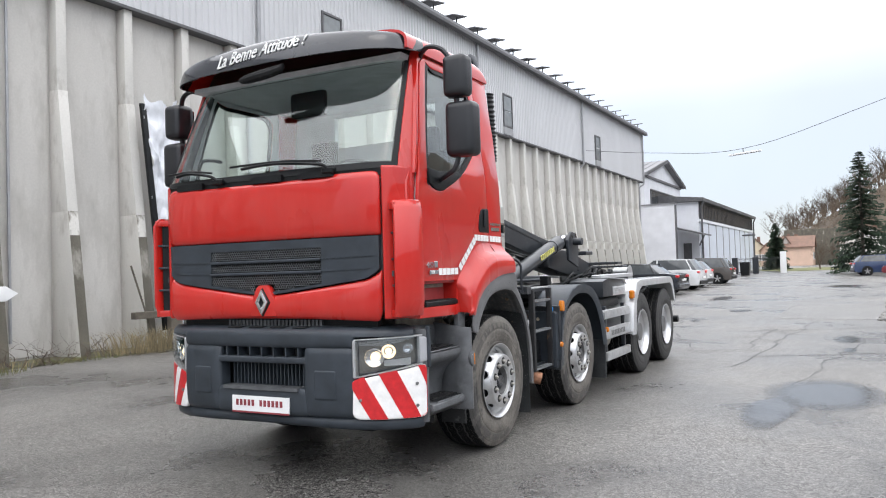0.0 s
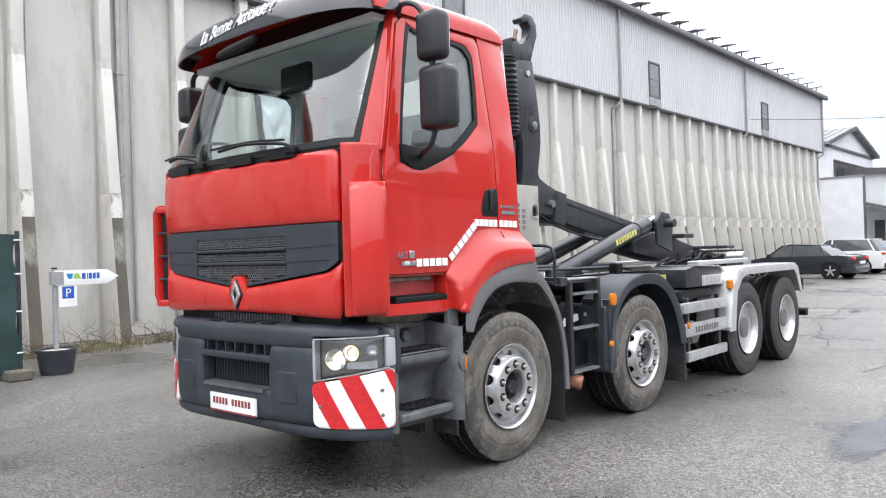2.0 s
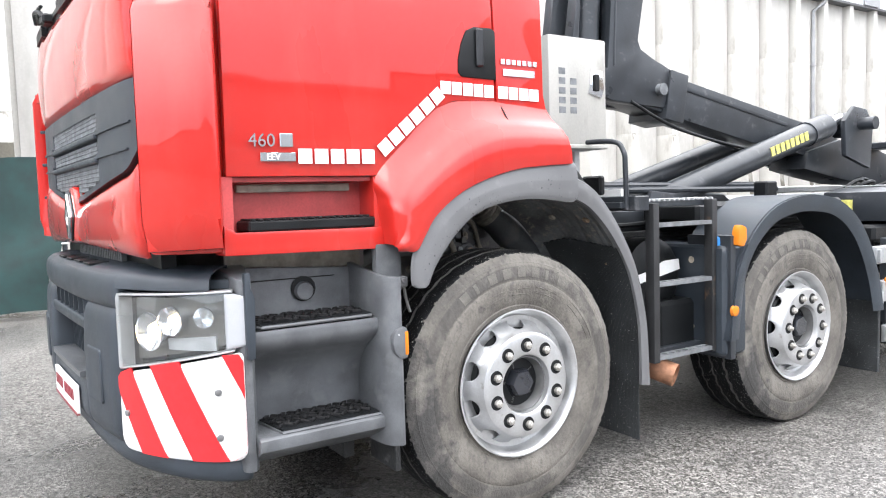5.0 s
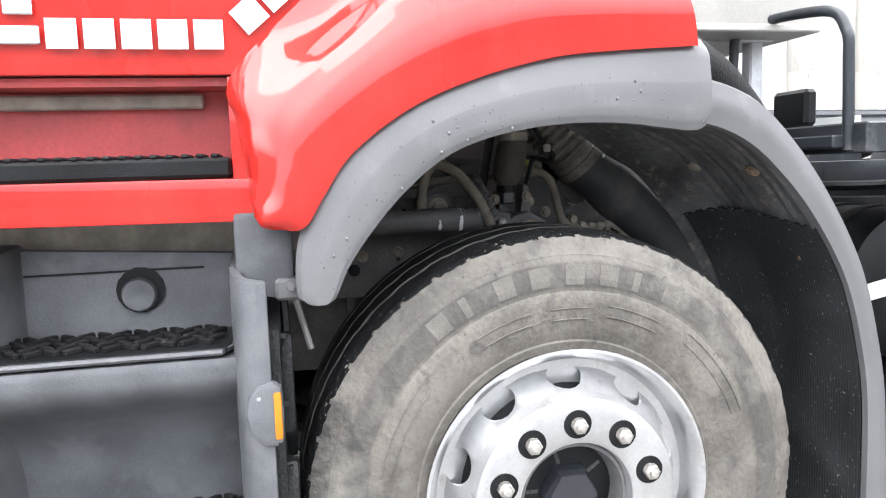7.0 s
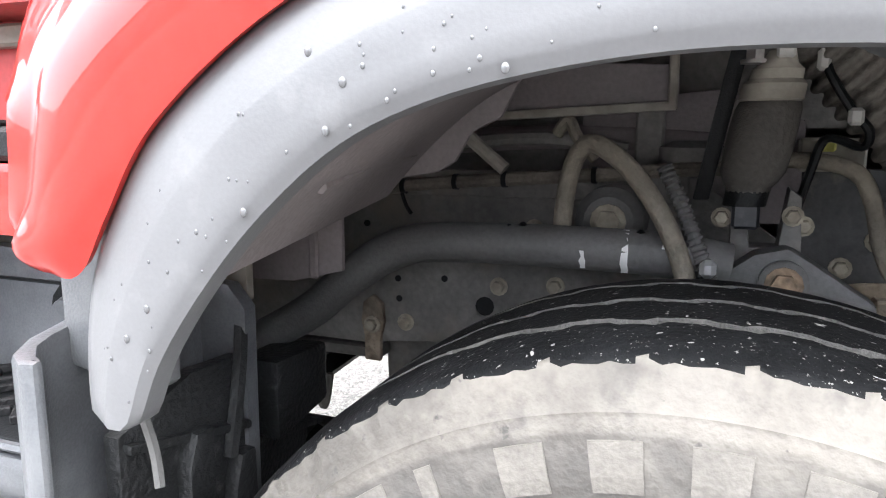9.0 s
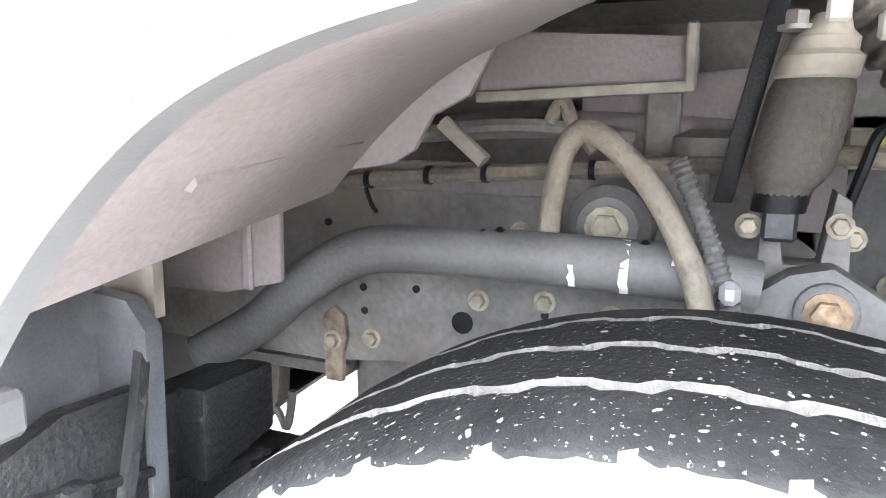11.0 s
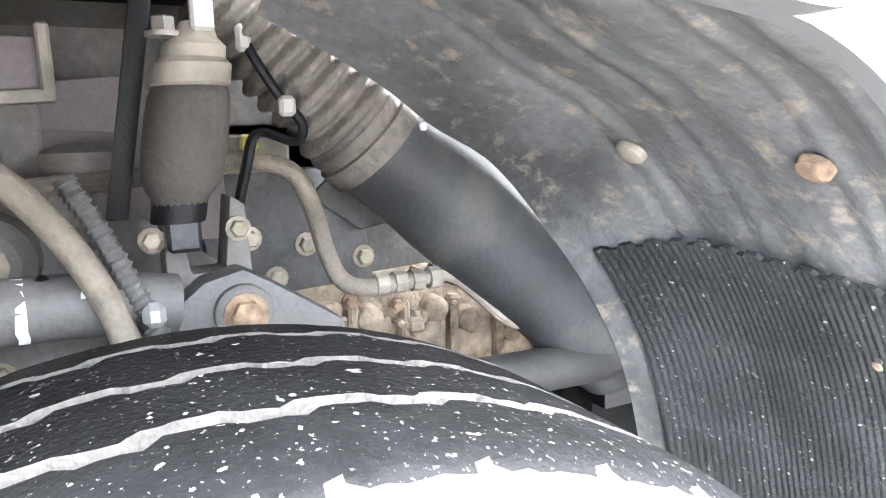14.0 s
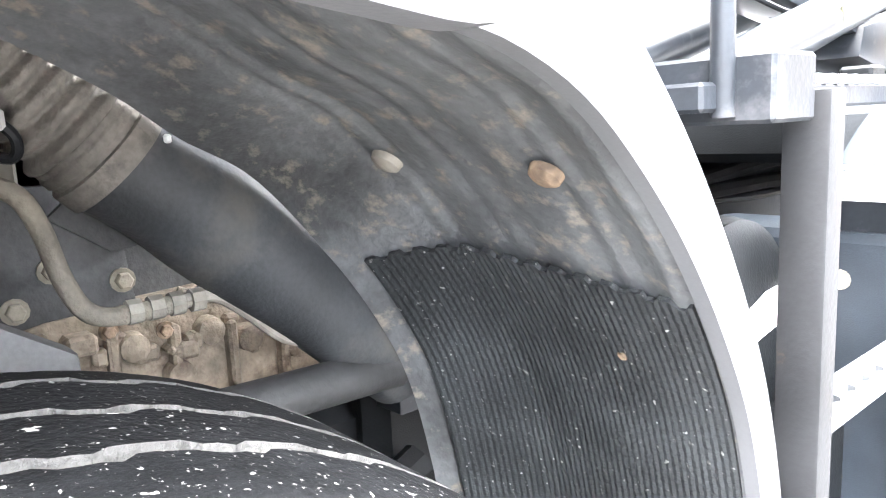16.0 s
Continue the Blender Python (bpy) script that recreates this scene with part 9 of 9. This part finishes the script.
# gravel heap
bm = bmesh.new()
rnd = random.Random(5)
for k in range(1700):
    x, y = 4.15 + abs(rnd.gauss(0, 1.6)), rnd.uniform(13.5, 29)
    x += 0.05 * (y - 14)
    own = bmesh.new()
    bmesh.ops.create_icosphere(own, subdivisions=1, radius=rnd.uniform(0.03, 0.09))
    h = 0.25 * min(1, max(0, x - 4.4) * 0.6)
    merge(bm, own, Matrix.Translation((x, y, 0.01 + h * rnd.random())) @ Matrix.Diagonal((1, rnd.uniform(0.7, 1.3), rnd.uniform(0.5, 0.9), 1)))
tagged(part("gravel", bm, GRAVEL, smooth=False), "loose heap of grey gravel on the yard's edge", "gravel", kind="stuff")

# ---- trees, hill and houses beyond the gate ----
def branches(bm, p, d, length, rad, depth, rnd, seg=4):
    n = 3
    pts = [p]
    for _ in range(n):
        d = (d + Vector((rnd.uniform(-0.2, 0.2), rnd.uniform(-0.2, 0.2), rnd.uniform(-0.02, 0.16)))).normalized()
        pts.append(pts[-1] + d * length / n)
    tube(pts, lambda q: rad * (1 - 0.45 * q), seg, 1, bm, smooth=False, cap=False)
    if depth:
        for _ in range(4 if depth > 1 else 5):
            q = pts[rnd.randint(1, n)]
            a = rnd.uniform(0, 6.28)
            dd = (d * 0.75 + Vector((math.cos(a), math.sin(a), 0.35)) * 0.75).normalized()
            branches(bm, q, dd, length * rnd.uniform(0.5, 0.72), rad * 0.5, depth - 1, rnd, 3)


def bare_tree_mesh(seed, h=10.0, depth=4):
    bm = bmesh.new()
    branches(bm, Vector((0, 0, 0)), Vector((0, 0, 1)), h * 0.42, h * 0.02, depth, random.Random(seed), 6)
    me = bpy.data.meshes.new("tmp")
    bm.to_mesh(me)
    bm.free()
    return me


def spruce(name, x, y, h, label, seed):
    t = thing(name, label, "tree", at=pose(x, y, 0))
    part("trunk", tube([(0, 0, 0), (0.03, 0, h * 0.5), (0, 0, h)], lambda q: h * 0.018 * (1.02 - q), 8), BARK, t)
    bm = bmesh.new()
    rnd = random.Random(seed)
    z = h * 0.06
    while z < h * 0.985:
        f = 1 - z / h
        for _ in range(9 if f > 0.3 else 6):
            a, r = rnd.uniform(0, 6.28), h * 0.26 * f ** 0.8 * rnd.uniform(0.6, 1.12) + 0.1
            d = Vector((math.cos(a), math.sin(a), 0))
            side = Vector((-d.y, d.x, 0))
            for j in range(7):
                q = (j + 1) / 7 * r
                c = d * q + Vector((0, 0, z - 0.28 * q * (1 - 0.35 * q / r) + rnd.uniform(-0.06, 0.06)))
                wdt, drop = 0.24 * (1 - 0.55 * j / 7) * (0.5 + f) + 0.06, 0.28 * (0.4 + f)
                for sgn in (-1, 1):
                    tip = c + side * sgn * wdt * rnd.uniform(0.7, 1.3) + d * 0.16 - Vector((0, 0, drop * rnd.uniform(0.4, 1.0)))
                    bm.faces.new([bm.verts.new(v) for v in (c - d * 0.12, tip, c + d * 0.14)])
        z += h * 0.021
    part("crown", bm, NEEDLES, t, smooth=False)


spruce("spruce", 4.0, 66, 10.6, "tall dark green spruce beside the gate", 3)
spruce("spruce", 6.9, 70, 8.5, "dark green spruce behind a taller one", 4)
spruce("small_conifer", -5.9, 100, 6.3, "small dark conifer in front of the houses", 5)
def rise(x, y):
    """Height of the wooded hillside beyond the houses."""
    return max(0.0, min(1.0, (y - 158) / 14)) * max(0.0, 4.5 + (x + 12.5) * 0.62 - 0.0016 * max(0, x + 10) ** 2) * min(1.0, max(0.0, (x + 15) / 3))


variants = [bare_tree_mesh(s, 10, 4) for s in (1, 2, 3)]
bm = bmesh.new()
rnd = random.Random(31)
for k in range(84):
    x = -11.5 + k * 0.55 + rnd.uniform(-1, 1)
    y = 175 + rnd.uniform(-6, 26)
    base = rise(x, y) - 0.3
    me = variants[k % 3].copy()
    me.transform(Matrix.Translation((x, y, base)) @ Matrix.Rotation(rnd.uniform(0, 6.28), 4, "Z") @ Matrix.Scale(rnd.uniform(0.7, 1.05), 4))
    bm.from_mesh(me)
    bpy.data.meshes.remove(me)
tagged(part("bare_wood", bm, TWIG, smooth=False), "leafless trees on a wooded hill", "bare trees", kind="stuff")
for nm, x, y, sc, lb in (("bare_tree", -17.5, 125, 1.25, "leafless tree behind the shed"), ("bare_tree", -0.6, 96, 0.5, "small leafless tree by the houses"), ("bare_tree", 1.9, 80, 0.6, "leafless tree beside the spruces")):
    t = thing(nm, lb, "tree", at=pose(x, y, 0))
    b = bmesh.new()
    me = variants[0].copy()
    me.transform(Matrix.Scale(sc, 4))
    b.from_mesh(me)
    bpy.data.meshes.remove(me)
    part("trunk_and_limbs", b, TWIG, t, smooth=False)
for me in variants:
    bpy.data.meshes.remove(me)


def hill(u, v):
    x, y = -40 + 240 * u, 150 + 180 * v
    return Vector((x, y, rise(x, y) - 0.3 + 0.8 * noise.noise(Vector((x * 0.05, y * 0.05, 0)))))
tagged(part("hill", sheet(hill, 160, 60), HILL), "brown wooded hillside beyond the houses", "hill", kind="structure")
bm = bmesh.new()
rnd = random.Random(66)
for k in range(900):
    x, y = rnd.uniform(-11, 30), rnd.uniform(160, 176)
    c = Vector((x, y, rise(x, y) + rnd.uniform(0, 1.2)))
    for _ in range(7):
        d = Vector((rnd.uniform(-1, 1), rnd.uniform(-1, 1), rnd.uniform(0.2, 1.4))) * 1.1
        tube([c, c + d], 0.03, 3, 1, bm, smooth=False, cap=False)
tagged(part("hill_scrub", bm, SCRUB, smooth=False), "brown leafless scrub on the hillside", "scrub", kind="stuff")
wall_far = part("terrace_wall", box(-9.5, 3.5, 156, 157, 0, 7.2, 0.05), CONCRETE_DARK)
tagged(wall_far, "grey-brown terrace wall under the wooded hill", "wall", kind="structure")


def house(name, label, x, y, w, d, h, r, wall, turn):
    ho = thing(name, label, "house", "houses beyond the gate", at=pose(x, y, 0, 0, 0, turn))
    part("wall", prism([(-w / 2, 0), (w / 2, 0), (w / 2, h), (0, h + r), (-w / 2, h)], 0, d, "y"), wall, ho, smooth=False)
    part("roof", prism([(-w / 2 - 0.4, h - 0.25), (0, h + r + 0.12), (w / 2 + 0.4, h - 0.25), (w / 2 + 0.4, h - 0.05), (0, h + r + 0.34), (-w / 2 - 0.4, h - 0.05)], -0.4, d + 0.4, "y"), ROOF_TILE, ho, smooth=False)
    part("chimney", box(w * 0.12, w * 0.12 + 0.6, d * 0.4, d * 0.4 + 0.6, h + r * 0.4, h + r + 0.7, 0.02), ROOF_TILE, ho)
    for z in (1.1, 3.6):
        if z + 1.3 < h + 0.4:
            for k in range(3):
                xx = -w / 2 + w * (k + 0.5) / 3
                wn_ = part("window", box(xx - 0.5, xx + 0.5, -0.06, 0.02, z, z + 1.3, 0.02), SIGN_WHITE, ho)
                part("pane", box(xx - 0.42, xx + 0.42, -0.07, -0.055, z + 0.08, z + 1.22), WINDOW_DARK, wn_)
house("house", "cream house with a brown tiled roof", -14.4, 152, 3.0, 8, 3.9, 1.5, HOUSE_WALLS[2], 8)
house("house", "small salmon house with a brown tiled roof", -11.9, 150, 2.6, 8, 3.2, 1.3, HOUSE_WALLS[1], 8)
house("house", "white house with a steep tiled gable", -8.7, 149, 2.1, 8, 3.6, 2.0, HOUSE_WALLS[0], 4)
house("house", "long peach house with a grey-brown tiled roof", -4.0, 152, 8, 7, 3.7, 1.8, HOUSE_WALLS[1], 90)
house("house", "pale house with a brown tiled roof", 5, 150, 9, 9, 4.4, 2.6, HOUSE_WALLS[0], 0)
flat_patch("grass_strip", GRASS, 0.5, 100, 8, 18, 13, 0.02, label="winter grass beyond the gate", category="grass")
gate = thing("yard_gate", "grey metal mesh gate between low pillars", "gate")
for x in (-7.6, -5.6, -3.0, 2.2):
    part("gate_post", box(x - 0.28, x + 0.28, 75, 75.5, 0, 2.2 if x == -3.0 else 1.7, 0.03), SIGN_WHITE if x == -3.0 else STEEL_DARK, gate)
for k in range(38):
    x = -7.5 + k * 0.118
    part("gate_bar", tube([(x, 75.25, 0.1), (x, 75.25, 1.6)], 0.014, 4, smooth=False), STEEL_DARK, gate)
for z in (0.15, 1.55):
    part("gate_rail", tube([(-7.6, 75.25, z), (-3.0, 75.25, z)], 0.03, 6, smooth=False), STEEL_DARK, gate)
bin_ = thing("waste_bin", "dark wheeled waste bin beside the shed", "bin", at=pose(-5.5, 66.5, 0))
part("bin_body", prism([(-0.35, 0.0), (0.35, 0.0), (0.42, 1.15), (-0.42, 1.15)], -0.4, 0.4, "y", 0.03), BLACK, bin_)
part("bin_lid", box(-0.46, 0.46, -0.45, 0.45, 1.15, 1.25, 0.04), BLACK, bin_)

# ---- the nose stands slightly askew: towards the far corner it lies further forward ----
def skew_front(ob, done):
    for c in ob.children:
        if c.matrix_basis != Matrix.Identity(4):
            continue
        if c.type == "MESH" and c.data.name not in done:
            done.add(c.data.name)
            for v in c.data.vertices:
                v.co.y += 0.066 * (v.co.x - 1.0) * min(1.0, max(0.0, (-0.6 - v.co.y) / 0.5))
        skew_front(c, done)


skew_front(truck, set())
